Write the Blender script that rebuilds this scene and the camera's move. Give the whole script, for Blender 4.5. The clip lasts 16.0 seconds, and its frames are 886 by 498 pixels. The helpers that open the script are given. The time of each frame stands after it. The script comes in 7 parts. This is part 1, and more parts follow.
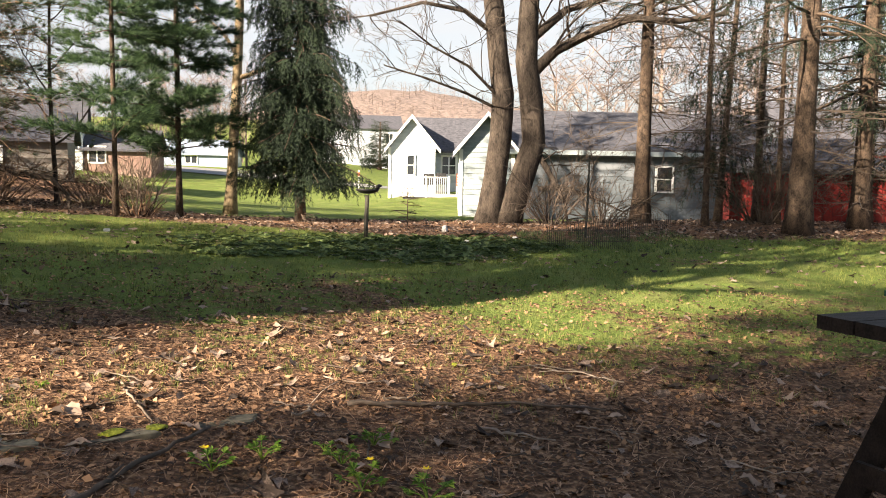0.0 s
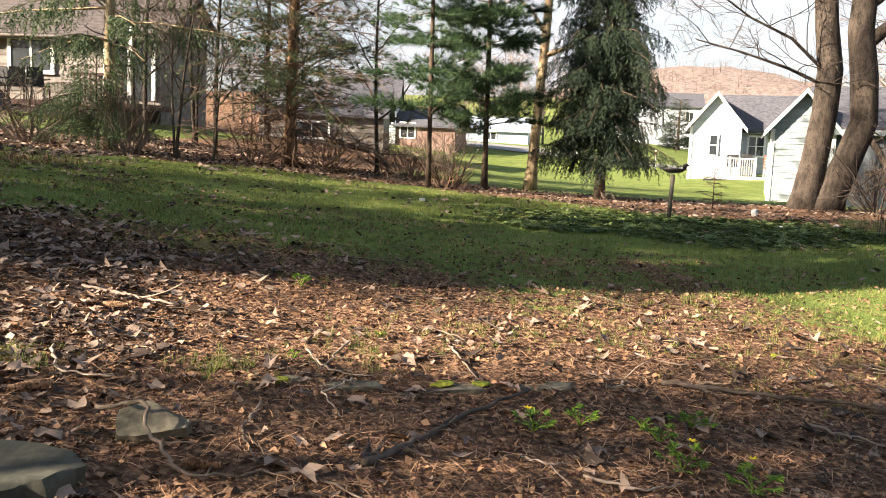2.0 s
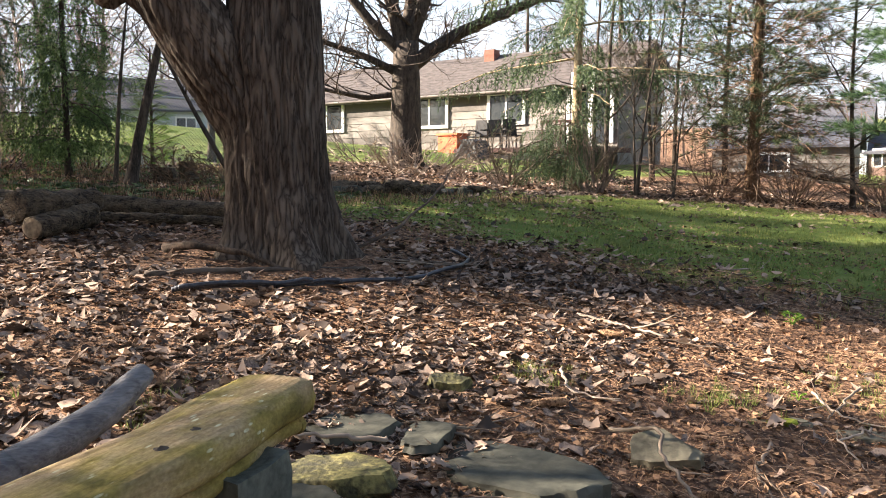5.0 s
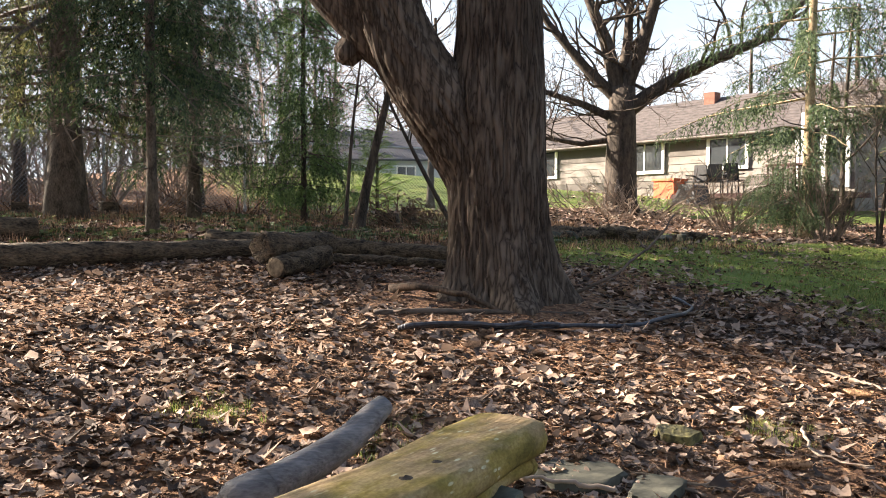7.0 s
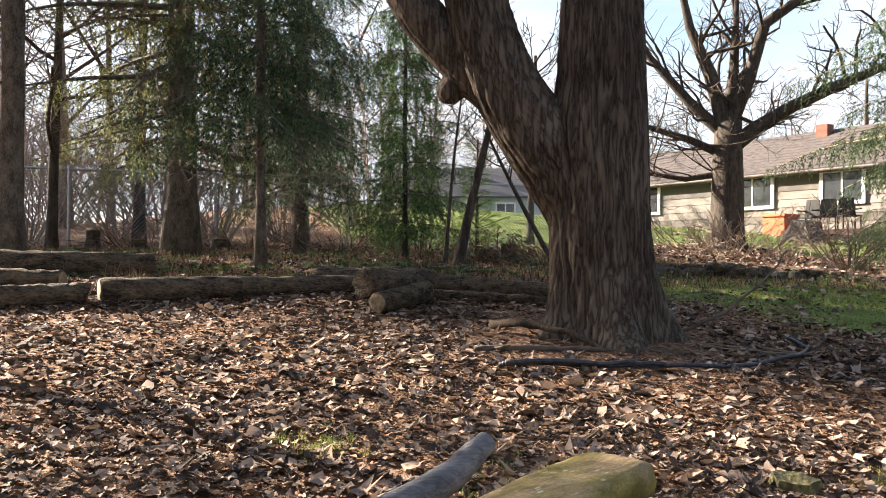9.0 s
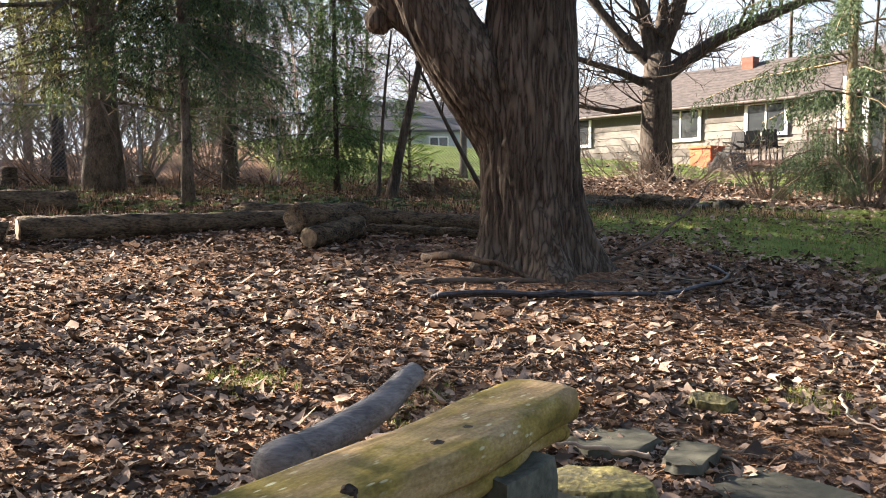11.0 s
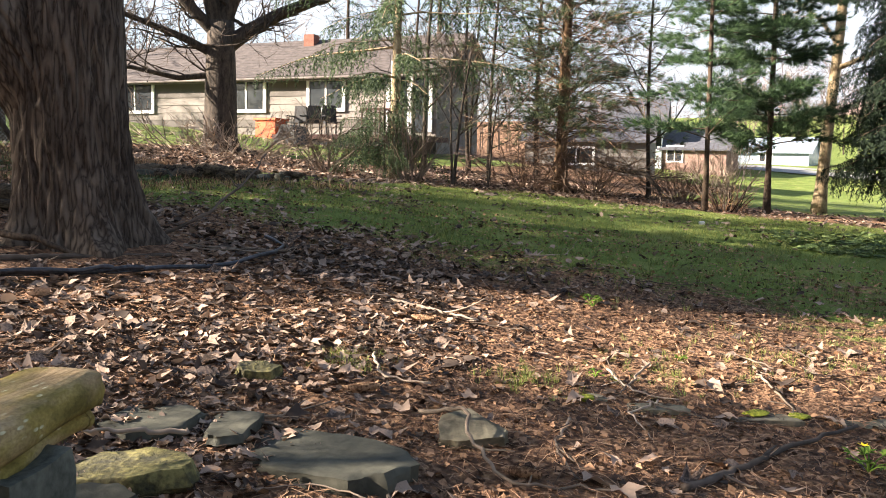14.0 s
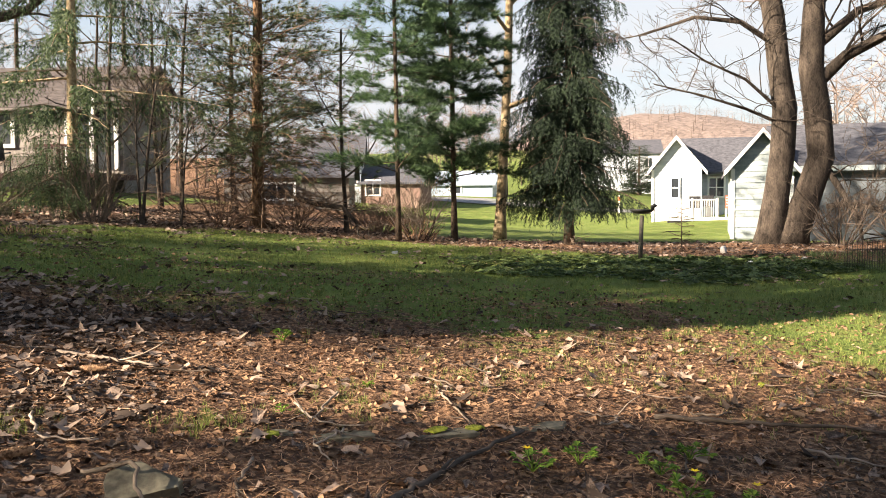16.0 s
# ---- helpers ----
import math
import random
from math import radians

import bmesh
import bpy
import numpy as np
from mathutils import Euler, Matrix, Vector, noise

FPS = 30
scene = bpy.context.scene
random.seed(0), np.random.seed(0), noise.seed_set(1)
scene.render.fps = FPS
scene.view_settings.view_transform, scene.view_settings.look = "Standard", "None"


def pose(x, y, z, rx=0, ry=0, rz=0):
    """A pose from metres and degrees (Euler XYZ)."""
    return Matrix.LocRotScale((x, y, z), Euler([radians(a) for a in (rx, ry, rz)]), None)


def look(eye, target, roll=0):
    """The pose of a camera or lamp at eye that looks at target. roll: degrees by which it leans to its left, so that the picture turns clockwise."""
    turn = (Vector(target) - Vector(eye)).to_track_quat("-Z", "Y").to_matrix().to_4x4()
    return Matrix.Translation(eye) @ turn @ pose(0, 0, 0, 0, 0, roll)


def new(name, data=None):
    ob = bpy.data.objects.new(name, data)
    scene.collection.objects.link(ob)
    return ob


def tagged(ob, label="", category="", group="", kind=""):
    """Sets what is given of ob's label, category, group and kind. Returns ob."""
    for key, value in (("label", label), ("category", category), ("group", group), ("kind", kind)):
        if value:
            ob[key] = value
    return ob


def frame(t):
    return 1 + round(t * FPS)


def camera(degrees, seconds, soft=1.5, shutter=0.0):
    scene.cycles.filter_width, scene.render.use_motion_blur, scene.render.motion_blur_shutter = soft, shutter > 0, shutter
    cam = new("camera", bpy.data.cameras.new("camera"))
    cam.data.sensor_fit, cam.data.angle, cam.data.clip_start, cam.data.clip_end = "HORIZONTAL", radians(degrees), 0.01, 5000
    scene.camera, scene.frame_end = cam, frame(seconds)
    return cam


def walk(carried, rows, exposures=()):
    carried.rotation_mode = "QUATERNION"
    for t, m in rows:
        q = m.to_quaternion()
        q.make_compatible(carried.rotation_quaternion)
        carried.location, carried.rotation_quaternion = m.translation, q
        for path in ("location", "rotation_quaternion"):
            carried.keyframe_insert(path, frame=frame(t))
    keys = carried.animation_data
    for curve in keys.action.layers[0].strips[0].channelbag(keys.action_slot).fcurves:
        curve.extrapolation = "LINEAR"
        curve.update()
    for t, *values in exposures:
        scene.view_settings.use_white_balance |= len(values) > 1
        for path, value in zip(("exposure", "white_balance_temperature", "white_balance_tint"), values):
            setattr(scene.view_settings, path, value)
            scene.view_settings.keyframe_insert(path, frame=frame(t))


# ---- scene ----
cam = camera(56.1, 16.0, soft=0.95)
METRES, EYE, TILT, LEAN, TURN = 0.8, 1.12, -4.8, -1.2, 0.0
ROWS = [
    (0.0, 0.0, 0.0, 0.0, 0.0, 0.0, -0.0),
    (0.5, -0.0512, -0.0089, -0.0139, 3.99, -0.67, -1.03),
    (1.0, -0.1027, -0.0258, -0.0209, 8.26, -1.15, -1.87),
    (1.5, -0.1521, -0.053, -0.0265, 13.69, -1.56, -2.72),
    (2.0, -0.201, -0.0734, -0.0348, 19.68, -1.98, -2.94),
    (2.5, -0.2371, -0.0947, -0.0417, 25.01, -2.4, -2.58),
    (3.0, -0.2731, -0.1197, -0.0499, 30.33, -2.85, -2.07),
    (3.5, -0.3106, -0.1464, -0.0632, 34.9, -2.95, -2.5),
    (4.0, -0.3541, -0.1789, -0.0708, 39.53, -2.49, -3.09),
    (4.5, -0.4042, -0.2164, -0.0753, 44.96, -1.63, -3.01),
    (7.0, -0.4851, -0.3181, -0.1023, 64.11, 1.33, -4.09),
    (7.5, -0.4938, -0.3282, -0.1042, 68.04, 2.89, -4.63),
    (8.0, -0.4962, -0.3329, -0.1053, 70.73, 4.49, -4.95),
    (10.5, -0.4939, -0.3122, -0.1175, 69.19, -0.28, -3.65),
    (11.0, -0.4934, -0.3023, -0.1169, 66.43, -0.83, -3.66),
    (11.5, -0.4935, -0.2952, -0.1164, 63.84, -1.22, -3.73),
    (12.0, -0.4872, -0.2897, -0.1159, 61.35, -1.22, -3.55),
    (12.5, -0.4851, -0.2696, -0.1154, 55.91, -1.25, -3.53),
    (13.0, -0.4673, -0.251, -0.11, 49.94, -1.24, -3.93),
    (13.5, -0.4491, -0.2181, -0.1007, 43.64, -1.0, -3.8),
    (14.0, -0.4236, -0.1913, -0.0964, 37.44, -1.12, -3.2),
    (14.5, -0.4038, -0.1693, -0.1034, 30.96, -0.61, -2.15),
    (15.0, -0.376, -0.1303, -0.109, 24.9, 0.37, -1.56),
    (15.5, -0.344, -0.0979, -0.1093, 20.66, 1.28, -1.26),
    (16.0, -0.3008, -0.073, -0.1112, 17.51, 1.9, -0.02),
]
walk(cam, [(t, pose(0, 0, EYE, TILT, LEAN, TURN) @ pose(METRES * x, METRES * y, METRES * z, 90 + pitch, roll, yaw)) for t, x, y, z, yaw, pitch, roll in ROWS], exposures=[(0.0, 2.28, 7000, 10), (2.0, 2.44, 6800, 10), (4.0, 2.78, 6400, 10), (7.0, 2.80, 6550, 10), (8.2, 2.74, 6600, 10), (12.5, 2.82, 6350, 10), (14.0, 2.66, 6450, 10), (15.2, 2.38, 6650, 10), (16.0, 2.26, 6900, 10)])

# ---- world and sun ----
SUN_DIR = Vector((0.737, 0.676, 0.0))      # the way the light travels over the ground
SUN_ELEV = 24.0
world = bpy.data.worlds.new("sky")
scene.world = world
world.use_nodes = True
wn, wl = world.node_tree.nodes, world.node_tree.links
bg = wn["Background"]
sky = wn.new("ShaderNodeTexSky")
sky.sky_type, sky.sun_disc = "NISHITA", False
sky.sun_elevation = radians(SUN_ELEV)
sky.sun_rotation = math.atan2(-SUN_DIR.x, -SUN_DIR.y)
sky.air_density, sky.dust_density = 1.0, 1.5
coord = wn.new("ShaderNodeTexCoord")
wmap = wn.new("ShaderNodeMapping")
wmap.inputs["Scale"].default_value = (1.0, 1.0, 3.5)
cloud = wn.new("ShaderNodeTexNoise")
cloud.inputs["Scale"].default_value, cloud.inputs["Detail"].default_value = 2.2, 7
cramp = wn.new("ShaderNodeValToRGB")
cramp.color_ramp.elements[0].position, cramp.color_ramp.elements[1].position = 0.26, 0.56
cmix = wn.new("ShaderNodeMix")
cmix.data_type = "RGBA"
cmix.inputs[7].default_value = (3.95, 4.15, 4.5, 1)
wl.new(coord.outputs["Generated"], wmap.inputs[0])
wl.new(wmap.outputs[0], cloud.inputs["Vector"])
wl.new(cloud.outputs["Fac"], cramp.inputs[0])
# the haze and thin cloud lie low; overhead the sky is clear
wsep = wn.new("ShaderNodeSeparateXYZ")
wl.new(coord.outputs["Generated"], wsep.inputs[0])
low = wn.new("ShaderNodeMapRange")
low.inputs["From Min"].default_value, low.inputs["From Max"].default_value = 0.12, 0.65
low.inputs["To Min"].default_value, low.inputs["To Max"].default_value = 1.0, 0.15
wl.new(wsep.outputs["Z"], low.inputs["Value"])
thin = wn.new("ShaderNodeMath")
thin.operation = "MULTIPLY"
wl.new(cramp.outputs[0], thin.inputs[0])
wl.new(low.outputs[0], thin.inputs[1])
wl.new(thin.outputs[0], cmix.inputs[0])
wl.new(sky.outputs[0], cmix.inputs[6])
wl.new(cmix.outputs[2], bg.inputs[0])
bg.inputs[1].default_value = 0.047
sun = new("sun", bpy.data.lights.new("sun", "SUN"))
sun.data.energy, sun.data.angle, sun.data.color = 5.0, radians(0.55), (1.0, 0.86, 0.71)
el = radians(SUN_ELEV)
sun.matrix_world = look((-SUN_DIR.x * 60, -SUN_DIR.y * 60, 60 * math.tan(el)), (0, 0, 0))

# ---- materials ----


def mat(name, c1, c2, scale=8.0, rough=0.85, bump=0.3, stretch=(1, 1, 1), metal=0.0, fine=5.0, island=0.0, translucent=0.0, c3=None, bump_dist=0.02, obj_random=0.0):
    """A surface of two or three colours mixed by noise at two scales, with fine relief."""
    m = bpy.data.materials.new(name)
    m.use_nodes = True
    n, l = m.node_tree.nodes, m.node_tree.links
    b = n["Principled BSDF"]
    tc = n.new("ShaderNodeTexCoord")
    mp = n.new("ShaderNodeMapping")
    mp.inputs["Scale"].default_value = stretch
    l.new(tc.outputs["Object"], mp.inputs[0])
    big, small = n.new("ShaderNodeTexNoise"), n.new("ShaderNodeTexNoise")
    big.inputs["Scale"].default_value, big.inputs["Detail"].default_value = scale, 6
    small.inputs["Scale"].default_value, small.inputs["Detail"].default_value = scale * fine, 4
    l.new(mp.outputs[0], big.inputs["Vector"])
    l.new(mp.outputs[0], small.inputs["Vector"])
    r = n.new("ShaderNodeValToRGB")
    r.color_ramp.elements[0].position, r.color_ramp.elements[1].position = 0.38, 0.62
    r.color_ramp.elements[0].color, r.color_ramp.elements[1].color = (*c1, 1), (*c2, 1)
    if c3:
        e = r.color_ramp.elements.new(0.5)
        e.color = (*c3, 1)
    add = n.new("ShaderNodeMath")
    add.operation = "MULTIPLY_ADD"
    add.inputs[1].default_value = 0.45
    sub = n.new("ShaderNodeMath")
    sub.operation = "MULTIPLY_ADD"
    sub.inputs[1].default_value, sub.inputs[2].default_value = 0.55, 0.0
    l.new(big.outputs["Fac"], sub.inputs[0])
    l.new(small.outputs["Fac"], add.inputs[0])
    l.new(sub.outputs[0], add.inputs[2])
    fac = add.outputs[0]
    if island or obj_random:
        if island:
            g = n.new("ShaderNodeNewGeometry").outputs["Random Per Island"]
        else:
            g = n.new("ShaderNodeObjectInfo").outputs["Random"]
        k = n.new("ShaderNodeMath")
        k.operation = "MULTIPLY_ADD"
        k.inputs[1].default_value, k.inputs[2].default_value = island or obj_random, -0.5 * (island or obj_random)
        l.new(g, k.inputs[0])
        s = n.new("ShaderNodeMath")
        l.new(fac, s.inputs[0])
        l.new(k.outputs[0], s.inputs[1])
        fac = s.outputs[0]
    l.new(fac, r.inputs[0])
    l.new(r.outputs[0], b.inputs["Base Color"])
    b.inputs["Roughness"].default_value, b.inputs["Metallic"].default_value = rough, metal
    b.inputs["Specular IOR Level"].default_value = 0.3
    if bump:
        bp = n.new("ShaderNodeBump")
        bp.inputs["Strength"].default_value, bp.inputs["Distance"].default_value = bump, bump_dist
        l.new(add.outputs[0], bp.inputs["Height"])
        l.new(bp.outputs[0], b.inputs["Normal"])
    if translucent:
        t, mx = n.new("ShaderNodeBsdfTranslucent"), n.new("ShaderNodeMixShader")
        l.new(r.outputs[0], t.inputs[0])
        mx.inputs[0].default_value = translucent
        l.new(b.outputs[0], mx.inputs[1])
        l.new(t.outputs[0], mx.inputs[2])
        l.new(mx.outputs[0], n["Material Output"].inputs[0])
    return m


def glass_mat(name, tint):
    m = bpy.data.materials.new(name)
    m.use_nodes = True
    b = m.node_tree.nodes["Principled BSDF"]
    b.inputs["Base Color"].default_value = (*tint, 1)
    b.inputs["Roughness"].default_value, b.inputs["Specular IOR Level"].default_value = 0.04, 0.9
    return m


def bark_mat(name):
    """Long interlaced plates of bark with dark furrows between them."""
    m = bpy.data.materials.new(name)
    m.use_nodes = True
    n, l = m.node_tree.nodes, m.node_tree.links
    b = n["Principled BSDF"]
    tc = n.new("ShaderNodeTexCoord").outputs["Object"]
    def furrows(stretch, bend, detail):
        """Winding, joining lines along the stem: small where a furrow runs."""
        mp = n.new("ShaderNodeMapping")
        mp.inputs["Scale"].default_value = stretch
        l.new(tc, mp.inputs[0])
        q = n.new("ShaderNodeTexNoise")
        q.inputs["Scale"].default_value, q.inputs["Detail"].default_value, q.inputs["Distortion"].default_value = 1.0, detail, bend
        l.new(mp.outputs[0], q.inputs["Vector"])
        off = n.new("ShaderNodeMath")
        off.operation = "SUBTRACT"
        off.inputs[1].default_value = 0.5
        l.new(q.outputs["Fac"], off.inputs[0])
        size = n.new("ShaderNodeMath")
        size.operation = "ABSOLUTE"
        l.new(off.outputs[0], size.inputs[0])
        return size.outputs[0]

    joint = n.new("ShaderNodeMath")
    joint.operation = "MULTIPLY_ADD"
    joint.inputs[1].default_value = 0.22
    l.new(furrows((52, 52, 15), 0.4, 3), joint.inputs[0])
    l.new(furrows((23, 23, 2.7), 0.25, 1), joint.inputs[2])
    ramp = n.new("ShaderNodeValToRGB")
    ramp.color_ramp.elements.new(0.5)
    for e, (p, c) in zip(ramp.color_ramp.elements, ((0.010, (0.030, 0.023, 0.018)), (0.08, (0.078, 0.061, 0.048)), (0.20, (0.132, 0.107, 0.086)))):
        e.position, e.color = p, (*c, 1)
    l.new(joint.outputs[0], ramp.inputs[0])
    big = n.new("ShaderNodeTexNoise")
    big.inputs["Scale"].default_value, big.inputs["Detail"].default_value = 2.2, 6
    l.new(tc, big.inputs["Vector"])
    tone = n.new("ShaderNodeValToRGB")
    tone.color_ramp.elements[0].position, tone.color_ramp.elements[0].color = 0.32, (0.50, 0.47, 0.45, 1)
    tone.color_ramp.elements[1].position, tone.color_ramp.elements[1].color = 0.62, (1, 1, 1, 1)
    l.new(big.outputs["Fac"], tone.inputs[0])
    mx = n.new("ShaderNodeMix")
    mx.data_type, mx.blend_type = "RGBA", "MULTIPLY"
    mx.inputs[0].default_value = 1.0
    l.new(ramp.outputs[0], mx.inputs[6])
    l.new(tone.outputs[0], mx.inputs[7])
    l.new(mx.outputs[2], b.inputs["Base Color"])
    b.inputs["Roughness"].default_value = 0.95
    b.inputs["Specular IOR Level"].default_value = 0.2
    bp = n.new("ShaderNodeBump")
    bp.inputs["Strength"].default_value, bp.inputs["Distance"].default_value = 1.0, 0.03
    l.new(ramp.outputs[0], bp.inputs["Height"])
    l.new(bp.outputs[0], b.inputs["Normal"])
    return m


def driftwood_mat(name):
    """Bare old wood, tan on top of yellow-green algae, with pale lichen flecks and fine cracks along it."""
    m = bpy.data.materials.new(name)
    m.use_nodes = True
    n, l = m.node_tree.nodes, m.node_tree.links
    b = n["Principled BSDF"]
    tc = n.new("ShaderNodeTexCoord").outputs["Object"]

    def noise_at(scale, stretch, detail=6):
        mp = n.new("ShaderNodeMapping")
        mp.inputs["Scale"].default_value = stretch
        l.new(tc, mp.inputs[0])
        q = n.new("ShaderNodeTexNoise")
        q.inputs["Scale"].default_value, q.inputs["Detail"].default_value = scale, detail
        l.new(mp.outputs[0], q.inputs["Vector"])
        return q.outputs["Fac"]

    def ramp(fac, stops):
        r = n.new("ShaderNodeValToRGB")
        for e in range(len(stops) - 2):
            r.color_ramp.elements.new(0.5)
        for e, (p, c) in zip(r.color_ramp.elements, stops):
            e.position, e.color = p, (*c, 1)
        l.new(fac, r.inputs[0])
        return r.outputs[0]

    def mix(fac, a, c, how="MIX"):
        x = n.new("ShaderNodeMix")
        x.data_type, x.blend_type = "RGBA", how
        if isinstance(fac, float):
            x.inputs[0].default_value = fac
        else:
            l.new(fac, x.inputs[0])
        l.new(a, x.inputs[6])
        l.new(c, x.inputs[7])
        return x.outputs[2]

    algae = ramp(noise_at(9, (0.7, 1.3, 1.3)), [(0.34, (0.13, 0.105, 0.022)), (0.52, (0.30, 0.235, 0.065)), (0.66, (0.42, 0.325, 0.155))])
    wood = ramp(noise_at(24, (0.4, 2, 2)), [(0.3, (0.25, 0.175, 0.09)), (0.7, (0.50, 0.37, 0.22))])
    col = mix(ramp(noise_at(4, (0.6, 1.6, 1.6)), [(0.45, (0, 0, 0)), (0.60, (1, 1, 1))]), algae, wood)
    grit = ramp(noise_at(140, (0.6, 1, 1)), [(0.3, (0.62, 0.60, 0.55)), (0.7, (1, 1, 1))])
    col = mix(1.0, col, grit, "MULTIPLY")
    fleck_at = n.new("ShaderNodeMapping")
    fleck_at.inputs["Scale"].default_value = (18, 60, 60)
    l.new(tc, fleck_at.inputs[0])
    vo = n.new("ShaderNodeTexVoronoi")
    vo.inputs["Scale"].default_value = 1.0
    l.new(fleck_at.outputs[0], vo.inputs["Vector"])
    spot = ramp(vo.outputs["Distance"], [(0.16, (1, 1, 1)), (0.27, (0, 0, 0))])
    where = ramp(noise_at(7, (1, 1, 1)), [(0.52, (0, 0, 0)), (0.62, (1, 1, 1))])
    pale = n.new("ShaderNodeRGB")
    pale.outputs[0].default_value = (0.58, 0.56, 0.38, 1)
    col = mix(mix(1.0, spot, where, "MULTIPLY"), col, pale.outputs[0])
    l.new(col, b.inputs["Base Color"])
    b.inputs["Roughness"].default_value, b.inputs["Specular IOR Level"].default_value = 0.85, 0.25
    bp = n.new("ShaderNodeBump")
    bp.inputs["Strength"].default_value, bp.inputs["Distance"].default_value = 0.7, 0.006
    l.new(noise_at(42, (0.25, 1.4, 1.4), 8), bp.inputs["Height"])
    l.new(bp.outputs[0], b.inputs["Normal"])
    return m


M_BARK = bark_mat("furrowed_bark")
M_BARK_GREY = mat("grey_bark", (0.020, 0.016, 0.013), (0.088, 0.069, 0.054), 14, 0.95, 0.8, (1, 1, 0.3))
# a lighter grey than the bark above, mottled by noise
M_BARK_LIGHTER = mat("lighter_grey_bark", (0.045, 0.038, 0.031), (0.165, 0.138, 0.112), 12, 0.95, 0.8, (1, 1, 0.5))
M_BARK_PINE = mat("scaly_pine_bark", (0.022, 0.016, 0.012), (0.115, 0.080, 0.056), 12, 0.95, 0.8, (1, 1, 0.6))
M_BARK_PALE = mat("pale_bark", (0.16, 0.11, 0.06), (0.48, 0.38, 0.24), 9, 0.9, 0.6, (1, 1, 0.5))
M_BARK_RED = mat("reddish_cedar_bark", (0.05, 0.03, 0.018), (0.24, 0.145, 0.08), 12, 0.95, 0.8, (1, 1, 0.2))
M_TWIG = mat("bare_twigs", (0.09, 0.07, 0.053), (0.25, 0.195, 0.15), 3, 0.95, 0)
M_TWIG_PALE = mat("pale_brush", (0.17, 0.13, 0.10), (0.38, 0.305, 0.24), 3, 0.95, 0)
M_TWIG_DARK = mat("dark_twigs", (0.05, 0.04, 0.032), (0.13, 0.10, 0.08), 3, 0.95, 0)
M_NEEDLE = mat("pine_needles", (0.022, 0.048, 0.027), (0.090, 0.150, 0.062), 2, 0.6, 0, island=0.5, translucent=0.4)
M_NEEDLE_MID = mat("drooping_spruce_needles", (0.026, 0.048, 0.024), (0.088, 0.128, 0.054), 2, 0.6, 0, island=0.5, translucent=0.4)
M_TWIG_RED = mat("reddish_dry_twigs", (0.075, 0.048, 0.033), (0.22, 0.145, 0.10), 3, 0.95, 0)
M_NEEDLE_DARK = mat("spruce_needles", (0.007, 0.014, 0.009), (0.026, 0.043, 0.022), 2, 0.9, 0, island=0.5, translucent=0.12)
M_NEEDLE_CEDAR = mat("grey_green_cedar_needles", (0.035, 0.052, 0.028), (0.135, 0.160, 0.080), 2, 0.65, 0, island=0.6, translucent=0.4)
# brighter green: the sunlight on the young spruce is put into its needle colour
M_NEEDLE_SUNLIT = mat("sunlit_young_spruce_needles", (0.045, 0.080, 0.026), (0.150, 0.225, 0.075), 2, 0.6, 0, island=0.5, translucent=0.45)
M_NEEDLE_OLIVE = mat("cedar_needles", (0.06, 0.075, 0.03), (0.21, 0.21, 0.085), 2, 0.65, 0, island=0.6, translucent=0.5)
M_LEAF = mat("dry_leaves", (0.052, 0.037, 0.029), (0.345, 0.252, 0.192), 25, 0.85, 0.0, island=0.7, translucent=0.12, c3=(0.215, 0.157, 0.124))
M_CRUMB = mat("leaf_crumbs", (0.05, 0.026, 0.015), (0.33, 0.192, 0.108), 25, 0.7, 0.0, island=0.8, c3=(0.18, 0.098, 0.054))
M_GRASS = mat("grass_blades", (0.075, 0.110, 0.024), (0.26, 0.285, 0.080), 1.5, 0.6, 0, island=0.5, translucent=0.35)
M_STRAW = mat("pine_straw", (0.055, 0.029, 0.018), (0.39, 0.238, 0.142), 3, 0.8, 0, island=0.7)
M_IVY = mat("groundcover_leaves", (0.045, 0.075, 0.025), (0.15, 0.20, 0.075), 2, 0.45, 0, island=0.6, translucent=0.25)
M_STONE = mat("grey_slate", (0.030, 0.031, 0.024), (0.080, 0.079, 0.060), 5, 0.8, 0.5)
M_STONE_TAN = mat("tan_fieldstone", (0.075, 0.068, 0.050), (0.22, 0.195, 0.135), 6, 0.85, 0.6)
M_STONE_MOSS = mat("mossy_stone", (0.036, 0.035, 0.023), (0.225, 0.200, 0.078), 9, 0.95, 1.0, c3=(0.085, 0.078, 0.036))
M_MOSS = mat("bright_moss", (0.11, 0.13, 0.012), (0.30, 0.32, 0.035), 20, 0.95, 0.8)
M_MOSSWOOD = driftwood_mat("algae_covered_driftwood")
M_LOGBARK = mat("old_log_bark", (0.012, 0.009, 0.007), (0.15, 0.112, 0.074), 15, 0.95, 1.0, (1, 0.35, 1), bump_dist=0.05)
M_CUTWOOD = mat("weathered_sawn_wood", (0.10, 0.07, 0.045), (0.31, 0.23, 0.145), 7, 0.8, 0.3)
M_GREYWOOD = mat("weathered_grey_limb", (0.075, 0.074, 0.080), (0.20, 0.195, 0.20), 9, 0.7, 0.4, (3, 0.6, 3))
M_DARKWOOD = mat("dark_stained_planks", (0.010, 0.007, 0.006), (0.035, 0.025, 0.02), 6, 0.7, 0.4, (0.5, 4, 4))
M_HOSE = mat("black_rubber", (0.012, 0.013, 0.016), (0.05, 0.055, 0.07), 9, 0.4, 0.1)
M_WHITE = mat("white_siding", (0.42, 0.46, 0.50), (0.55, 0.59, 0.62), 3, 0.6, 0.1, obj_random=0.3)
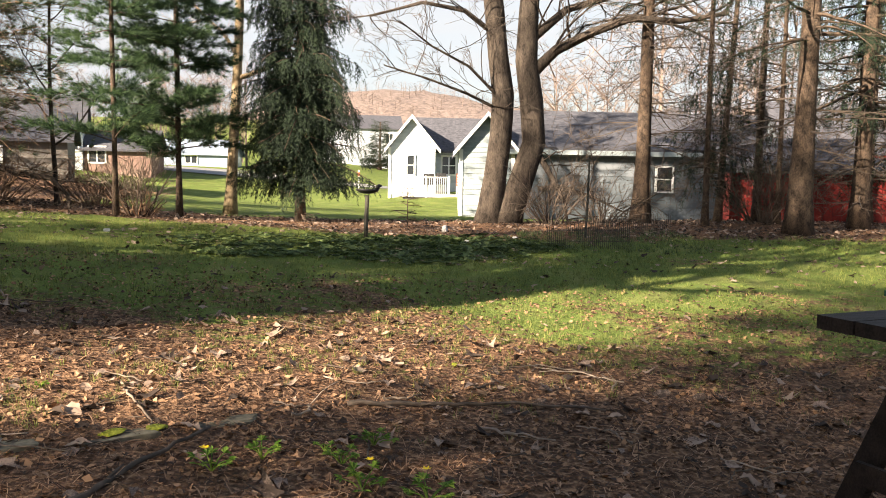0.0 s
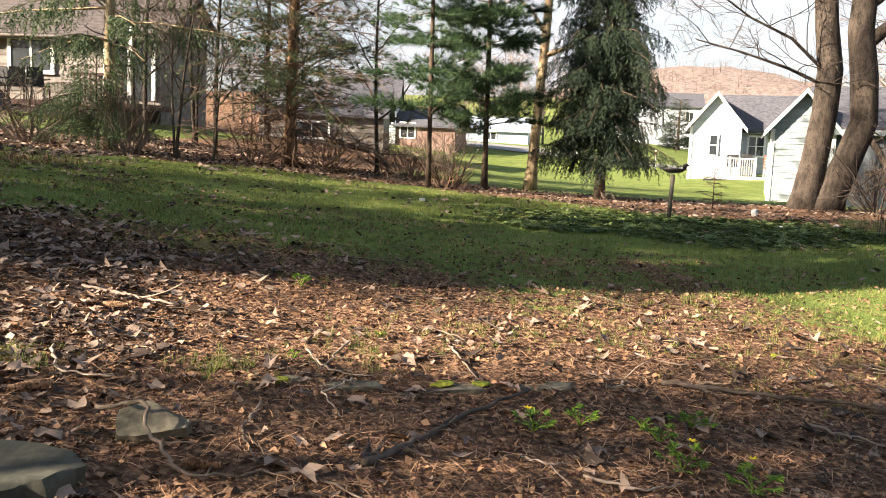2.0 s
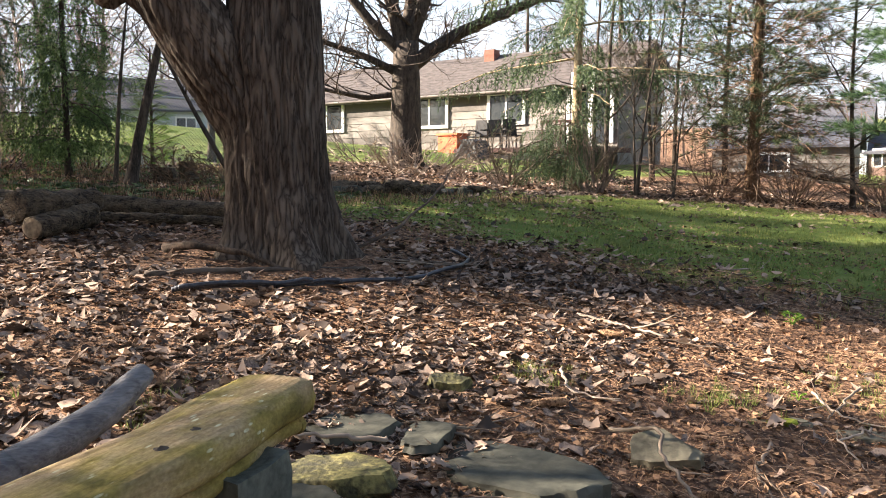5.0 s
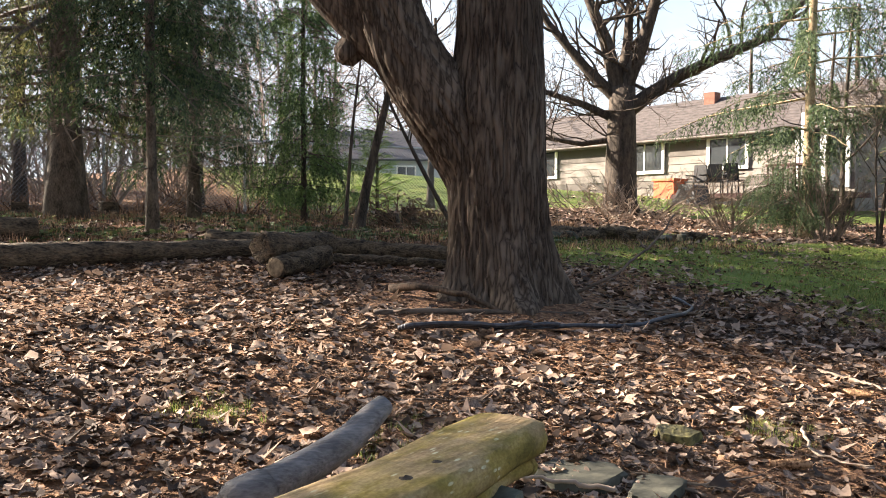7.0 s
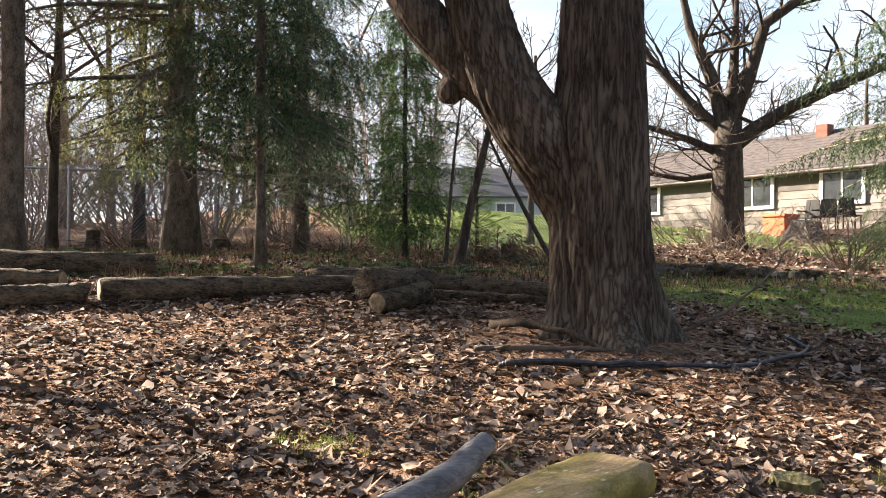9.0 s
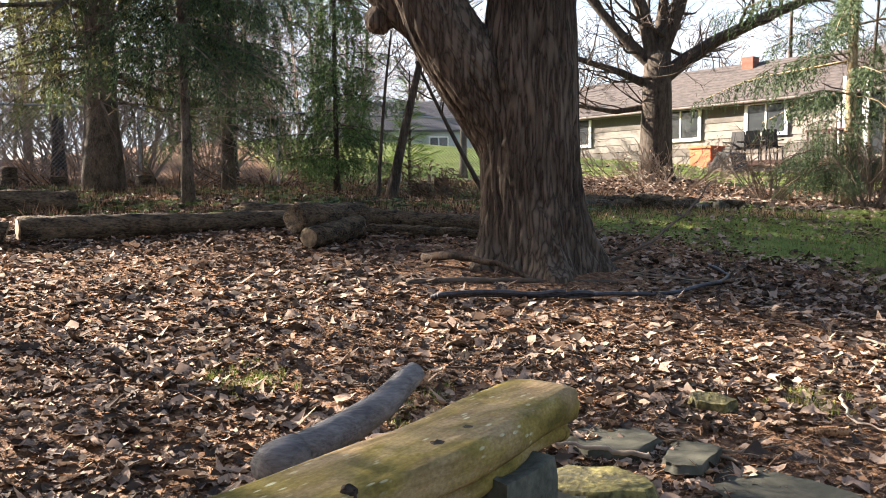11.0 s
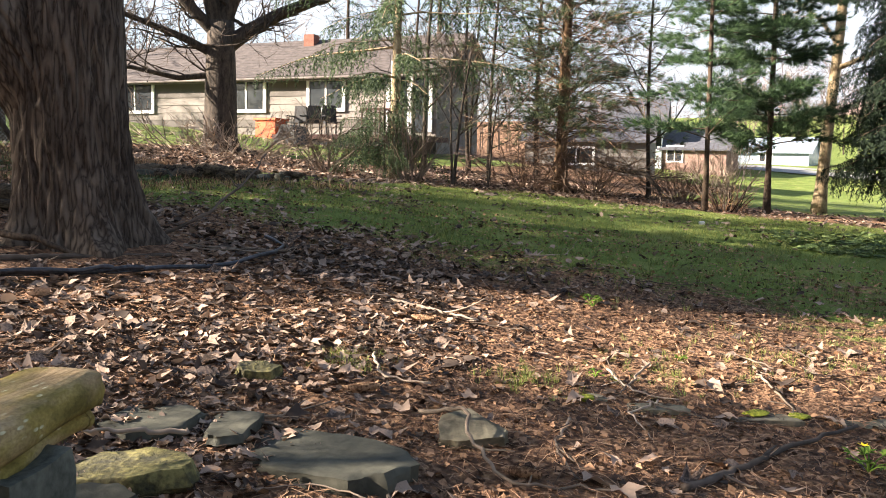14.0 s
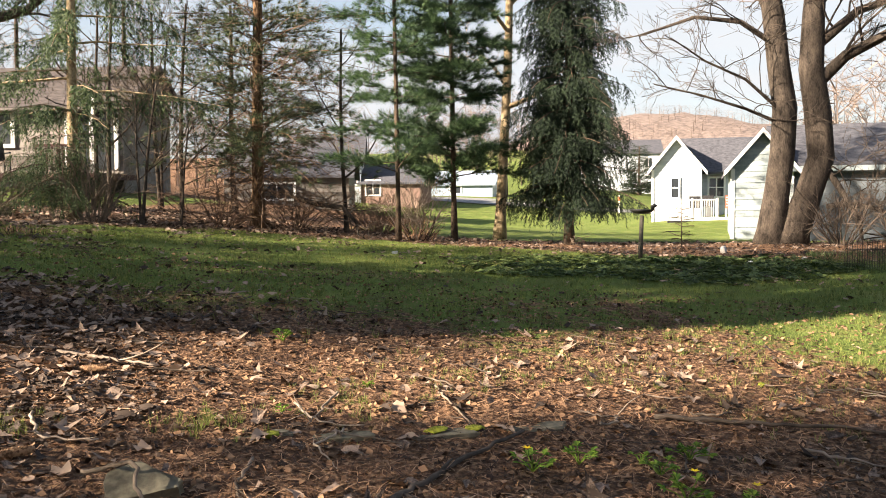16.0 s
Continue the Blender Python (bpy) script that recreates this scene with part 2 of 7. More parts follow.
M_PALEBLUE = mat("pale_blue_grey_siding", (0.22, 0.265, 0.28), (0.335, 0.38, 0.39), 3, 0.7, 0.1, obj_random=0.3)
M_GREYSIDE = mat("grey_siding", (0.085, 0.100, 0.112), (0.16, 0.178, 0.195), 3, 0.75, 0.15, obj_random=0.3)
M_TAN = mat("tan_shingle_siding", (0.112, 0.100, 0.089), (0.215, 0.194, 0.174), 5, 0.85, 0.3, obj_random=0.5)
M_ROOF = mat("asphalt_shingles", (0.042, 0.043, 0.052), (0.105, 0.106, 0.122), 6, 0.9, 0.5, (1, 1, 3))
M_ROOF_BROWN = mat("brown_shingles", (0.045, 0.038, 0.037), (0.105, 0.089, 0.085), 5, 0.9, 0.5, (1, 1, 3))
M_EAVE = mat("brown_painted_eave", (0.10, 0.085, 0.078), (0.17, 0.145, 0.13), 4, 0.7, 0.1)
M_TRIM = mat("white_trim", (0.72, 0.72, 0.70), (0.86, 0.86, 0.84), 4, 0.5, 0.05)
M_GLASS = glass_mat("window_glass", (0.03, 0.035, 0.04))
M_DECK = mat("grey_deck_wood", (0.30, 0.30, 0.30), (0.52, 0.51, 0.49), 5, 0.8, 0.3)
M_RED = mat("red_painted_wood", (0.11, 0.009, 0.008), (0.20, 0.018, 0.014), 4, 0.65, 0.2)
M_DARKRED = mat("dark_red_deck_wood", (0.035, 0.014, 0.012), (0.08, 0.03, 0.025), 4, 0.7, 0.2)
M_ORANGE = mat("orange_painted_wood", (0.55, 0.10, 0.035), (0.75, 0.18, 0.07), 4, 0.6, 0.15)
M_BRICK = mat("brick_red", (0.14, 0.06, 0.042), (0.24, 0.11, 0.08), 8, 0.9, 0.3)
M_PINK = mat("faded_pink_brick", (0.17, 0.105, 0.085), (0.27, 0.18, 0.15), 8, 0.9, 0.3)
M_BLACK = mat("black_metal", (0.012, 0.012, 0.013), (0.04, 0.04, 0.042), 6, 0.45, 0.05)
M_STEEL = mat("galvanised_steel", (0.22, 0.23, 0.24), (0.40, 0.41, 0.42), 20, 0.45, 0.05, metal=0.7)
M_CONCRETE = mat("weathered_stone_block", (0.048, 0.054, 0.044), (0.125, 0.133, 0.108), 9, 0.9, 0.5)
M_ROAD = mat("asphalt_road", (0.16, 0.16, 0.165), (0.27, 0.27, 0.27), 3, 0.9, 0.2)
M_FARWOOD = mat("far_bare_trees", (0.085, 0.064, 0.056), (0.22, 0.170, 0.145), 0.3, 0.95, 0, island=0.7)
# lightened and greyed: distance haze is put into the hillside colour
M_HILL = mat("hazy_wooded_hillside", (0.10, 0.078, 0.072), (0.25, 0.195, 0.172), 0.5, 0.95, 0)
M_PLANT = mat("young_green_leaves", (0.08, 0.17, 0.02), (0.24, 0.36, 0.055), 4, 0.5, 0, island=0.5, translucent=0.35)
M_YELLOW = mat("yellow_petals", (0.70, 0.48, 0.01), (0.90, 0.70, 0.04), 6, 0.5, 0, translucent=0.2)
M_ORB = mat("grey_stone_ball", (0.42, 0.42, 0.41), (0.62, 0.61, 0.59), 9, 0.8, 0.4)
M_RUST = mat("rusty_iron", (0.03, 0.029, 0.024), (0.10, 0.09, 0.072), 9, 0.8, 0.3)
M_CONE = mat("spruce_cone_scales", (0.14, 0.075, 0.04), (0.42, 0.26, 0.15), 20, 0.8, 0.3, island=0.4)
M_GREENPLASTIC = mat("dark_green_plastic", (0.012, 0.06, 0.04), (0.03, 0.12, 0.08), 5, 0.4, 0.05)
M_DARK = mat("near_black", (0.02, 0.02, 0.022), (0.04, 0.04, 0.04), 2, 0.9, 0)
M_CAR = mat("blue_white_car_paint", (0.24, 0.30, 0.38), (0.34, 0.40, 0.48), 1, 0.25, 0)

# ---- mesh building ----


class Geo:
    """Vertices and faces that grow into one mesh."""

    def __init__(self):
        self.v, self.f = [], []

    def tube(self, path, radii, n=6, cap=True, lump=0.0, rng=random):
        """A round, tapering limb along a path."""
        base = len(self.v)
        k = len(path)
        side = None
        for i in range(k):
            a, b = path[max(i - 1, 0)], path[min(i + 1, k - 1)]
            dx, dy, dz = b[0] - a[0], b[1] - a[1], b[2] - a[2]
            d = math.sqrt(dx * dx + dy * dy + dz * dz) or 1e-6
            dx, dy, dz = dx / d, dy / d, dz / d
            if side is None:
                side = (0.0, -dz, dy) if abs(dx) < 0.8 else (dz, 0.0, -dx)
            q = side[0] * dx + side[1] * dy + side[2] * dz
            sx, sy, sz = side[0] - q * dx, side[1] - q * dy, side[2] - q * dz
            s = math.sqrt(sx * sx + sy * sy + sz * sz) or 1e-6
            sx, sy, sz = sx / s, sy / s, sz / s
            side = (sx, sy, sz)
            tx, ty, tz = dy * sz - dz * sy, dz * sx - dx * sz, dx * sy - dy * sx
            p, r = path[i], radii[i]
            for j in range(n):
                g = 2 * math.pi * j / n
                rr = r * (1 + lump * (rng.random() - 0.5)) if lump else r
                c, e = rr * math.cos(g), rr * math.sin(g)
                self.v.append((p[0] + c * sx + e * tx, p[1] + c * sy + e * ty, p[2] + c * sz + e * tz))
        for i in range(k - 1):
            for j in range(n):
                o, q = base + i * n, (j + 1) % n
                self.f.append((o + j, o + q, o + n + q, o + n + j))
        if cap:
            self.f.append(tuple(range(base + n - 1, base - 1, -1)))
            self.f.append(tuple(base + (k - 1) * n + j for j in range(n)))
        return self

    def box(self, x0, y0, z0, x1, y1, z1):
        o = len(self.v)
        self.v += [(x0, y0, z0), (x1, y0, z0), (x1, y1, z0), (x0, y1, z0), (x0, y0, z1), (x1, y0, z1), (x1, y1, z1), (x0, y1, z1)]
        self.f += [tuple(o + i for i in q) for q in ((0, 3, 2, 1), (4, 5, 6, 7), (0, 1, 5, 4), (1, 2, 6, 5), (2, 3, 7, 6), (3, 0, 4, 7))]
        return self

    def prism(self, outline, depth_axis, d0, d1):
        """A flat outline pushed along an axis: 'y' takes (x, z) points, 'x' takes (y, z), 'z' takes (x, y)."""
        o, k = len(self.v), len(outline)
        for d in (d0, d1):
            for a, b in outline:
                self.v.append((a, d, b) if depth_axis == "y" else (d, a, b) if depth_axis == "x" else (a, b, d))
        self.f.append(tuple(o + i for i in range(k)))
        self.f.append(tuple(o + k + i for i in reversed(range(k))))
        for i in range(k):
            j = (i + 1) % k
            self.f.append((o + j, o + i, o + k + i, o + k + j))
        return self

    def mesh(self, name, smooth=False):
        me = bpy.data.meshes.new(name)
        me.from_pydata(self.v, [], self.f)
        if smooth:
            me.shade_smooth()
        me.update()
        return me


def part(name, geo, material, parent=None, label="", smooth=False):
    """One mesh object under a thing or under a part."""
    me = geo.mesh(name, smooth) if isinstance(geo, Geo) else geo
    if material and not me.materials:
        me.materials.append(material)
    ob = new(name, me)
    if parent:
        ob.parent = parent
    return tagged(ob, label)


def batch(name, template, mats, material, parent=None, label="", smooth=False):
    """Very many copies of one small shape in one mesh. template: vertices and faces; mats: 4 x 4 matrices."""
    tv, tf = np.array(template[0], float), template[1]
    ms = np.array(mats, float)
    n, k = len(ms), len(tv)
    co = np.einsum("nij,kj->nki", ms[:, :3, :3], tv) + ms[:, None, :3, 3]
    sizes = np.array([len(f) for f in tf])
    loops = np.concatenate([np.array(f) for f in tf])
    me = bpy.data.meshes.new(name)
    me.vertices.add(n * k)
    me.vertices.foreach_set("co", co.ravel())
    me.loops.add(n * len(loops))
    me.loops.foreach_set("vertex_index", (loops[None, :] + k * np.arange(n)[:, None]).ravel())
    me.polygons.add(n * len(tf))
    starts = np.concatenate([[0], np.cumsum(sizes)[:-1]])
    me.polygons.foreach_set("loop_start", (starts[None, :] + len(loops) * np.arange(n)[:, None]).ravel())
    me.update(calc_edges=True)
    if smooth:
        me.shade_smooth()
    me.materials.append(material)
    ob = new(name, me)
    if parent:
        ob.parent = parent
    return tagged(ob, label)


def thing(name, at=(0, 0, 0), turn=0.0):
    e = new(name)
    e.empty_display_size = 0.1
    e.matrix_world = pose(*at, 0, 0, turn)
    return e


def basis(p, d, scale, roll=0.0, widen=1.0):
    """A matrix that lays a shape's z axis along d at p."""
    z = np.array(d, float)
    z /= np.linalg.norm(z) + 1e-9
    a = np.array((0, 0, 1.0)) if abs(z[2]) < 0.9 else np.array((1.0, 0, 0))
    x = np.cross(a, z)
    x /= np.linalg.norm(x)
    y = np.cross(z, x)
    c, s = math.cos(roll), math.sin(roll)
    m = np.eye(4)
    m[:3, 0], m[:3, 1], m[:3, 2], m[:3, 3] = (c * x + s * y) * scale * widen, (c * y - s * x) * scale * widen, z * scale, p
    return m


# ---- the lie of the land ----
HILL_X = (-36, -24, -16, -8, 0, 8, 18)
HILL_Y = (-8, 2, 10, 18, 28, 42)
HILLS = np.array((
    (-0.895, 0.274, -0.35, -0.101, -0.055, 0.371, -0.068),
    (0.512, 0.522, -1.461, 1.766, -1.098, -0.646, 0.603),
    (1.068, 0.621, -1.067, 0.814, -0.531, 0.558, -0.173),
    (-0.304, 0.172, -0.047, -0.761, 0.23, 0.981, -0.218),
    (-0.665, 0.295, 0.165, -0.026, 0.129, -1.141, 0.042),
    (0.607, 0.598, -1.755, -1.041, 1.245, 0.483, 0.002)))


def lie(x, y):
    """The height of the ground, for numbers or arrays."""
    x, y = np.asarray(x, float), np.asarray(y, float)
    z = -0.028 + 1.853 / (1 + np.exp(np.clip((x + 8) / 4.0, -50, 50)))
    for j, b in enumerate(HILL_Y):
        for i, a in enumerate(HILL_X):
            z = z + HILLS[j, i] * np.exp(-((x - a) ** 2 + (y - b) ** 2) / 162.0)
    far = np.clip(y - 66, 0, None)
    return z + 0.030 * far + 0.0004 * np.clip(far, 0, 150) ** 2


def g(x, y, up=0.0):
    return (x, y, float(lie(x, y)) + up)


def smoothstep(a, b, x):
    t = np.clip((np.asarray(x, float) - a) / (b - a), 0, 1)
    return t * t * (3 - 2 * t)


def wave(x, y, s, seed=0.0):
    """A cheap uneven field between about -1 and 1."""
    x, y = np.asarray(x) * s + seed * 1.7, np.asarray(y) * s - seed
    return (np.sin(x * 1.3 + 1.1 * np.sin(y * 0.9)) + np.sin(y * 1.7 + 1.3 * np.sin(x * 1.1 + 2)) + 0.6 * np.sin(2.9 * x + 2.3 * y)) / 2.6


def lawn_edge(x):
    """How far out the mown grass begins."""
    x = np.asarray(x, float)
    return 4.7 + 0.55 * smoothstep(-1.0, -3.0, x) - 0.9 * smoothstep(-5.0, -9.0, x) + 0.8 * smoothstep(0.0, 2.5, x)


def bed_edge(x):
    """How far out the leaf-strewn beds under the trees begin."""
    x = np.asarray(x, float)
    return 12.6 + 1.6 * smoothstep(-1, -4, x) - 3.0 * smoothstep(-7.5, -11, x) - 2.5 * smoothstep(-11, -14, x)


def lawn(x, y):
    """1 on grass, 0 on leaf litter and bare soil."""
    x, y = np.asarray(x, float), np.asarray(y, float)
    w = 0.5 * wave(x, y, 0.8) + 0.25 * wave(x, y, 2.3, 3)
    here = smoothstep(-1.3, 1.0 + 2.6 * smoothstep(-5.0, -2.0, x), y + (1.0 + 0.9 * smoothstep(-5.0, -2.0, x)) * w - lawn_edge(x)) * smoothstep(0.5, -0.6, y + 0.5 * w - bed_edge(x))
    beyond = smoothstep(17.0, 18.5, y + w) * smoothstep(-9.5, -6.5, x + 0.1 * (y - 17)) * smoothstep(9, 6, x)
    ranch = smoothstep(13.0, 15.0, y + w + 0.35 * (-x - 18)) * smoothstep(-13, -16, x) * smoothstep(25, 22, y)
    road_side = smoothstep(36, 42, y) * smoothstep(-0.62, -0.54, x / np.maximum(y, 1.0))
    side = smoothstep(-18.0, -19.5, x) * smoothstep(7.0, 9.0, y) * smoothstep(17, 14, y)
    left = 0.22 * smoothstep(-12.0, -13.5, x) * smoothstep(9, 5, y)
    here = here * (0.84 + 0.24 * wave(x, y, 1.4, 8) + 0.18 * wave(x, y, 4.0, 1))
    return np.clip(np.maximum.reduce([here, beyond, ranch, road_side, side, left]), 0, 1)

# ---- the ground: one sheet to the horizon ----


def graded(lo, hi, step, far, grow=1.16):
    """Even steps between lo and hi, then ever wider ones out to far on both sides."""
    mid = list(np.arange(lo, hi + 1e-6, step))
    up, s = [], step
    while (up[-1] if up else hi) < far:
        s *= grow
        up.append((up[-1] if up else hi) + s)
    down, s = [], step
    while (down[-1] if down else lo) > -far:
        s *= grow
        down.append((down[-1] if down else lo) - s)
    return np.array(down[::-1] + mid + up)


def ground_sheet():
    xs, ys = graded(-13, 6, 0.085, 900), graded(0.5, 16, 0.085, 900)
    X, Y = np.meshgrid(xs, ys)
    Z = lie(X, Y)
    L = lawn(X, Y)
    near = smoothstep(40, 14, np.hypot(X, Y))
    Z = Z + near * (0.018 * wave(X, Y, 2.1, 5) + 0.010 * wave(X, Y, 6.0, 2) + (1 - L) * 0.010 * wave(X, Y, 15.0, 1))
    Z = Z + near * 0.05 * np.exp(-((X + 5.8) ** 2 + (Y - 2.8) ** 2) / 0.7)
    nx, ny = len(xs), len(ys)
    co = np.stack([X, Y, Z], -1).reshape(-1, 3)
    i = np.arange(nx * ny).reshape(ny, nx)
    quads = np.stack([i[:-1, :-1], i[:-1, 1:], i[1:, 1:], i[1:, :-1]], -1).reshape(-1, 4)
    me = bpy.data.meshes.new("ground")
    me.vertices.add(len(co))
    me.vertices.foreach_set("co", co.ravel())
    me.loops.add(quads.size)
    me.loops.foreach_set("vertex_index", quads.ravel())
    me.polygons.add(len(quads))
    me.polygons.foreach_set("loop_start", np.arange(len(quads)) * 4)
    me.update(calc_edges=True)
    me.shade_smooth()
    at = me.attributes.new("grass", "FLOAT", "POINT")
    at.data.foreach_set("value", L.ravel())
    return me


def ground_mat():
    """Leaf mould and needles on soil, passing into mown spring grass where the grass grows."""
    m = bpy.data.materials.new("leaf_mould_and_grass")
    m.use_nodes = True
    n, l = m.node_tree.nodes, m.node_tree.links
    b = n["Principled BSDF"]
    tc = n.new("ShaderNodeTexCoord").outputs["Object"]

    def noise_at(scale, detail=6):
        q = n.new("ShaderNodeTexNoise")
        q.inputs["Scale"].default_value, q.inputs["Detail"].default_value = scale, detail
        l.new(tc, q.inputs["Vector"])
        return q.outputs["Fac"]

    def ramp(fac, stops):
        r = n.new("ShaderNodeValToRGB")
        for e in range(len(stops) - 2):
            r.color_ramp.elements.new(0.5)
        for e, (p, c) in zip(r.color_ramp.elements, stops):
            e.position, e.color = p, (*c, 1)
        l.new(fac, r.inputs[0])
        return r.outputs[0]

    def mix(fac, a, c):
        x = n.new("ShaderNodeMix")
        x.data_type = "RGBA"
        l.new(fac, x.inputs[0])
        l.new(a, x.inputs[6])
        l.new(c, x.inputs[7])
        return x.outputs[2]

    soil = ramp(noise_at(28, 8), [(0.32, (0.022, 0.013, 0.009)), (0.46, (0.10, 0.056, 0.036)), (0.58, (0.272, 0.158, 0.094)), (0.70, (0.47, 0.295, 0.170))])
    broad = ramp(noise_at(0.9, 4), [(0.35, (0.09, 0.051, 0.033)), (0.65, (0.272, 0.156, 0.092))])
    half = n.new("ShaderNodeValue")
    half.outputs[0].default_value = 0.34
    soil = mix(half.outputs[0], soil, broad)
    grass = ramp(noise_at(1.6, 8), [(0.30, (0.095, 0.105, 0.034)), (0.50, (0.120, 0.180, 0.036)), (0.70, (0.230, 0.240, 0.080))])
    fine = ramp(noise_at(60, 4), [(0.3, (0.055, 0.090, 0.016)), (0.7, (0.26, 0.30, 0.085))])
    grass = mix(half.outputs[0], grass, fine)
    a = n.new("ShaderNodeAttribute")
    a.attribute_name = "grass"
    k = n.new("ShaderNodeMath")
    k.operation = "MULTIPLY_ADD"
    k.inputs[1].default_value, k.inputs[2].default_value = 1.1, -0.55
    l.new(noise_at(9, 8), k.inputs[0])
    s = n.new("ShaderNodeMath")
    s.use_clamp = True
    l.new(a.outputs["Fac"], s.inputs[0])
    l.new(k.outputs[0], s.inputs[1])
    edge = ramp(s.outputs[0], [(0.38, (0, 0, 0)), (0.62, (1, 1, 1))])
    l.new(mix(edge, soil, grass), b.inputs["Base Color"])
    b.inputs["Roughness"].default_value = 0.95
    b.inputs["Specular IOR Level"].default_value = 0.15
    bp = n.new("ShaderNodeBump")
    bp.inputs["Strength"].default_value, bp.inputs["Distance"].default_value = 1.0, 0.05
    l.new(noise_at(45, 8), bp.inputs["Height"])
    l.new(bp.outputs[0], b.inputs["Normal"])
    return m


M_GROUND = ground_mat()
tagged(part("ground", ground_sheet(), M_GROUND), "sloping yard of leaf litter and spring grass", "ground", kind="structure")

# ---- trees ----

PINE_TUFT = ([], [])
for _k in range(20):
    _a, _t = 2.4 * _k, 0.2 + 0.8 * ((_k * 7) % 20) / 20
    _d = Vector((math.cos(_a) * _t, math.sin(_a) * _t, 1.15 - 0.55 * _t)).normalized()
    _s = _d.cross(Vector((0, 0, 1))).normalized() * 0.026
    _o = len(PINE_TUFT[0])
    PINE_TUFT[0].extend([tuple(-_s), tuple(_s), tuple(_d)])
    PINE_TUFT[1].append((_o, _o + 1, _o + 2))

SPRUCE_TWIG = ([(-0.012, 0, 0), (0.012, 0, 0), (0, 0, 1.0)], [(0, 1, 2)])
for _k in range(15):
    _z, _a = 0.03 + 0.92 * _k / 15, 2.2 * _k
    _n = 0.19 * (1 - 0.5 * _z)
    _o = len(SPRUCE_TWIG[0])
    _c, _s = math.cos(_a), math.sin(_a)
    SPRUCE_TWIG[0].extend([(0, 0, _z - 0.020), (0, 0, _z + 0.020), (_c * _n, _s * _n, _z + 0.13)])
    SPRUCE_TWIG[1].append((_o, _o + 1, _o + 2))

# a long thin twig that hangs, thinly set with needles
HANGING_TWIG = ([(-0.010, 0, 0), (0.010, 0, 0), (0, 0, 1.0)], [(0, 1, 2)])
for _k in range(10):
    _z, _a = 0.02 + 0.86 * _k / 10, 2.4 * _k
    _n = 0.135 * (1 - 0.5 * _z)
    _o = len(HANGING_TWIG[0])
    _c, _s = math.cos(_a), math.sin(_a)
    HANGING_TWIG[0].extend([(0, 0, _z - 0.045), (0, 0, _z + 0.050), (_c * _n, _s * _n, _z + 0.14)])
    HANGING_TWIG[1].append((_o, _o + 1, _o + 2))


def limb_path(p, d, length, rng, bend=0.25, lift=0.0, steps=5):
    """A wandering path from p along d; lift pulls it up (or down) towards its end."""
    out, p, d = [tuple(p)], Vector(p), Vector(d).normalized()
    for i in range(steps):
        d = (d + Vector((rng.uniform(-bend, bend), rng.uniform(-bend, bend), rng.uniform(-bend, bend) + lift))).normalized()
        p = p + d * (length / steps)
        out.append(tuple(p))
    return out, d


def grow(geo, p, d, length, r, level, rng, kids=4, spread=0.75, lift=0.06, bend=0.18, twigs=None, thin=0.007, start=0.35, shrink=0.62):
    """A bare limb with its side branches, down to twigs; the last levels go into twigs."""
    steps = 6 if level > 1 else 4
    path, end = limb_path(p, d, length, rng, bend, lift, steps)
    tip = max(r * (0.45 if level else 0.3), thin * 0.5)
    radii = [r + (tip - r) * i / steps for i in range(steps + 1)]
    (geo if level > 1 or twigs is None else twigs).tube(path, radii, 8 if r > 0.09 else 5 if r > 0.025 else 3, cap=False)
    if level <= 0:
        return
    for k in range(kids):
        f = start + (1 - start) * (k + rng.random()) / kids
        i = min(int(f * steps), steps - 1)
        q = Vector(path[i]).lerp(Vector(path[i + 1]), f * steps - i)
        along = (Vector(path[i + 1]) - Vector(path[i])).normalized()
        off = Vector((rng.gauss(0, 1), rng.gauss(0, 1), rng.gauss(0, 0.7)))
        off = (off - along * off.dot(along)).normalized()
        nd = (along * (1 - 0.5 * spread) + off * spread + Vector((0, 0, lift))).normalized()
        grow(geo, q, nd, length * shrink * rng.uniform(0.75, 1.15) * (1.15 - 0.5 * f), max(radii[i] * rng.uniform(0.42, 0.62), thin), level - 1, rng, kids, spread, lift, bend, twigs, thin, start, shrink)


def trunk_rings(h, r, rng, lean=(0, 0), top=0.35, flare=0.5, wob=0.02, steps=14):
    path, radii = [], []
    for i in range(steps + 1):
        f = i / steps
        z = -0.12 + (h + 0.12) * f
        path.append((lean[0] * f * h + wob * math.sin(5 * f + r * 40) * h * 0.12, lean[1] * f * h + wob * math.cos(4 * f + r * 30) * h * 0.12, z))
        radii.append(r * (1 + flare * math.exp(-max(z, 0) / (1.6 * r + 0.05))) * (1 + (top - 1) * f))
    return path, radii


def at_height(path, z):
    for a, b in zip(path, path[1:]):
        if b[2] >= z:
            f = (z - a[2]) / max(b[2] - a[2], 1e-6)
            return Vector(a).lerp(Vector(b), min(max(f, 0), 1))
    return Vector(path[-1])


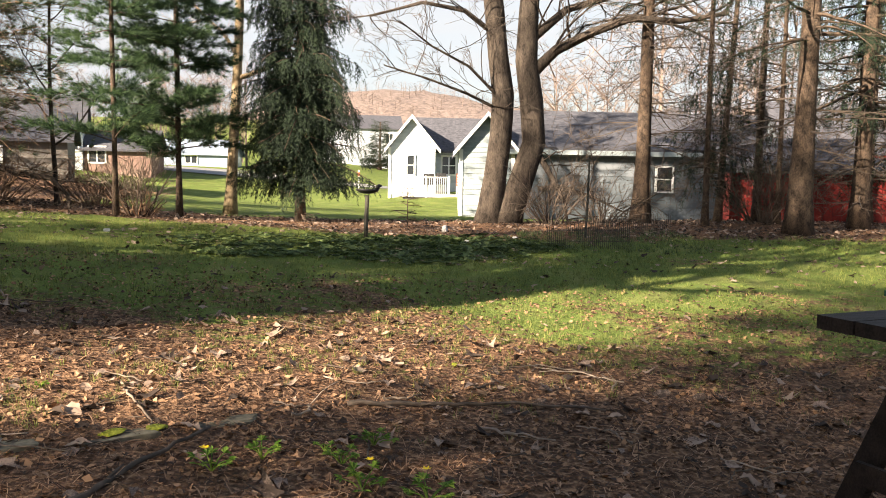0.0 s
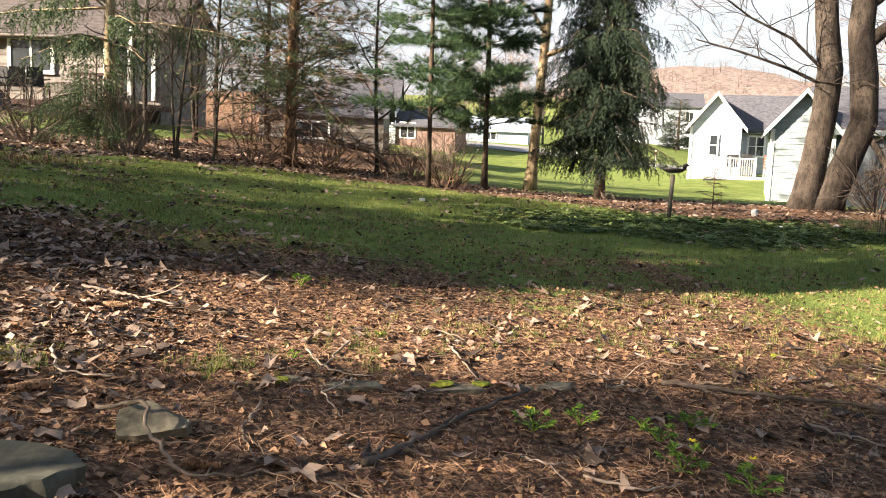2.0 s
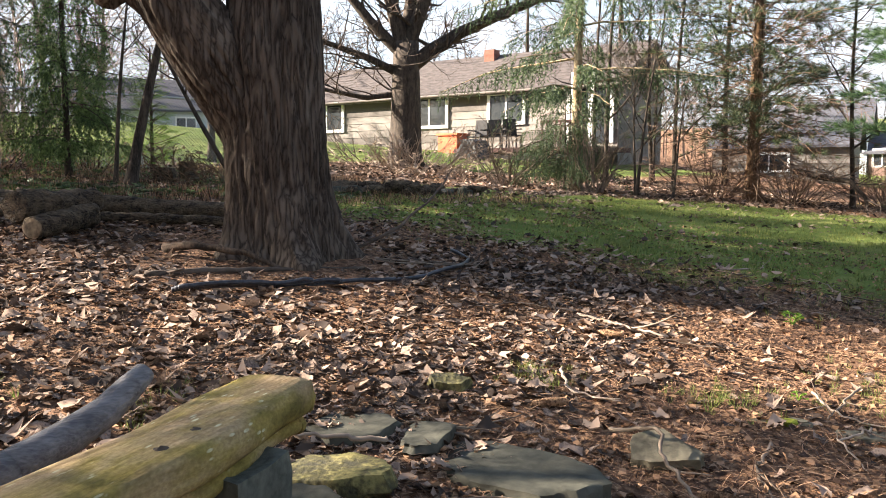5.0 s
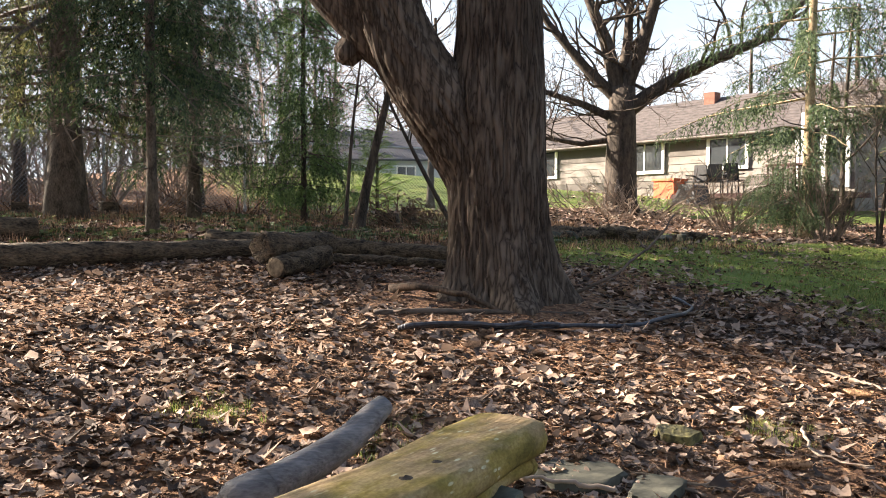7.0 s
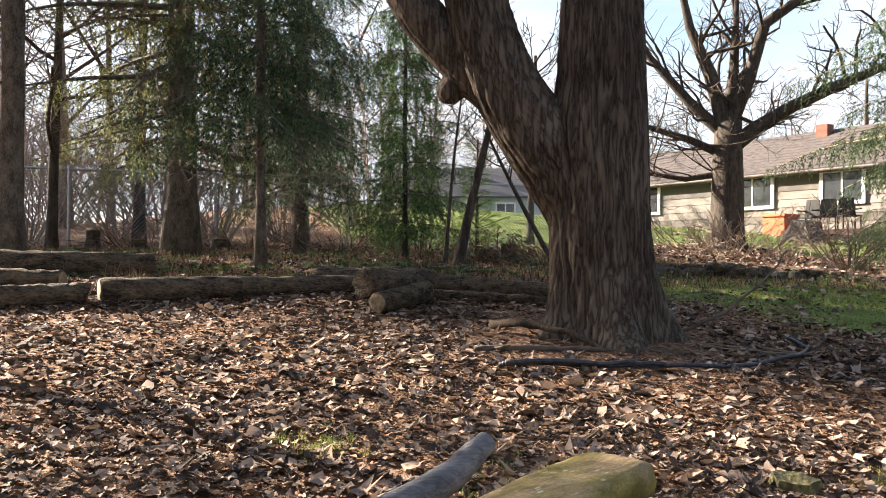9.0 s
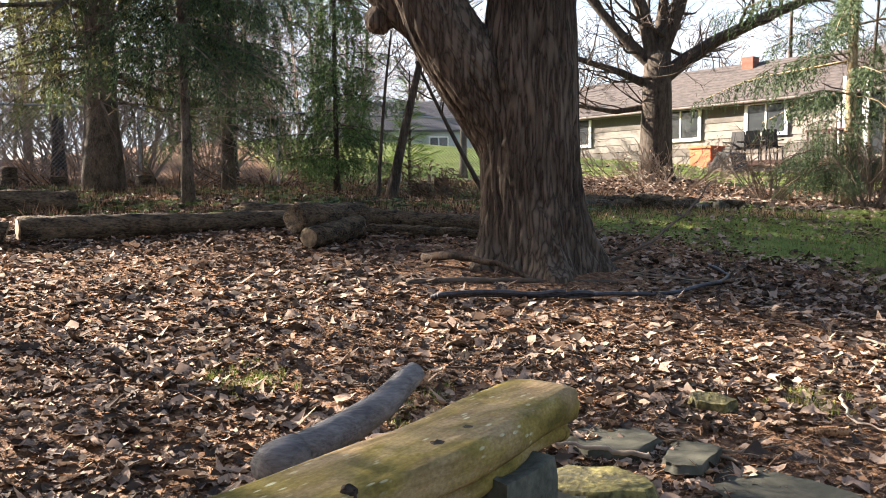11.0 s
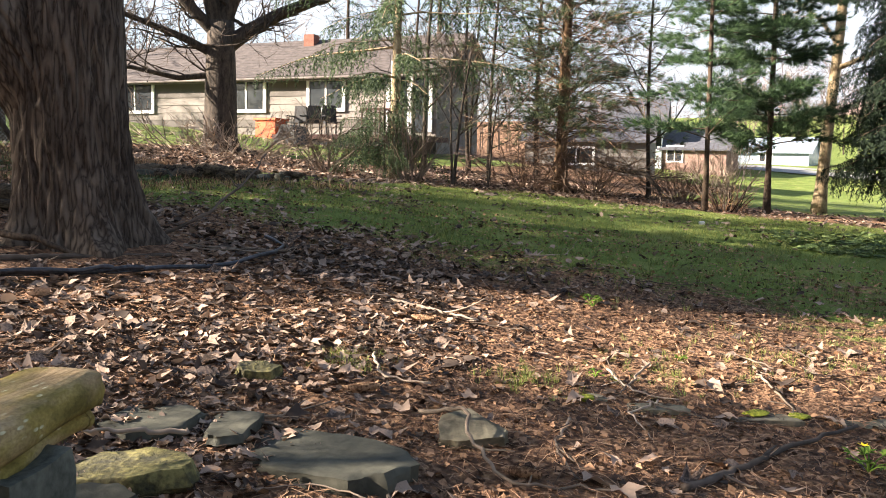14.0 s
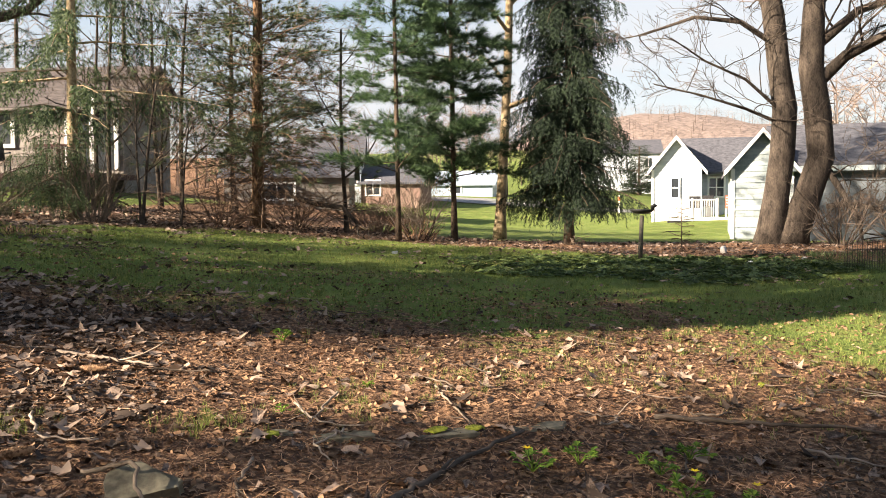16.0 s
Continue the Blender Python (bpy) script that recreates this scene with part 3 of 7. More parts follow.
def conifer(name, x, y, h, r, label, seed, crown_from=1.5, spread=1.5, gap=0.35, per=5, rise=0.1, droop=0.05, style="pine", needle=None, bark=None, size=0.22, dense=1.0, dead=(0.4, 1.4), dead_len=1.0, lean=(0, 0), top=0.3, taper=0.85, arc=(0, 360), fluff=3, dead_n=4, twig_mat=None, wild=0.25, bough=0.22):
    """A conifer: trunk, tiers of limbs with needles, and dead twiggy limbs below them."""
    rng = random.Random(seed)
    t = thing(name, g(x, y))
    path, radii = trunk_rings(h, r, rng, lean, top)
    part("trunk", Geo().tube(path, radii, 14, lump=0.10, rng=rng), bark or M_BARK_PINE, t, smooth=True)
    sprays = []
    z = crown_from
    while z < h - 0.1:
        f = (z - crown_from) / max(h - crown_from, 0.1)
        L = spread * (1 - taper * f) * rng.uniform(0.8, 1.1)
        n = max(3, round(per * (1 - 0.3 * f)))
        a0 = rng.uniform(0, 6.28)
        for k in range(n):
            a = radians(arc[0]) + (a0 + 2 * math.pi * (k + rng.uniform(-0.3, 0.3)) / n) % radians(arc[1] - arc[0])
            ll = L * rng.uniform(1 - 2 * wild, 1 + wild)
            p = at_height(path, z + rng.uniform(-0.5, 0.5) * gap)
            d = Vector((math.cos(a), math.sin(a), rise + rng.uniform(-0.1, 0.1)))
            steps = 6
            line, e = limb_path(p, d, ll, rng, 0.12, -droop, steps)
            part("bough", Geo().tube(line, [max(0.006, r * bough * (ll / spread) * (1 - 0.85 * i / steps)) for i in range(steps + 1)], 4, cap=False), bark or M_BARK_PINE, t)
            high = 1.5 if p.z > 6.0 else 1.0
            m = max(2, int(ll / size * fluff * dense / high ** 2))
            for q in range(m):
                u = 0.22 + 0.78 * (q + rng.random()) / m
                i = min(int(u * steps), steps - 1)
                w = Vector(line[i]).lerp(Vector(line[i + 1]), u * steps - i)
                along = (Vector(line[i + 1]) - Vector(line[i])).normalized()
                side = Vector((-along.y, along.x, 0)).normalized() * rng.choice((-1, 1))
                if style == "weeping":
                    w = w + side * rng.uniform(0, 0.16)
                    dn = (along * 0.25 + side * rng.uniform(0, 0.35) + Vector((0, 0, -1))).normalized()
                    for s in range(rng.randint(1, 2)):
                        sprays.append(basis(w + dn * size * 0.5 * s, dn + Vector((rng.uniform(-.35, .35), rng.uniform(-.35, .35), 0)), high * size * rng.uniform(0.5, 1.35) * (1.1 - 0.5 * u), rng.uniform(0, 6), 1.25))
                elif style == "spruce":
                    reach = size * (0.4 + 1.6 * (1 - u)) * rng.uniform(0.4, 1.2)
                    sd = (along * 0.75 + side * 0.8 + Vector((0, 0, rng.uniform(-0.45, 0.05)))).normalized()
                    for s in range(3):
                        sprays.append(basis(w + sd * reach * s * 0.5, sd + Vector((rng.uniform(-.4, .4), rng.uniform(-.4, .4), rng.uniform(-.5, .1))), high * size * rng.uniform(0.7, 1.2), rng.uniform(0, 6)))
                else:
                    reach = size * rng.uniform(0, 2.4) * (1.1 - 0.5 * u)
                    sd = (along * 0.6 + side * 0.9 + Vector((0, 0, rng.uniform(-0.25, 0.5)))).normalized()
                    sprays.append(basis(w + sd * reach, along * 0.8 + sd * 0.6 + Vector((0, 0, 0.25)), high * size * rng.uniform(0.6, 1.1), rng.uniform(0, 6)))
        z += gap * rng.uniform(0.75, 1.25)
    z = dead[0]
    while z < dead[1]:
        for k in range(dead_n):
            a = rng.uniform(0, 6.28)
            d = Vector((math.cos(a), math.sin(a), rng.uniform(-0.25, 0.12)))
            dry = Geo()
            grow(dry, at_height(path, z + rng.uniform(-0.15, 0.15)), d, dead_len * rng.uniform(0.5, 1.2), max(0.008, r * 0.10), 2, rng, 4, 0.7, -0.03, 0.12, dry, 0.004, 0.2, 0.5)
            part("dead_limb", dry, twig_mat or M_TWIG, t)
        z += 0.3
    if sprays:
        batch("crown", PINE_TUFT if style == "pine" else HANGING_TWIG if style == "weeping" else SPRUCE_TWIG, sprays, needle or M_NEEDLE, t, "uneven crown of green needles")
    return tagged(t, label, "tree")


def side_limb(t, p, d, length, r, level, rng, kids=4, spread=0.7, lift=0.08, bark=None, twig=None, thin=0.006, line=None):
    """A limb as a part of a tree, with its fine twigs as a part of the limb. line: its path, where that is known."""
    wood, fine = Geo(), Geo()
    if line:
        n = len(line)
        wood.tube(line, [r * (1 - 0.68 * i / (n - 1)) for i in range(n)], 9, cap=False, lump=0.1, rng=rng)
        for i in range(1, n):
            for k in range(kids):
                q = Vector(line[i - 1]).lerp(Vector(line[i]), rng.random())
                dd = (Vector(line[i]) - Vector(line[i - 1])).normalized() * 0.5 + Vector((rng.gauss(0, 0.7), rng.gauss(0, 0.7), rng.uniform(-0.35, 0.8)))
                grow(wood, q, dd, length * rng.uniform(0.6, 1.2), max(0.012, r * 0.25), level, rng, 4, spread, lift, 0.25, fine, thin)
    else:
        grow(wood, p, d, length, r, level, rng, kids, spread, lift, 0.2, fine, thin)
    ob = part("limb", wood, bark or M_BARK_GREY, t, smooth=True)
    if fine.f:
        tagged(part("twig_spray", fine, twig or M_TWIG, ob, "fine leafless twigs"), kind="stuff")
    return ob


def bare_tree(name, x, y, stems, label, seed, bark=None, twig=None, levels=4, kids=4, spread=0.7, lift=0.08, limb=2.2, first=0.45, start_r=0.5, category="tree", thin=0.006, n_limb=7):
    """A leafless tree. stems: rows of (lean x, lean y, height, radius)."""
    rng = random.Random(seed)
    t = thing(name, g(x, y))
    for lx, ly, h, r in stems:
        path, radii = trunk_rings(h, r, rng, (lx, ly), 0.45, 0.45, 0.05)
        part("trunk", Geo().tube(path, radii, 14, lump=0.08, rng=rng), bark or M_BARK_GREY, t, smooth=True)
        for k in range(n_limb):
            f = first + (1 - first) * (k + 0.5 * rng.random()) / n_limb
            p = at_height(path, f * h)
            a = 2.4 * k + rng.uniform(-0.5, 0.5)
            d = Vector((math.cos(a), math.sin(a), rng.uniform(0.25, 0.9)))
            side_limb(t, p, d, limb * (1.25 - 0.6 * f) * rng.uniform(0.8, 1.2), r * start_r * (1.2 - 0.7 * f), levels - 1, rng, kids, spread, lift, bark, twig, thin)
    return tagged(t, label, category)


def bush(name, x, y, r, h, n, label, seed, material=None, category="shrub", thin=0.004, base=0.25, levels=2):
    rng = random.Random(seed)
    t = thing(name, g(x, y, -0.03))
    bunches = [Geo() for _ in range(8)]
    for k in range(n):
        ge = bunches[k % 8]
        a, q = (k % 8 + rng.random()) * 0.785, rng.random() ** 0.6
        p = (base * r * math.cos(a) * q, base * r * math.sin(a) * q, 0)
        d = Vector((math.cos(a) * q * r, math.sin(a) * q * r, h * rng.uniform(0.5, 1.0)))
        grow(ge, p, d, d.length * rng.uniform(0.7, 1.1), 0.010 + 0.004 * h, levels, rng, 4, 0.6, 0.02, 0.2, ge, thin, 0.25, 0.5)
    for ge in bunches:
        tagged(part("tangle", ge, material or M_TWIG, t), kind="stuff")
    return tagged(t, label, category)


# ---- the great two-stemmed maple ----


def bark_stem(path, radii, sides, rows, ridges, depth, seed):
    """A thick stem whose furrowed bark is modelled in ridges."""
    ge = Geo()
    pts = [Vector(p) for p in path]
    fine_p, fine_r = [], []
    for k in range(rows + 1):
        f = k / rows * (len(pts) - 1)
        i = min(int(f), len(pts) - 2)
        u = f - i
        a, b, c, d = pts[max(i - 1, 0)], pts[i], pts[i + 1], pts[min(i + 2, len(pts) - 1)]
        fine_p.append(tuple(0.5 * ((2 * b) + (c - a) * u + (2 * a - 5 * b + 4 * c - d) * u * u + (3 * b - a - 3 * c + d) * u ** 3)))
        fine_r.append(radii[i] + (radii[i + 1] - radii[i]) * u)
    ge.tube(fine_p, fine_r, sides, cap=False)
    for k in range(rows + 1):
        c = Vector(fine_p[k])
        for j in range(sides):
            idx = k * sides + j
            v = Vector(ge.v[idx])
            th = 2 * math.pi * j / sides
            h = c.z
            q = Vector((math.cos(th) * ridges, math.sin(th) * ridges, h * 3.2 + seed))
            s = noise.noise(q) + 0.55 * noise.noise(q * 2.1)
            furrow = 1 - abs(s) * 2.2
            root = 0.0
            if seed == 1 and h < 0.75:
                root = 0.16 * math.exp(-max(h, 0) / 0.22) * (0.5 + 0.5 * math.sin(5 * th + 1.2)) ** 2
            ge.v[idx] = tuple(v + (v - c).normalized() * (depth * furrow + 0.02 * noise.noise(Vector((math.cos(th) * 1.5, math.sin(th) * 1.5, h * 1.2))) + root))
    return ge


def great_maple():
    t = thing("maple_tree", g(-5.80, 2.79))
    R = Vector((0.40, 0.917, 0))
    F = Vector((-0.917, 0.40, 0))

    def w(off, z, back=0.0):
        q = R * off + F * back
        return (q.x, q.y, z)

    part("trunk", bark_stem([w(0.05, -0.15), w(0.045, 0.1), w(0.02, 0.5), w(0.01, 1.0), w(0.0, 1.4), w(0.02, 1.9), w(0.02, 2.6), w(0.02, 3.4), w(0.05, 4.6), w(0.0, 6.0)],
                            [0.50, 0.41, 0.36, 0.35, 0.355, 0.31, 0.27, 0.265, 0.25, 0.22], 220, 150, 8.0, 0.026, 1), M_BARK, t, smooth=True)
    part("leaning_stem", bark_stem([w(-0.08, 0.75, 0.02), w(-0.20, 1.1), w(-0.38, 1.4), w(-0.64, 1.78), w(-0.80, 2.15), w(-0.93, 2.6), w(-1.02, 3.2), w(-1.1, 4.2), w(-1.2, 5.5)],
                                   [0.20, 0.26, 0.275, 0.25, 0.225, 0.21, 0.20, 0.18, 0.15], 160, 110, 6.5, 0.022, 7), M_BARK, t, smooth=True)
    part("limb", bark_stem([w(-0.72, 1.75, 0.05), w(-0.95, 2.0, 0.1), w(-1.3, 2.4, 0.14), w(-1.6, 2.9, 0.2), w(-2.0, 3.7, 0.25), w(-2.3, 4.8, 0.3)], [0.14, 0.17, 0.165, 0.15, 0.13, 0.10], 110, 50, 6.0, 0.016, 13), M_BARK, t, smooth=True)
    part("broken_stub", bark_stem([w(-0.95, 1.98, 0.12), w(-1.06, 1.88, 0.10), w(-1.13, 1.80, 0.08), w(-1.16, 1.76, 0.07)], [0.09, 0.095, 0.085, 0.004], 30, 16, 3.0, 0.012, 3), M_BARK, t, smooth=True)
    rng = random.Random(5)
    for off, z, n in ((0.0, 4.4, 5), (0.0, 5.8, 6), (-1.15, 4.6, 4), (-1.2, 5.4, 4), (-2.3, 4.7, 4)):
        for k in range(n):
            a = 2.4 * k + off
            side_limb(t, w(off, z), Vector((math.cos(a), math.sin(a), 0.8)), 2.6, 0.09, 3, rng, 4, 0.7, 0.05)
    return tagged(t, "huge two-stemmed maple with deeply furrowed brown bark", "tree")


great_maple()

# ---- conifers and bare trees round the yard ----
conifer("white_pine", -5.69, 14.42, 13.0, 0.045, "slender young white pine with soft green tiers", 11, 1.35, 1.15, 0.40, 5, 0.20, 0.03, "pine", M_NEEDLE, M_BARK_PINE, 0.19, 3.0, (0.4, 1.2), 0.5, dead_n=1)
conifer("white_pine", -4.99, 15.73, 13.5, 0.055, "slender young white pine with soft green tiers", 12, 1.30, 1.30, 0.33, 6, 0.20, 0.03, "pine", M_NEEDLE, M_BARK_PINE, 0.19, 3.4, (0.4, 1.2), 0.5, dead_n=1)
conifer("weeping_spruce", -2.76, 16.27, 13.5, 0.085, "dark Norway spruce with hanging curtains of twigs", 13, 0.95, 1.30, 0.24, 9, 0.22, 0.14, "weeping", M_NEEDLE_DARK, M_BARK_PINE, 0.38, 5.0, (0.25, 0.9), 0.7, taper=0.75, dead_n=2)
bare_tree("birch_tree", -4.64, 18.42, [(0.02, 0, 8.5, 0.125)], "leafless tree with pale yellow-brown bark", 14, M_BARK_PALE, M_TWIG_PALE, 4, 4, limb=2.4, first=0.3)
conifer("cedar_tree", -9.19, 15.51, 12.5, 0.13, "scraggly cedar with orange bark and dry lower limbs", 15, 1.0, 2.35, 0.26, 9, 0.65, 0.12, "pine", M_NEEDLE_CEDAR, M_BARK_RED, 0.20, 1.15, (0.12, 4.4), 2.1, taper=0.5, dead_n=9, fluff=2, twig_mat=M_TWIG_RED, wild=0.42, bough=0.10)
conifer("norway_spruce", -11.65, 12.95, 10, 0.11, "spruce with pale trunk and few drooping boughs", 16, 2.2, 2.9, 0.62, 5, 0.10, 0.07, "weeping", M_NEEDLE_MID, M_BARK_PALE, 0.44, 3.6, (0.9, 2.0), 0.9, dead_n=2, taper=0.6, fluff=2.8)
conifer("spruce_shrub", -11.45, 12.35, 1.7, 0.03, "low drooping dark green spruce", 17, 0.45, 1.25, 0.22, 9, 0.35, 0.16, "weeping", M_NEEDLE_MID, M_BARK_PINE, 0.26, 2.6, (0.1, 0.3), 0.8, taper=0.45)


def ranch_oak():
    """The wide bare oak before the long house, with the limbs that carry its outline."""
    t = thing("oak_tree", g(-17.79, 13.24))
    rng = random.Random(21)
    R = Vector((0.54, 0.84, 0))
    F = Vector((-0.84, 0.54, 0))

    def w(o, z, b=0.0):
        q = R * o + F * b
        return (q.x, q.y, z)

    part("trunk", Geo().tube([w(0, -0.2), w(0, 0.3), w(0.02, 1.2), w(0.03, 2.2), w(0.05, 3.2)], [0.62, 0.44, 0.38, 0.37, 0.33], 18, lump=0.12, rng=rng), M_BARK_GREY, t, smooth=True)
    for line, r0 in (([w(0.05, 2.5), w(0.7, 3.0), w(1.5, 3.5), w(2.6, 4.0), w(3.6, 4.4), w(4.6, 5.4)], 0.22),
                     ([w(0, 2.9), w(0.5, 4.2), w(0.9, 5.6), w(1.9, 6.3), w(3.2, 6.5), w(5.0, 6.4)], 0.2),
                     ([w(0, 2.9), w(-0.4, 4.4), w(-0.9, 5.6), w(-1.2, 7.0)], 0.22),
                     ([w(0, 2.8), w(-0.9, 3.7), w(-1.9, 4.9), w(-2.6, 6.2)], 0.17),
                     ([w(0, 2.3), w(-0.9, 2.75), w(-2.2, 3.2), w(-3.6, 3.3)], 0.12),
                     ([w(0, 1.9), w(-1.0, 1.75), w(-2.1, 1.95), w(-3.2, 1.9)], 0.09),
                     ([w(0, 3.0), w(0.2, 4.5, 0.4), w(0.3, 6.5, 0.7)], 0.2)):
        side_limb(t, None, None, 1.7, r0, 2, rng, 4, 0.8, 0.05, twig=M_TWIG_DARK, line=line, thin=0.008)
    return tagged(t, "wide-limbed bare oak with dark ridged bark", "tree")


ranch_oak()


def double_oak():
    """Two stems from one foot beside the blue-grey cottage."""
    t = thing("oak_tree", g(1.15, 16.6))
    rng = random.Random(33)
    part("trunk", Geo().tube([(-0.22, 0, -0.15), (-0.20, 0, 0.25), (-0.12, 0, 0.9), (-0.02, 0, 1.7), (0.0, 0, 2.5), (-0.12, 0, 3.3), (-0.22, 0, 4.2), (-0.5, 0.1, 6.0)], [0.36, 0.27, 0.235, 0.225, 0.215, 0.20, 0.19, 0.14], 16, lump=0.1, rng=rng), M_BARK_GREY, t, smooth=True)
    part("trunk", Geo().tube([(0.12, 0, -0.15), (0.20, 0, 0.25), (0.42, 0, 0.9), (0.64, 0, 1.6), (0.56, 0, 2.4), (0.44, 0, 3.2), (0.46, 0, 4.2), (0.6, 0.1, 6.2)], [0.38, 0.28, 0.245, 0.24, 0.23, 0.22, 0.19, 0.14], 16, lump=0.1, rng=rng), M_BARK_GREY, t, smooth=True)
    for line, r0 in (([(0.60, 0, 3.0), (1.0, -0.1, 3.4), (1.7, -0.2, 3.75), (2.4, -0.3, 4.0), (3.3, -0.4, 3.95), (4.2, -0.5, 4.1)], 0.12),
                     ([(0.5, 0, 3.6), (1.2, 0, 4.2), (2.2, 0, 4.5), (3.4, 0.2, 4.6)], 0.10),
                     ([(-0.2, 0, 3.7), (-0.8, -0.2, 4.1), (-1.6, -0.4, 4.2), (-2.6, -0.5, 3.9)], 0.06),
                     ([(0.0, 0, 2.2), (-0.7, -0.3, 2.5), (-1.5, -0.6, 2.75), (-2.3, -0.8, 2.95)], 0.035),
                     ([(0.0, 0, 2.4), (-0.7, -0.5, 3.0), (-1.4, -0.9, 3.3), (-2.0, -1.2, 3.7)], 0.035),
                     ([(0.70, 0, 1.45), (1.0, -0.2, 0.9), (1.25, -0.3, 0.45), (1.3, -0.3, 0.1)], 0.07),
                     ([(0.75, 0, 0.7), (1.2, -0.2, 0.75), (1.8, -0.4, 0.55), (2.4, -0.6, 0.25)], 0.05),
                     ([(-0.2, 0, 4.0), (-0.6, 0, 5.0), (-1.3, 0, 5.8)], 0.1), ([(0.5, 0, 4.3), (1.2, 0, 5.4), (2.0, 0, 6.4)], 0.1)):
        side_limb(t, None, None, 1.25, r0, 2, rng, 3, 0.6, 0.0, twig=M_TWIG_DARK, line=line, thin=0.005)
    return tagged(t, "double-trunked bare oak with long low limbs", "tree")


double_oak()

# the dark pines before the grey house and the red shed
conifer("pine_tree", 3.93, 16.54, 10, 0.155, "tall pine with warm scaly bark and dead lower limbs", 41, 4.2, 2.2, 0.6, 5, 0.0, 0.06, "spruce", M_NEEDLE_DARK, M_BARK_PINE, 0.22, 0.6, (1.6, 4.2), 1.8, dead_n=3, twig_mat=M_TWIG_DARK)
conifer("pine_tree", 5.70, 13.33, 10, 0.185, "thick-trunked pine with dead lower limbs", 42, 3.0, 2.2, 0.55, 5, -0.05, 0.06, "spruce", M_NEEDLE_DARK, M_BARK_PINE, 0.22, 0.8, (1.2, 3.2), 1.6, dead_n=3, twig_mat=M_TWIG_DARK, lean=(0.012, 0))
conifer("spruce_tree", 4.81, 15.26, 8, 0.06, "thin dark spruce with sparse needles", 43, 0.9, 1.1, 0.40, 5, -0.05, 0.06, "weeping", M_NEEDLE_DARK, M_BARK_PINE, 0.26, 1.2, (0.5, 3.6), 1.0, dead_n=4, twig_mat=M_TWIG_DARK)
conifer("spruce_tree", 5.35, 16.2, 8.5, 0.07, "thin dark spruce with sparse needles", 44, 1.3, 1.3, 0.45, 5, -0.05, 0.06, "weeping", M_NEEDLE_DARK, M_BARK_PINE, 0.26, 1.0, (0.5, 3.6), 1.2, dead_n=4, twig_mat=M_TWIG_DARK, lean=(0.05, 0))
conifer("spruce_tree", 7.25, 14.46, 10, 0.15, "dark spruce crowding the red shed", 45, 2.2, 1.9, 0.42, 6, -0.1, 0.06, "weeping", M_NEEDLE_DARK, M_BARK_PINE, 0.32, 1.8, (0.6, 2.6), 1.4, dead_n=3, twig_mat=M_TWIG_DARK)
conifer("spruce_tree", 9.5, 15.5, 9, 0.14, "dark spruce crowding the red shed", 46, 1.2, 2.0, 0.40, 6, -0.1, 0.06, "weeping", M_NEEDLE_DARK, M_BARK_PINE, 0.32, 2.2, (0.4, 1.0), 1.2, dead_n=2, twig_mat=M_TWIG_DARK)

for _i, (_x, _y, _h) in enumerate(((4.35, 17.6, 7.5), (6.15, 15.3, 7.0), (7.9, 15.9, 7.5))):
    conifer("spruce_tree", _x, _y, _h, 0.055, "slim dark spruce with bare dead twigs", 830 + _i, 3.4, 1.0, 0.5, 4, -0.05, 0.06, "weeping", M_NEEDLE_DARK, M_BARK_PINE, 0.26, 1.0, (0.4, 4.2), 1.1, dead_n=3, twig_mat=M_TWIG_DARK, lean=(0.03 * (_i - 1), 0))

# the spruces along the chain-link fence
conifer("spruce_tree", -13.39, 0.04, 15, 0.225, "thick dark spruce trunk with drooping boughs", 51, 1.9, 2.6, 0.60, 6, 0.0, 0.06, "weeping", M_NEEDLE_OLIVE, M_BARK_LIGHTER, 0.42, 2.2, (1.4, 4.4), 2.2, dead_n=4, top=0.4, taper=0.75)
conifer("spruce_tree", -10.82, 0.95, 13, 0.06, "slim grey-barked spruce with drooping needles", 52, 1.9, 1.5, 0.36, 7, 0.0, 0.07, "weeping", M_NEEDLE_MID, M_BARK_LIGHTER, 0.36, 3.4, (0.8, 3.2), 1.1, dead_n=3, top=0.5, taper=0.4)
conifer("spruce_tree", -13.72, 1.93, 17, 0.085, "slim dark spruce with hanging twigs", 53, 1.2, 1.6, 0.42, 6, 0.0, 0.07, "weeping", M_NEEDLE_MID, M_BARK_LIGHTER, 0.36, 2.4, (0.5, 2.0), 1.0, dead_n=3, taper=0.45)
conifer("spruce_tree", -13.35, 3.54, 5.6, 0.05, "young sunlit green spruce", 54, 0.6, 1.35, 0.30, 7, 0.08, 0.07, "weeping", M_NEEDLE_SUNLIT, M_BARK_GREY, 0.28, 4.6, (0.3, 0.6), 0.7, dead_n=1)
conifer("spruce_tree", -11.27, -1.91, 10, 0.15, "thick dark spruce trunk", 55, 4.6, 1.0, 0.6, 5, 0.0, 0.08, "spruce", M_NEEDLE_OLIVE, M_BARK_LIGHTER, 0.40, 0.9, (2.2, 3.4), 1.5, dead_n=2, top=0.6)
bare_tree("dead_tree", -15.31, -1.86, [(0.03, 0.01, 6, 0.09)], "thin bare tree with a burl on its trunk", 56, M_BARK_GREY, M_TWIG, 3, 4, limb=1.6, first=0.25)
conifer("spruce_tree", -18.6, -0.6, 9.5, 0.12, "olive green spruce behind the fence line", 57, 1.6, 2.3, 0.45, 6, -0.05, 0.07, "weeping", M_NEEDLE_OLIVE, M_BARK_GREY, 0.42, 2.0, (0.4, 3.0), 1.4, dead_n=3)
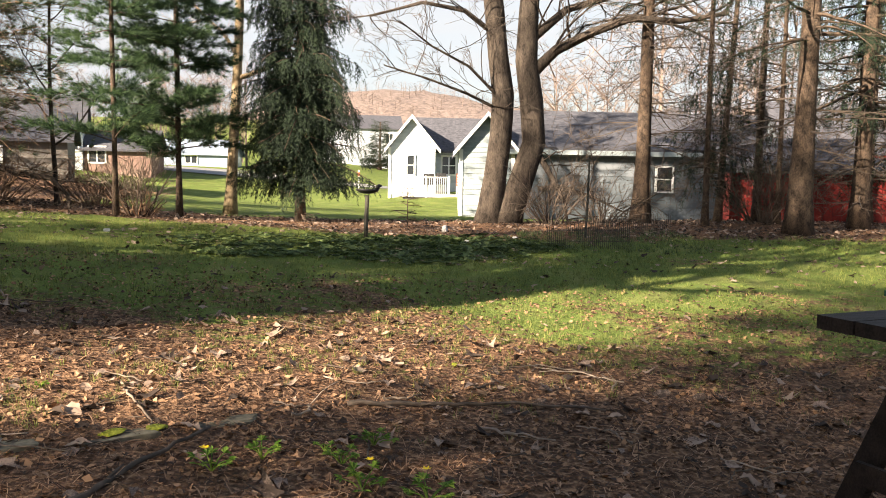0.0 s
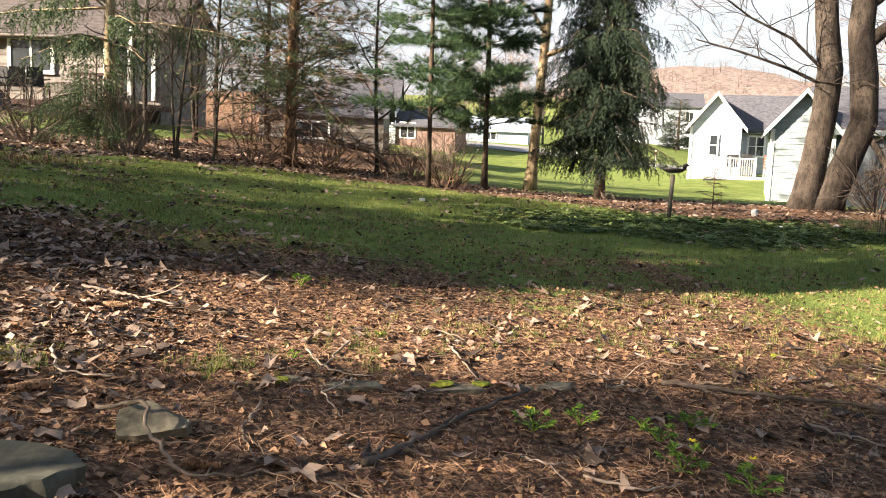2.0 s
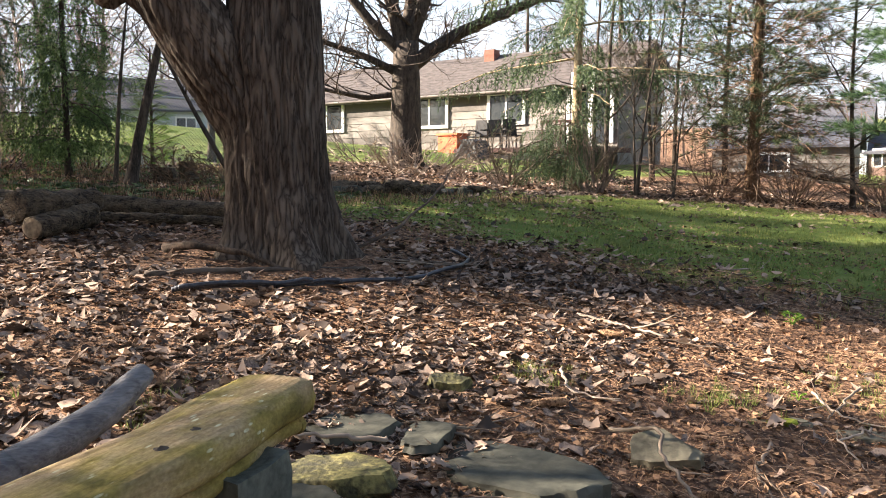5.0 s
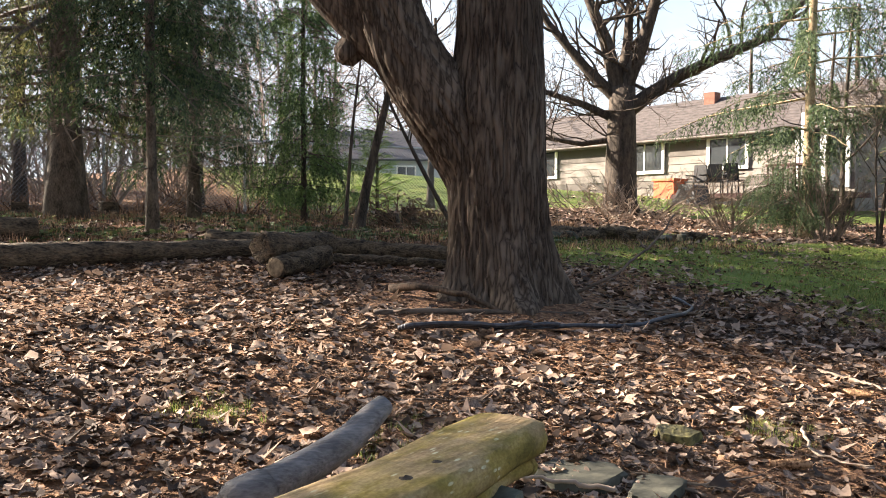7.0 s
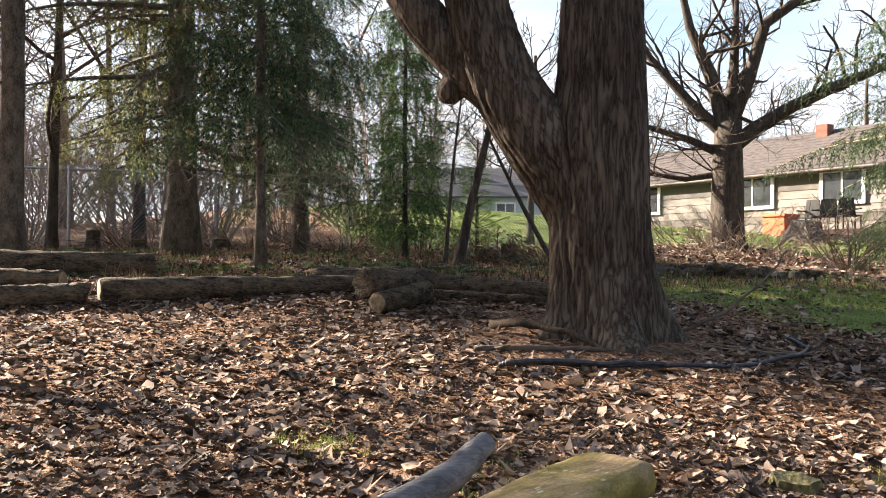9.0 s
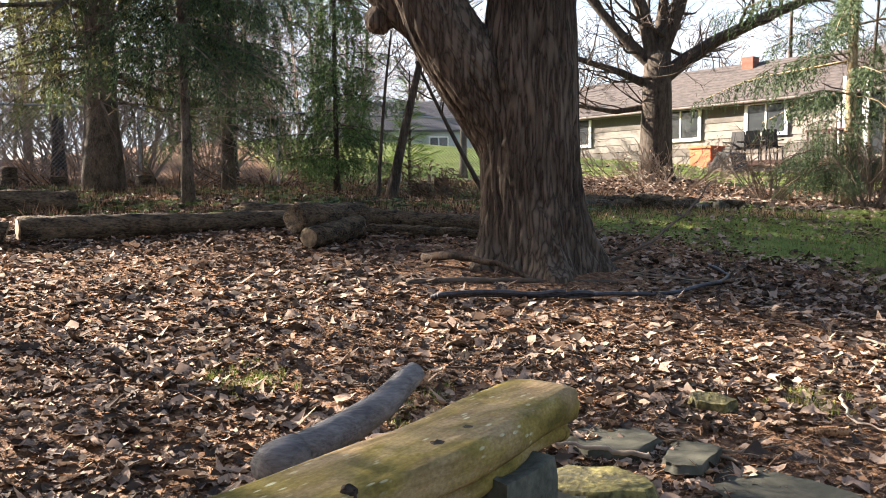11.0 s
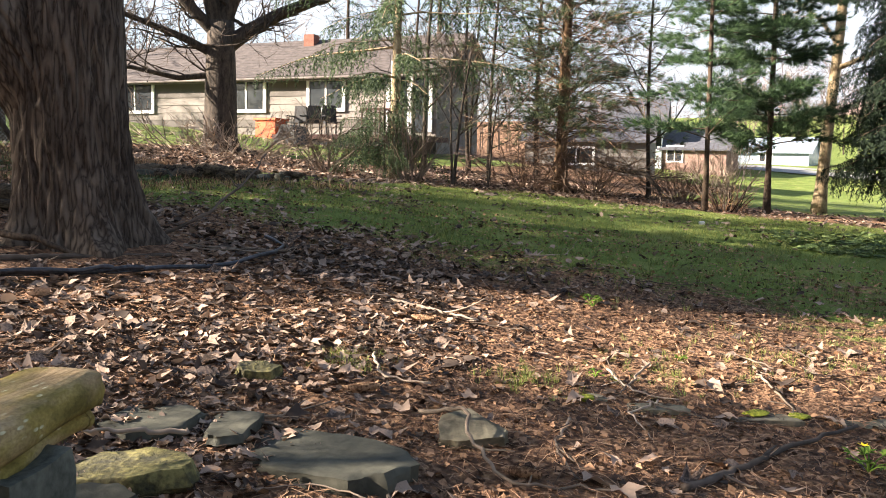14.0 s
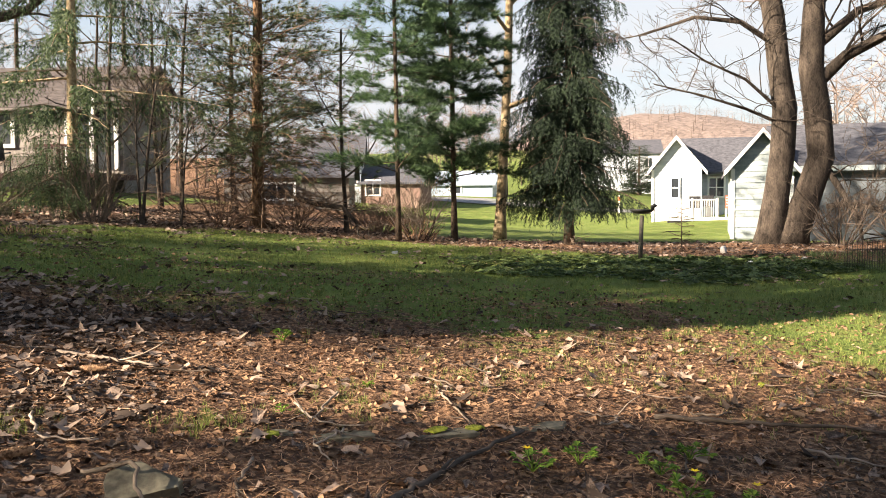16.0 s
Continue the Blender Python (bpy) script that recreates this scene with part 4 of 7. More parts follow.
conifer("spruce_tree", -18.6, 2.8, 9.0, 0.10, "olive green spruce behind the fence line", 58, 1.9, 1.9, 0.45, 6, -0.05, 0.07, "weeping", M_NEEDLE_MID, M_BARK_GREY, 0.40, 1.8, (0.4, 3.0), 1.2, dead_n=3)
conifer("spruce_tree", 6.5, 17.2, 8, 0.09, "dark spruce crowding the grey house", 47, 2.4, 1.4, 0.5, 5, -0.08, 0.06, "weeping", M_NEEDLE_DARK, M_BARK_PINE, 0.30, 0.9, (0.3, 3.2), 1.3, dead_n=4, twig_mat=M_TWIG_DARK)
conifer("spruce_tree", 8.6, 16.9, 9, 0.12, "dark spruce crowding the red shed", 48, 2.4, 1.6, 0.5, 5, -0.08, 0.06, "weeping", M_NEEDLE_DARK, M_BARK_PINE, 0.30, 1.2, (0.5, 3.0), 1.3, dead_n=4, twig_mat=M_TWIG_DARK)
bare_tree("bare_tree", -13.2, 15.8, [(0.03, 0.0, 5.0, 0.06)], "slim bare tree before the long house", 49, M_BARK_GREY, M_TWIG, 4, 4, limb=1.7, first=0.25)
bare_tree("bare_tree", -12.2, 19.5, [(-0.02, 0.0, 5.5, 0.08)], "slim bare tree beside the long house", 59, M_BARK_GREY, M_TWIG, 4, 4, limb=2.0, first=0.25)
bare_tree("bare_tree", -15.8, 18.5, [(0.02, 0.0, 5.0, 0.06)], "slim bare tree before the long house", 60, M_BARK_GREY, M_TWIG, 4, 4, limb=1.6, first=0.3)
conifer("spruce_tree", -27.0, 34.0, 9.5, 0.2, "dark evergreen behind the long house", 68, 2.0, 2.4, 0.5, 6, 0.0, 0.05, "spruce", M_NEEDLE_DARK, M_BARK_PINE, 0.45, 0.8, (0.5, 0.6), 0.5, dead_n=0)
conifer("spruce_tree", -32.5, 33.0, 8.5, 0.2, "dark evergreen behind the long house", 69, 2.0, 2.2, 0.5, 6, 0.0, 0.05, "spruce", M_NEEDLE_DARK, M_BARK_PINE, 0.45, 0.8, (0.5, 0.6), 0.5, dead_n=0)

# ---- houses ----


def roof_slab(w, d, h, over=0.3, thick=0.12):
    """A gable roof over a plan w (along the ridge, x) by d: an outline in y, z pushed along x."""
    y0, y1 = -d / 2 - over, d / 2 + over
    k = h / (d / 2)
    e = -over * k
    return Geo().prism([(y0, e), (0, h), (y1, e), (y1, e + thick), (0, h + thick), (y0, e + thick)], "x", -w / 2 - over, w / 2 + over)


def simple_house(name, at, turn, w, d, wall_h, roof_h, wall_mat, roof_mat, label, windows=()):
    """Walls with gables, a roof, and windows on the face that looks to -y: rows of (x, z, width, height)."""
    t = thing(name, at, turn)
    part("wall", Geo().prism([(-d / 2, -0.5), (d / 2, -0.5), (d / 2, wall_h), (0, wall_h + roof_h), (-d / 2, wall_h)], "x", -w / 2, w / 2), wall_mat, t)
    r = part("roof", roof_slab(w, d, roof_h), roof_mat, t)
    r.location = (0, 0, wall_h + 0.01)
    for x, z, ww, hh in windows:
        add_window(t, x, -d / 2, z, ww, hh)
    return tagged(t, label, "house")


def add_window(t, x, y, z, ww, hh, bars=1, rows=1, frame=0.09, material=None):
    """A framed window on a wall that looks to -y; x is its middle, z its sill."""
    fr = Geo()
    for d in (y - 0.06, y - 0.003):
        for e in (0, frame):
            fr.v += [(x - ww / 2 - e, d, z - e), (x + ww / 2 + e, d, z - e), (x + ww / 2 + e, d, z + hh + e), (x - ww / 2 - e, d, z + hh + e)]
    for k in range(4):
        j = (k + 1) % 4
        fr.f += [(k, j, 4 + j, 4 + k), (8 + j, 8 + k, 12 + k, 12 + j), (j, k, 8 + k, 8 + j), (4 + k, 4 + j, 12 + j, 12 + k)]
    win = part("window", fr, material or M_TRIM, t, "white-framed window")
    for k in range(bars):
        cx = x - ww / 2 + ww * (k + 1) / (bars + 1)
        part("glazing_bar", Geo().box(cx - 0.03, y - 0.05, z, cx + 0.03, y - 0.004, z + hh), material or M_TRIM, win)
    for k in range(rows - 1):
        cz = z + hh * (k + 1) / rows
        part("glazing_bar", Geo().box(x - ww / 2, y - 0.048, cz - 0.02, x + ww / 2, y - 0.006, cz + 0.02), material or M_TRIM, win)
    part("pane", Geo().box(x - ww / 2, y - 0.028, z, x + ww / 2, y - 0.01, z + hh), M_GLASS, win, "dark reflecting glass")
    return win


def siding(t, y, x0, x1, z0, z1, course, material, peak=None, name="siding_board"):
    """Lapped boards on a wall that looks to -y; above z1 they follow the gable up to peak = (x, z)."""
    z, shared = z0, {}
    top = peak[1] if peak else z1
    while z < top - 0.03:
        h = min(course, top - z)
        a, b = x0, x1
        if peak and z > z1 - 0.02:
            f = min(1.0, max(0.0, (z + 0.5 * h - z1) / (top - z1)))
            a, b = x0 + (peak[0] - x0) * f, x1 + (peak[0] - x1) * f
        if b - a > 0.12:
            key = (round(b - a, 3), round(h, 3))
            if key not in shared:
                w = b - a
                ge = Geo()
                ge.v = [(0, -0.030, 0), (w, -0.030, 0), (w, 0.002, 0), (0, 0.002, 0), (0, -0.006, h + 0.012), (w, -0.006, h + 0.012), (w, 0.002, h + 0.012), (0, 0.002, h + 0.012)]
                ge.f = [(0, 3, 2, 1), (4, 5, 6, 7), (0, 1, 5, 4), (1, 2, 6, 5), (2, 3, 7, 6), (3, 0, 4, 7)]
                shared[key] = ge.mesh(name)
            ob = part(name, shared[key], material, t)
            ob.location = (a, y, z)
        z += course


def rail_post(t, x, y, z0, z1, size=0.04, material=None, name="baluster"):
    return part(name, Geo().box(x - size / 2, y - size / 2, z0, x + size / 2, y + size / 2, z1), material or M_TRIM, t)


# the grey house with its pale gabled wing
grey = simple_house("grey_house", g(6.6, 29.8, 0.0), 0, 9.2, 5.4, 2.40, 1.25, M_GREYSIDE, M_ROOF, "grey clapboard house with a dark shingled roof")
siding(grey, -2.7, -4.3, 4.6, -0.1, 2.36, 0.2, M_GREYSIDE)
add_window(grey, 0.57, -2.735, 1.06, 0.47, 0.74, 0, 2, 0.07)
part("fascia", Geo().box(-4.9, -3.06, 2.15, 4.9, -3.02, 2.30), M_PALEBLUE, grey)
wing = thing("cottage_wing", g(1.41, 30.0, -0.05))
part("wall", Geo().prism([(-0.84, -0.5), (0.84, -0.5), (0.84, 2.27), (0, 3.26), (-0.84, 2.27)], "y", -3.0, 2.0), M_PALEBLUE, wing)
siding(wing, -3.0, -0.84, 0.84, -0.1, 2.27, 0.17, M_PALEBLUE, (0, 3.2))
part("roof", Geo().prism([(-1.08, 2.0), (0, 3.28), (1.08, 2.0), (1.08, 2.1), (0, 3.40), (-1.08, 2.1)], "y", -3.25, 2.0), M_ROOF, wing)
for _s in (-1, 1):
    part("bargeboard", Geo().prism([(_s * 1.10, 1.96), (0, 3.26), (0, 3.41), (_s * 1.10, 2.11)], "y", -3.30, -3.252), M_TRIM, wing)
    part("corner_board", Geo().box(_s * 0.84 - 0.06, -3.05, -0.3, _s * 0.84 + 0.06, -2.99, 2.2), M_TRIM, wing)
tagged(wing, "pale blue-grey gabled wing with dappled shade", "house")

# the white cottage: a front gable, a set-back wall with a window, and a railed deck
white = thing("white_cottage", g(0.6, 41.5, -0.22))
part("gable_wall", Geo().prism([(-3.1, -0.5), (-0.98, -0.5), (-0.98, 2.2), (-2.08, 3.55), (-3.1, 2.2)], "y", -2.5, 1.5), M_WHITE, white)
siding(white, -2.5, -3.1, -0.98, 0.0, 2.2, 0.2, M_WHITE, (-2.08, 3.5))
part("wall", Geo().box(-0.98, -1.2, -0.5, 3.6, 2.6, 2.2), M_WHITE, white)
siding(white, -1.2, -0.98, 3.6, 0.0, 2.15, 0.2, M_WHITE)
part("roof", Geo().prism([(-1.55, 2.0), (0.9, 3.72), (3.0, 2.1), (3.0, 2.2), (0.9, 3.84), (-1.55, 2.12)], "x", -2.2, 4.2), M_ROOF, white)
part("gable_roof", Geo().prism([(-3.32, 1.98), (-2.08, 3.56), (-0.76, 1.98), (-0.76, 2.10), (-2.08, 3.70), (-3.32, 2.10)], "y", -2.75, 1.0), M_ROOF, white)
for _a, _b in (((-3.34, 1.94), (-2.08, 3.54)), ((-0.74, 1.94), (-2.08, 3.54))):
    part("bargeboard", Geo().prism([_a, _b, (_b[0], _b[1] + 0.17), (_a[0], _a[1] + 0.17)], "y", -2.80, -2.752), M_TRIM, white)
add_window(white, -2.12, -2.535, 0.95, 0.30, 0.85, 0, 2, 0.07)
add_window(white, -0.33, -1.235, 1.0, 0.62, 0.82, 1, 2, 0.09)
part("corner_board", Geo().box(-3.16, -2.56, -0.3, -3.04, -2.49, 2.2), M_TRIM, white)
tagged(white, "white clapboard cottage with grey shingled roof", "house")
deck = thing("wooden_deck", g(-0.45, 37.9, -0.05))
part("deck_floor", Geo().box(-1.35, -0.9, 0.02, 1.55, 1.0, 0.16), M_DECK, deck)
# a near-black panel fills the front below the deck floor
part("dark_panel", Geo().box(-1.32, -0.86, -0.5, 1.5, -0.80, 0.018), M_DARK, deck)
part("handrail", Geo().box(-1.35, -0.90, 0.88, 0.75, -0.82, 0.94), M_DECK, deck)
for _i in range(24):
    rail_post(deck, -1.32 + 0.09 * _i, -0.86, 0.16, 0.88, 0.035, M_DECK)
for _x in (-1.33, -0.3, 0.72):
    rail_post(deck, _x, -0.86, 0.0, 0.98, 0.09, M_DECK, "post")
tagged(deck, "grey wooden deck with a railing of thin balusters", "deck")
for _x in (-0.2, 0.35):
    ch = thing("garden_chair", g(-0.45 + _x, 37.9, 0.11))
    part("seat", Geo().box(-0.24, -0.24, 0.40, 0.24, 0.24, 0.44), M_BLACK, ch)
    part("backrest", Geo().box(-0.24, 0.20, 0.44, 0.24, 0.24, 0.92), M_BLACK, ch)
    for _sx in (-0.22, 0.22):
        for _sy in (-0.22, 0.22):
            part("leg", Geo().box(_sx - 0.018, _sy - 0.018, 0, _sx + 0.018, _sy + 0.018, 0.40), M_BLACK, ch)
    tagged(ch, "black metal garden chair on the deck", "chair", "chairs on the deck")
board = thing("sign_board", g(0.82, 37.2, 0.0))
part("panel", Geo().box(-0.24, -0.03, 0.45, 0.24, 0.03, 1.02), M_BRICK, board)
for _z in (0.55, 0.67, 0.79, 0.91):
    part("bar", Geo().box(-0.19, -0.036, _z, 0.19, -0.031, _z + 0.03), M_TRIM, board)
for _x in (-0.2, 0.2):
    part("leg", Geo().box(_x - 0.03, -0.03, -0.1, _x + 0.03, 0.03, 0.45), M_DECK, board)
tagged(board, "dark red board with pale lines beside the deck", "board")

# the long ranch house on the rise
ranch = thing("ranch_house", g(-26.2, 23.55, 0.0), 13.6)
part("wall", Geo().prism([(-3.5, -0.6), (0.2, -0.6), (0.2, 3.02), (-1.0, 3.72), (-3.5, 2.26)], "x", -8.3, 7.9), M_TAN, ranch)
part("roof", Geo().prism([(-3.85, 2.07), (-1.0, 3.74), (0.5, 2.86), (0.5, 2.98), (-1.0, 3.88), (-3.85, 2.19)], "x", -8.6, 8.15), M_ROOF_BROWN, ranch)
for _i in range(13):
    for _j in range(2):
        _f = _i / 13
        _y = -3.85 + 2.85 * _f
        part("shingle_strip", Geo().prism([(_y, 2.192 + 1.69 * _f), (_y + 0.24, 2.192 + 1.69 * _f + 0.1425), (_y + 0.24, 2.192 + 1.69 * _f + 0.150), (_y, 2.192 + 1.69 * _f + 0.022)], "x", -8.6 + 8.375 * _j, -0.23 + 8.375 * _j), M_ROOF_BROWN, ranch)
tagged(ranch, "long tan shingled ranch house with brown roof", "house")
siding(ranch, -3.5, -8.3, 7.9, -0.15, 2.24, 0.28, M_TAN, name="shingle_course")
for _x, _z, _w, _h in ((-5.25, 1.06, 1.75, 1.08), (0.15, 1.06, 1.55, 1.08), (3.6, 1.08, 1.35, 0.95)):
    add_window(ranch, _x, -3.535, _z, _w, _h, 1, 1, 0.12)
part("fascia", Geo().box(-8.6, -3.86, 2.03, 8.15, -3.80, 2.14), M_EAVE, ranch)
part("gutter", Geo().tube([(-8.6, -3.90, 2.12), (8.15, -3.90, 2.12)], [0.045, 0.045], 8), M_EAVE, ranch)
ch = part("chimney", Geo().box(1.3, -1.5, 3.0, 1.75, -1.1, 4.05), M_BRICK, ranch, "red brick chimney")
part("glass_door", Geo().box(6.15, -3.56, 0.25, 7.7, -3.53, 2.08), M_GLASS, ranch, "dark sliding glass door")
for _x in (6.1, 6.9, 7.7):
    part("door_frame", Geo().box(_x - 0.06, -3.60, 0.25, _x + 0.06, -3.50, 2.12), M_TRIM, ranch)
rdeck = thing("porch_deck", ranch.location, 13.6)
part("deck_floor", Geo().box(3.18, -6.2, -0.10, 8.4, -3.58, 0.05), M_DARKRED, rdeck)
# near-black panel along the front edge, below the porch floor
part("dark_panel", Geo().box(3.2, -6.1, -0.6, 8.1, -6.02, -0.102), M_DARK, rdeck)
for _x in (7.55, 8.2):
    rail_post(rdeck, _x, -6.0, 0.05, 2.3, 0.11, M_TRIM, "porch_post")
part("handrail", Geo().box(6.45, -6.12, 0.80, 8.1, -6.02, 0.87), M_DARKRED, rdeck)
for _i in range(10):
    rail_post(rdeck, 6.5 + 0.16 * _i, -6.07, 0.05, 0.80, 0.04, M_DARKRED)
tagged(rdeck, "dark red porch deck with white posts", "deck")
box = thing("storage_bench", ranch.location, 13.6)
part("body", Geo().box(2.30, -5.9, -0.35, 3.10, -5.2, 0.52), M_ORANGE, box)
part("lid", Geo().box(2.25, -5.95, 0.524, 3.14, -5.15, 0.60), M_ORANGE, box)
tagged(box, "orange painted storage bench beside the porch", "bench")
for _i, _x in enumerate((3.55, 4.2, 4.9)):
    ch = thing("patio_chair", Matrix.Translation(ranch.location) @ Matrix.Rotation(radians(13.6), 4, "Z") @ Vector((_x, -5.3, 0.05)), 13.6 + 25 * _i)
    part("seat", Geo().box(-0.27, -0.27, 0.40, 0.27, 0.27, 0.45), M_BLACK, ch)
    part("backrest", Geo().prism([(-0.27, 0.45), (0.27, 0.45), (0.22, 1.0), (-0.22, 1.0)], "y", 0.22, 0.27), M_BLACK, ch)
    for _sx in (-0.25, 0.25):
        part("armrest", Geo().box(_sx - 0.03, -0.25, 0.62, _sx + 0.03, 0.25, 0.66), M_BLACK, ch)
        for _sy in (-0.24, 0.24):
            part("leg", Geo().box(_sx - 0.02, _sy - 0.02, 0, _sx + 0.02, _sy + 0.02, 0.40), M_BLACK, ch)
    tagged(ch, "black metal patio chair on the porch", "chair", "chairs on the porch")
lid = thing("upturned_barrow", g(-19.6, 17.3, 0))
part("tray", Geo().prism([(-0.55, 0.05), (0.55, 0.0), (0.35, 0.55), (-0.15, 0.62)], "y", -0.3, 0.3), M_BLACK, lid)
tagged(lid, "dark upturned barrow by the brush", "barrow")

small = simple_house("small_house", g(-22.0, 41.5, 0.1), 20, 6.5, 5.0, 1.6, 1.5, M_TAN, M_ROOF, "small tan house behind the trees")
siding(small, -2.5, -3.25, 3.25, -0.2, 1.58, 0.22, M_TAN)
add_window(small, -0.5, -2.535, 0.35, 1.7, 0.75, 1, 1, 0.12)
shed = simple_house("red_shed", g(8.6, 19.9, 0.0), -12, 3.6, 2.4, 1.3, 0.6, M_RED, M_ROOF, "red painted wooden shed under the spruces")
for _i in range(18):
    part("plank", Geo().box(-1.8 + 0.2 * _i, -1.225, -0.1, -1.8 + 0.2 * _i + 0.188, -1.203, 1.28), M_RED, shed)
part("top_rail", Geo().box(-1.82, -1.25, 1.2, 1.82, -1.228, 1.3), M_TRIM, shed)
fen = thing("red_fence", g(10.6, 18.2, 0.0), -30)
for _i in range(14):
    part("plank", Geo().box(-1.4 + 0.2 * _i, -0.012, -0.1, -1.4 + 0.2 * _i + 0.188, 0.012, 1.5 + 0.012 * (_i % 3)), M_RED, fen)
for _z in (0.35, 1.2):
    part("rail", Geo().box(-1.42, 0.013, _z, 1.42, 0.05, _z + 0.09), M_RED, fen)
tagged(fen, "tall red plank fence beside the shed", "fence")
garage = simple_house("grey_garage", g(14.0, 27.0, 0.0), -8, 6.5, 5.0, 2.3, 1.7, M_GREYSIDE, M_ROOF, "grey garage behind the dark spruces")
siding(garage, -2.5, -3.25, 3.25, -0.1, 2.28, 0.2, M_GREYSIDE)

# houses across the road
far1 = simple_house("white_farmhouse", g(-10.6, 103.0, -0.5), 8, 10, 8, 4.6, 1.7, M_WHITE, M_ROOF, "far white two-storey house on the green slope", [(3.6, 2.9, 0.8, 1.1)])
far2 = simple_house("pink_house", g(-20.3, 53.5, -0.3), 10, 3.9, 5, 1.6, 1.2, M_PINK, M_ROOF, "low brick-pink house beyond the hedge", [(-1.2, 0.8, 0.9, 0.9)])
far3 = simple_house("white_garage", g(-21.0, 69.5, 0.0), 4, 7.5, 5.0, 0.9, 1.1, M_CAR, M_CAR, "low white building with a pale blue roof", [(0.6, 0.15, 0.9, 0.55)])
far4 = simple_house("white_house", g(-25.0, 52.0, 0.0), 20, 5.0, 5, 2.4, 1.7, M_WHITE, M_ROOF, "white house beyond the trees", [(0.5, 0.8, 0.9, 1.1), (1.8, 0.8, 0.9, 1.1)])
far5 = simple_house("white_house", g(-49.0, 18.4, 0.3), 68, 9.0, 6, 2.6, 1.8, M_WHITE, M_ROOF, "white house beyond the fence and lawn", [(-2, 0.9, 1.0, 1.2), (2, 0.9, 1.0, 1.2)])
post = thing("marker_post", g(-5.55, 55.0))
part("pole", Geo().tube([(0, 0, -0.1), (0, 0, 1.2)], [0.05, 0.05], 8), M_TRIM, post)
part("band", Geo().tube([(0, 0, 0.82), (0, 0, 1.08)], [0.075, 0.075], 8), M_ORANGE, post)
tagged(post, "white and orange marker post by the road", "post")

# the road beyond the lawns, and far things
rd = Geo()
rxs = np.linspace(-220, 220, 111)
for _x in rxs:
    for _y in (56.5, 62.5):
        rd.v.append((_x, _y, float(lie(_x, _y)) + 0.03))
for _i in range(len(rxs) - 1):
    rd.f.append((2 * _i, 2 * _i + 2, 2 * _i + 3, 2 * _i + 1))
tagged(part("road", rd, M_ROAD), "grey asphalt road across the far lawn", "road", kind="structure")


def hill(name, y0, x0, x1, top, material, label, seed):
    ge = Geo()
    n, m = 160, 10
    for j in range(m + 1):
        f = j / m
        for i in range(n + 1):
            x = x0 + (x1 - x0) * i / n
            z = (top * (0.62 + 0.25 * math.sin(x * 0.009 + seed) + 0.13 * math.sin(x * 0.03 + 2 * seed))) * math.sin(f * math.pi / 2)
            ge.v.append((x, y0 + 130 * f, z - 3 + 2.0 * noise.noise(Vector((x * 0.09, f * 8, seed)))))
    for j in range(m):
        for i in range(n):
            o = j * (n + 1) + i
            ge.f.append((o, o + 1, o + n + 2, o + n + 1))
    return tagged(part(name, ge, material, smooth=True), label, "hill", kind="structure")


hill("backdrop", 300, -900, 700, 50, M_HILL, "far hillside of bare brown woods", 1.3)
# the woods on the slopes beyond the yard


def wood_shape(seed, limbs, subs, fines, stout=0.6):
    """A leafless tree for the distance: trunk, limbs, branches and twigs as slim blades, one unit tall."""
    r = random.Random(seed)
    v, f = [], []

    def blade(p, q, w):
        d = (q - p)
        s = d.cross(Vector((r.gauss(0, 1), r.gauss(0, 1), r.gauss(0, 1)))).normalized() * w * stout
        o = len(v)
        v.extend([tuple(p - s), tuple(p + s), tuple(q)])
        f.append((o, o + 1, o + 2))

    top = Vector((r.uniform(-0.05, 0.05), r.uniform(-0.05, 0.05), 0.9))
    for k in range(3):
        blade(Vector((0, 0, 0)), top, 0.016)
    for i in range(limbs):
        z = 0.22 + 0.6 * i / limbs
        a = 2.4 * i + r.uniform(-0.4, 0.4)
        p = top * (z / 0.9)
        L = 0.42 * (1.1 - z) + 0.08
        q = p + Vector((math.cos(a) * L * 0.8, math.sin(a) * L * 0.8, L * r.uniform(0.5, 1.0)))
        blade(p, q, 0.0075)
        for j in range(subs):
            u = 0.3 + 0.7 * j / subs
            m = p.lerp(q, u)
            e = m + Vector((r.gauss(0, 1), r.gauss(0, 1), r.uniform(-0.2, 1.4))).normalized() * L * 0.45 * r.uniform(0.6, 1.2)
            blade(m, e, 0.004)
            for n in range(fines):
                m2 = m.lerp(e, 0.3 + 0.7 * n / fines)
                blade(m2, m2 + Vector((r.gauss(0, 1), r.gauss(0, 1), r.uniform(-0.3, 1.2))).normalized() * L * 0.22, 0.0028)
    return v, f


WOODS = [wood_shape(k, 10, 5, 4) for k in range(3)]
_rng = random.Random(77)
_woods, _near_woods = [], [[], [], []]
for _k in range(2300):
    _x, _f = _rng.uniform(-420, 240), _rng.random() ** 1.3
    _z = (50 * (0.62 + 0.25 * math.sin(_x * 0.009 + 1.3) + 0.13 * math.sin(_x * 0.03 + 2.6))) * math.sin(_f * math.pi / 2) - 4.5
    _woods.append(basis((_x, 300 + 130 * _f, _z), (0, 0, 1), _rng.uniform(4.5, 8), _rng.uniform(0, 6), 2.4))
for _k in range(90):
    _x, _y = _rng.uniform(-80, -42), _rng.uniform(2, 75)
    _near_woods[_k % 3].append(basis(g(_x, _y), (0, 0, 1), _rng.uniform(9, 15), _rng.uniform(0, 6)))
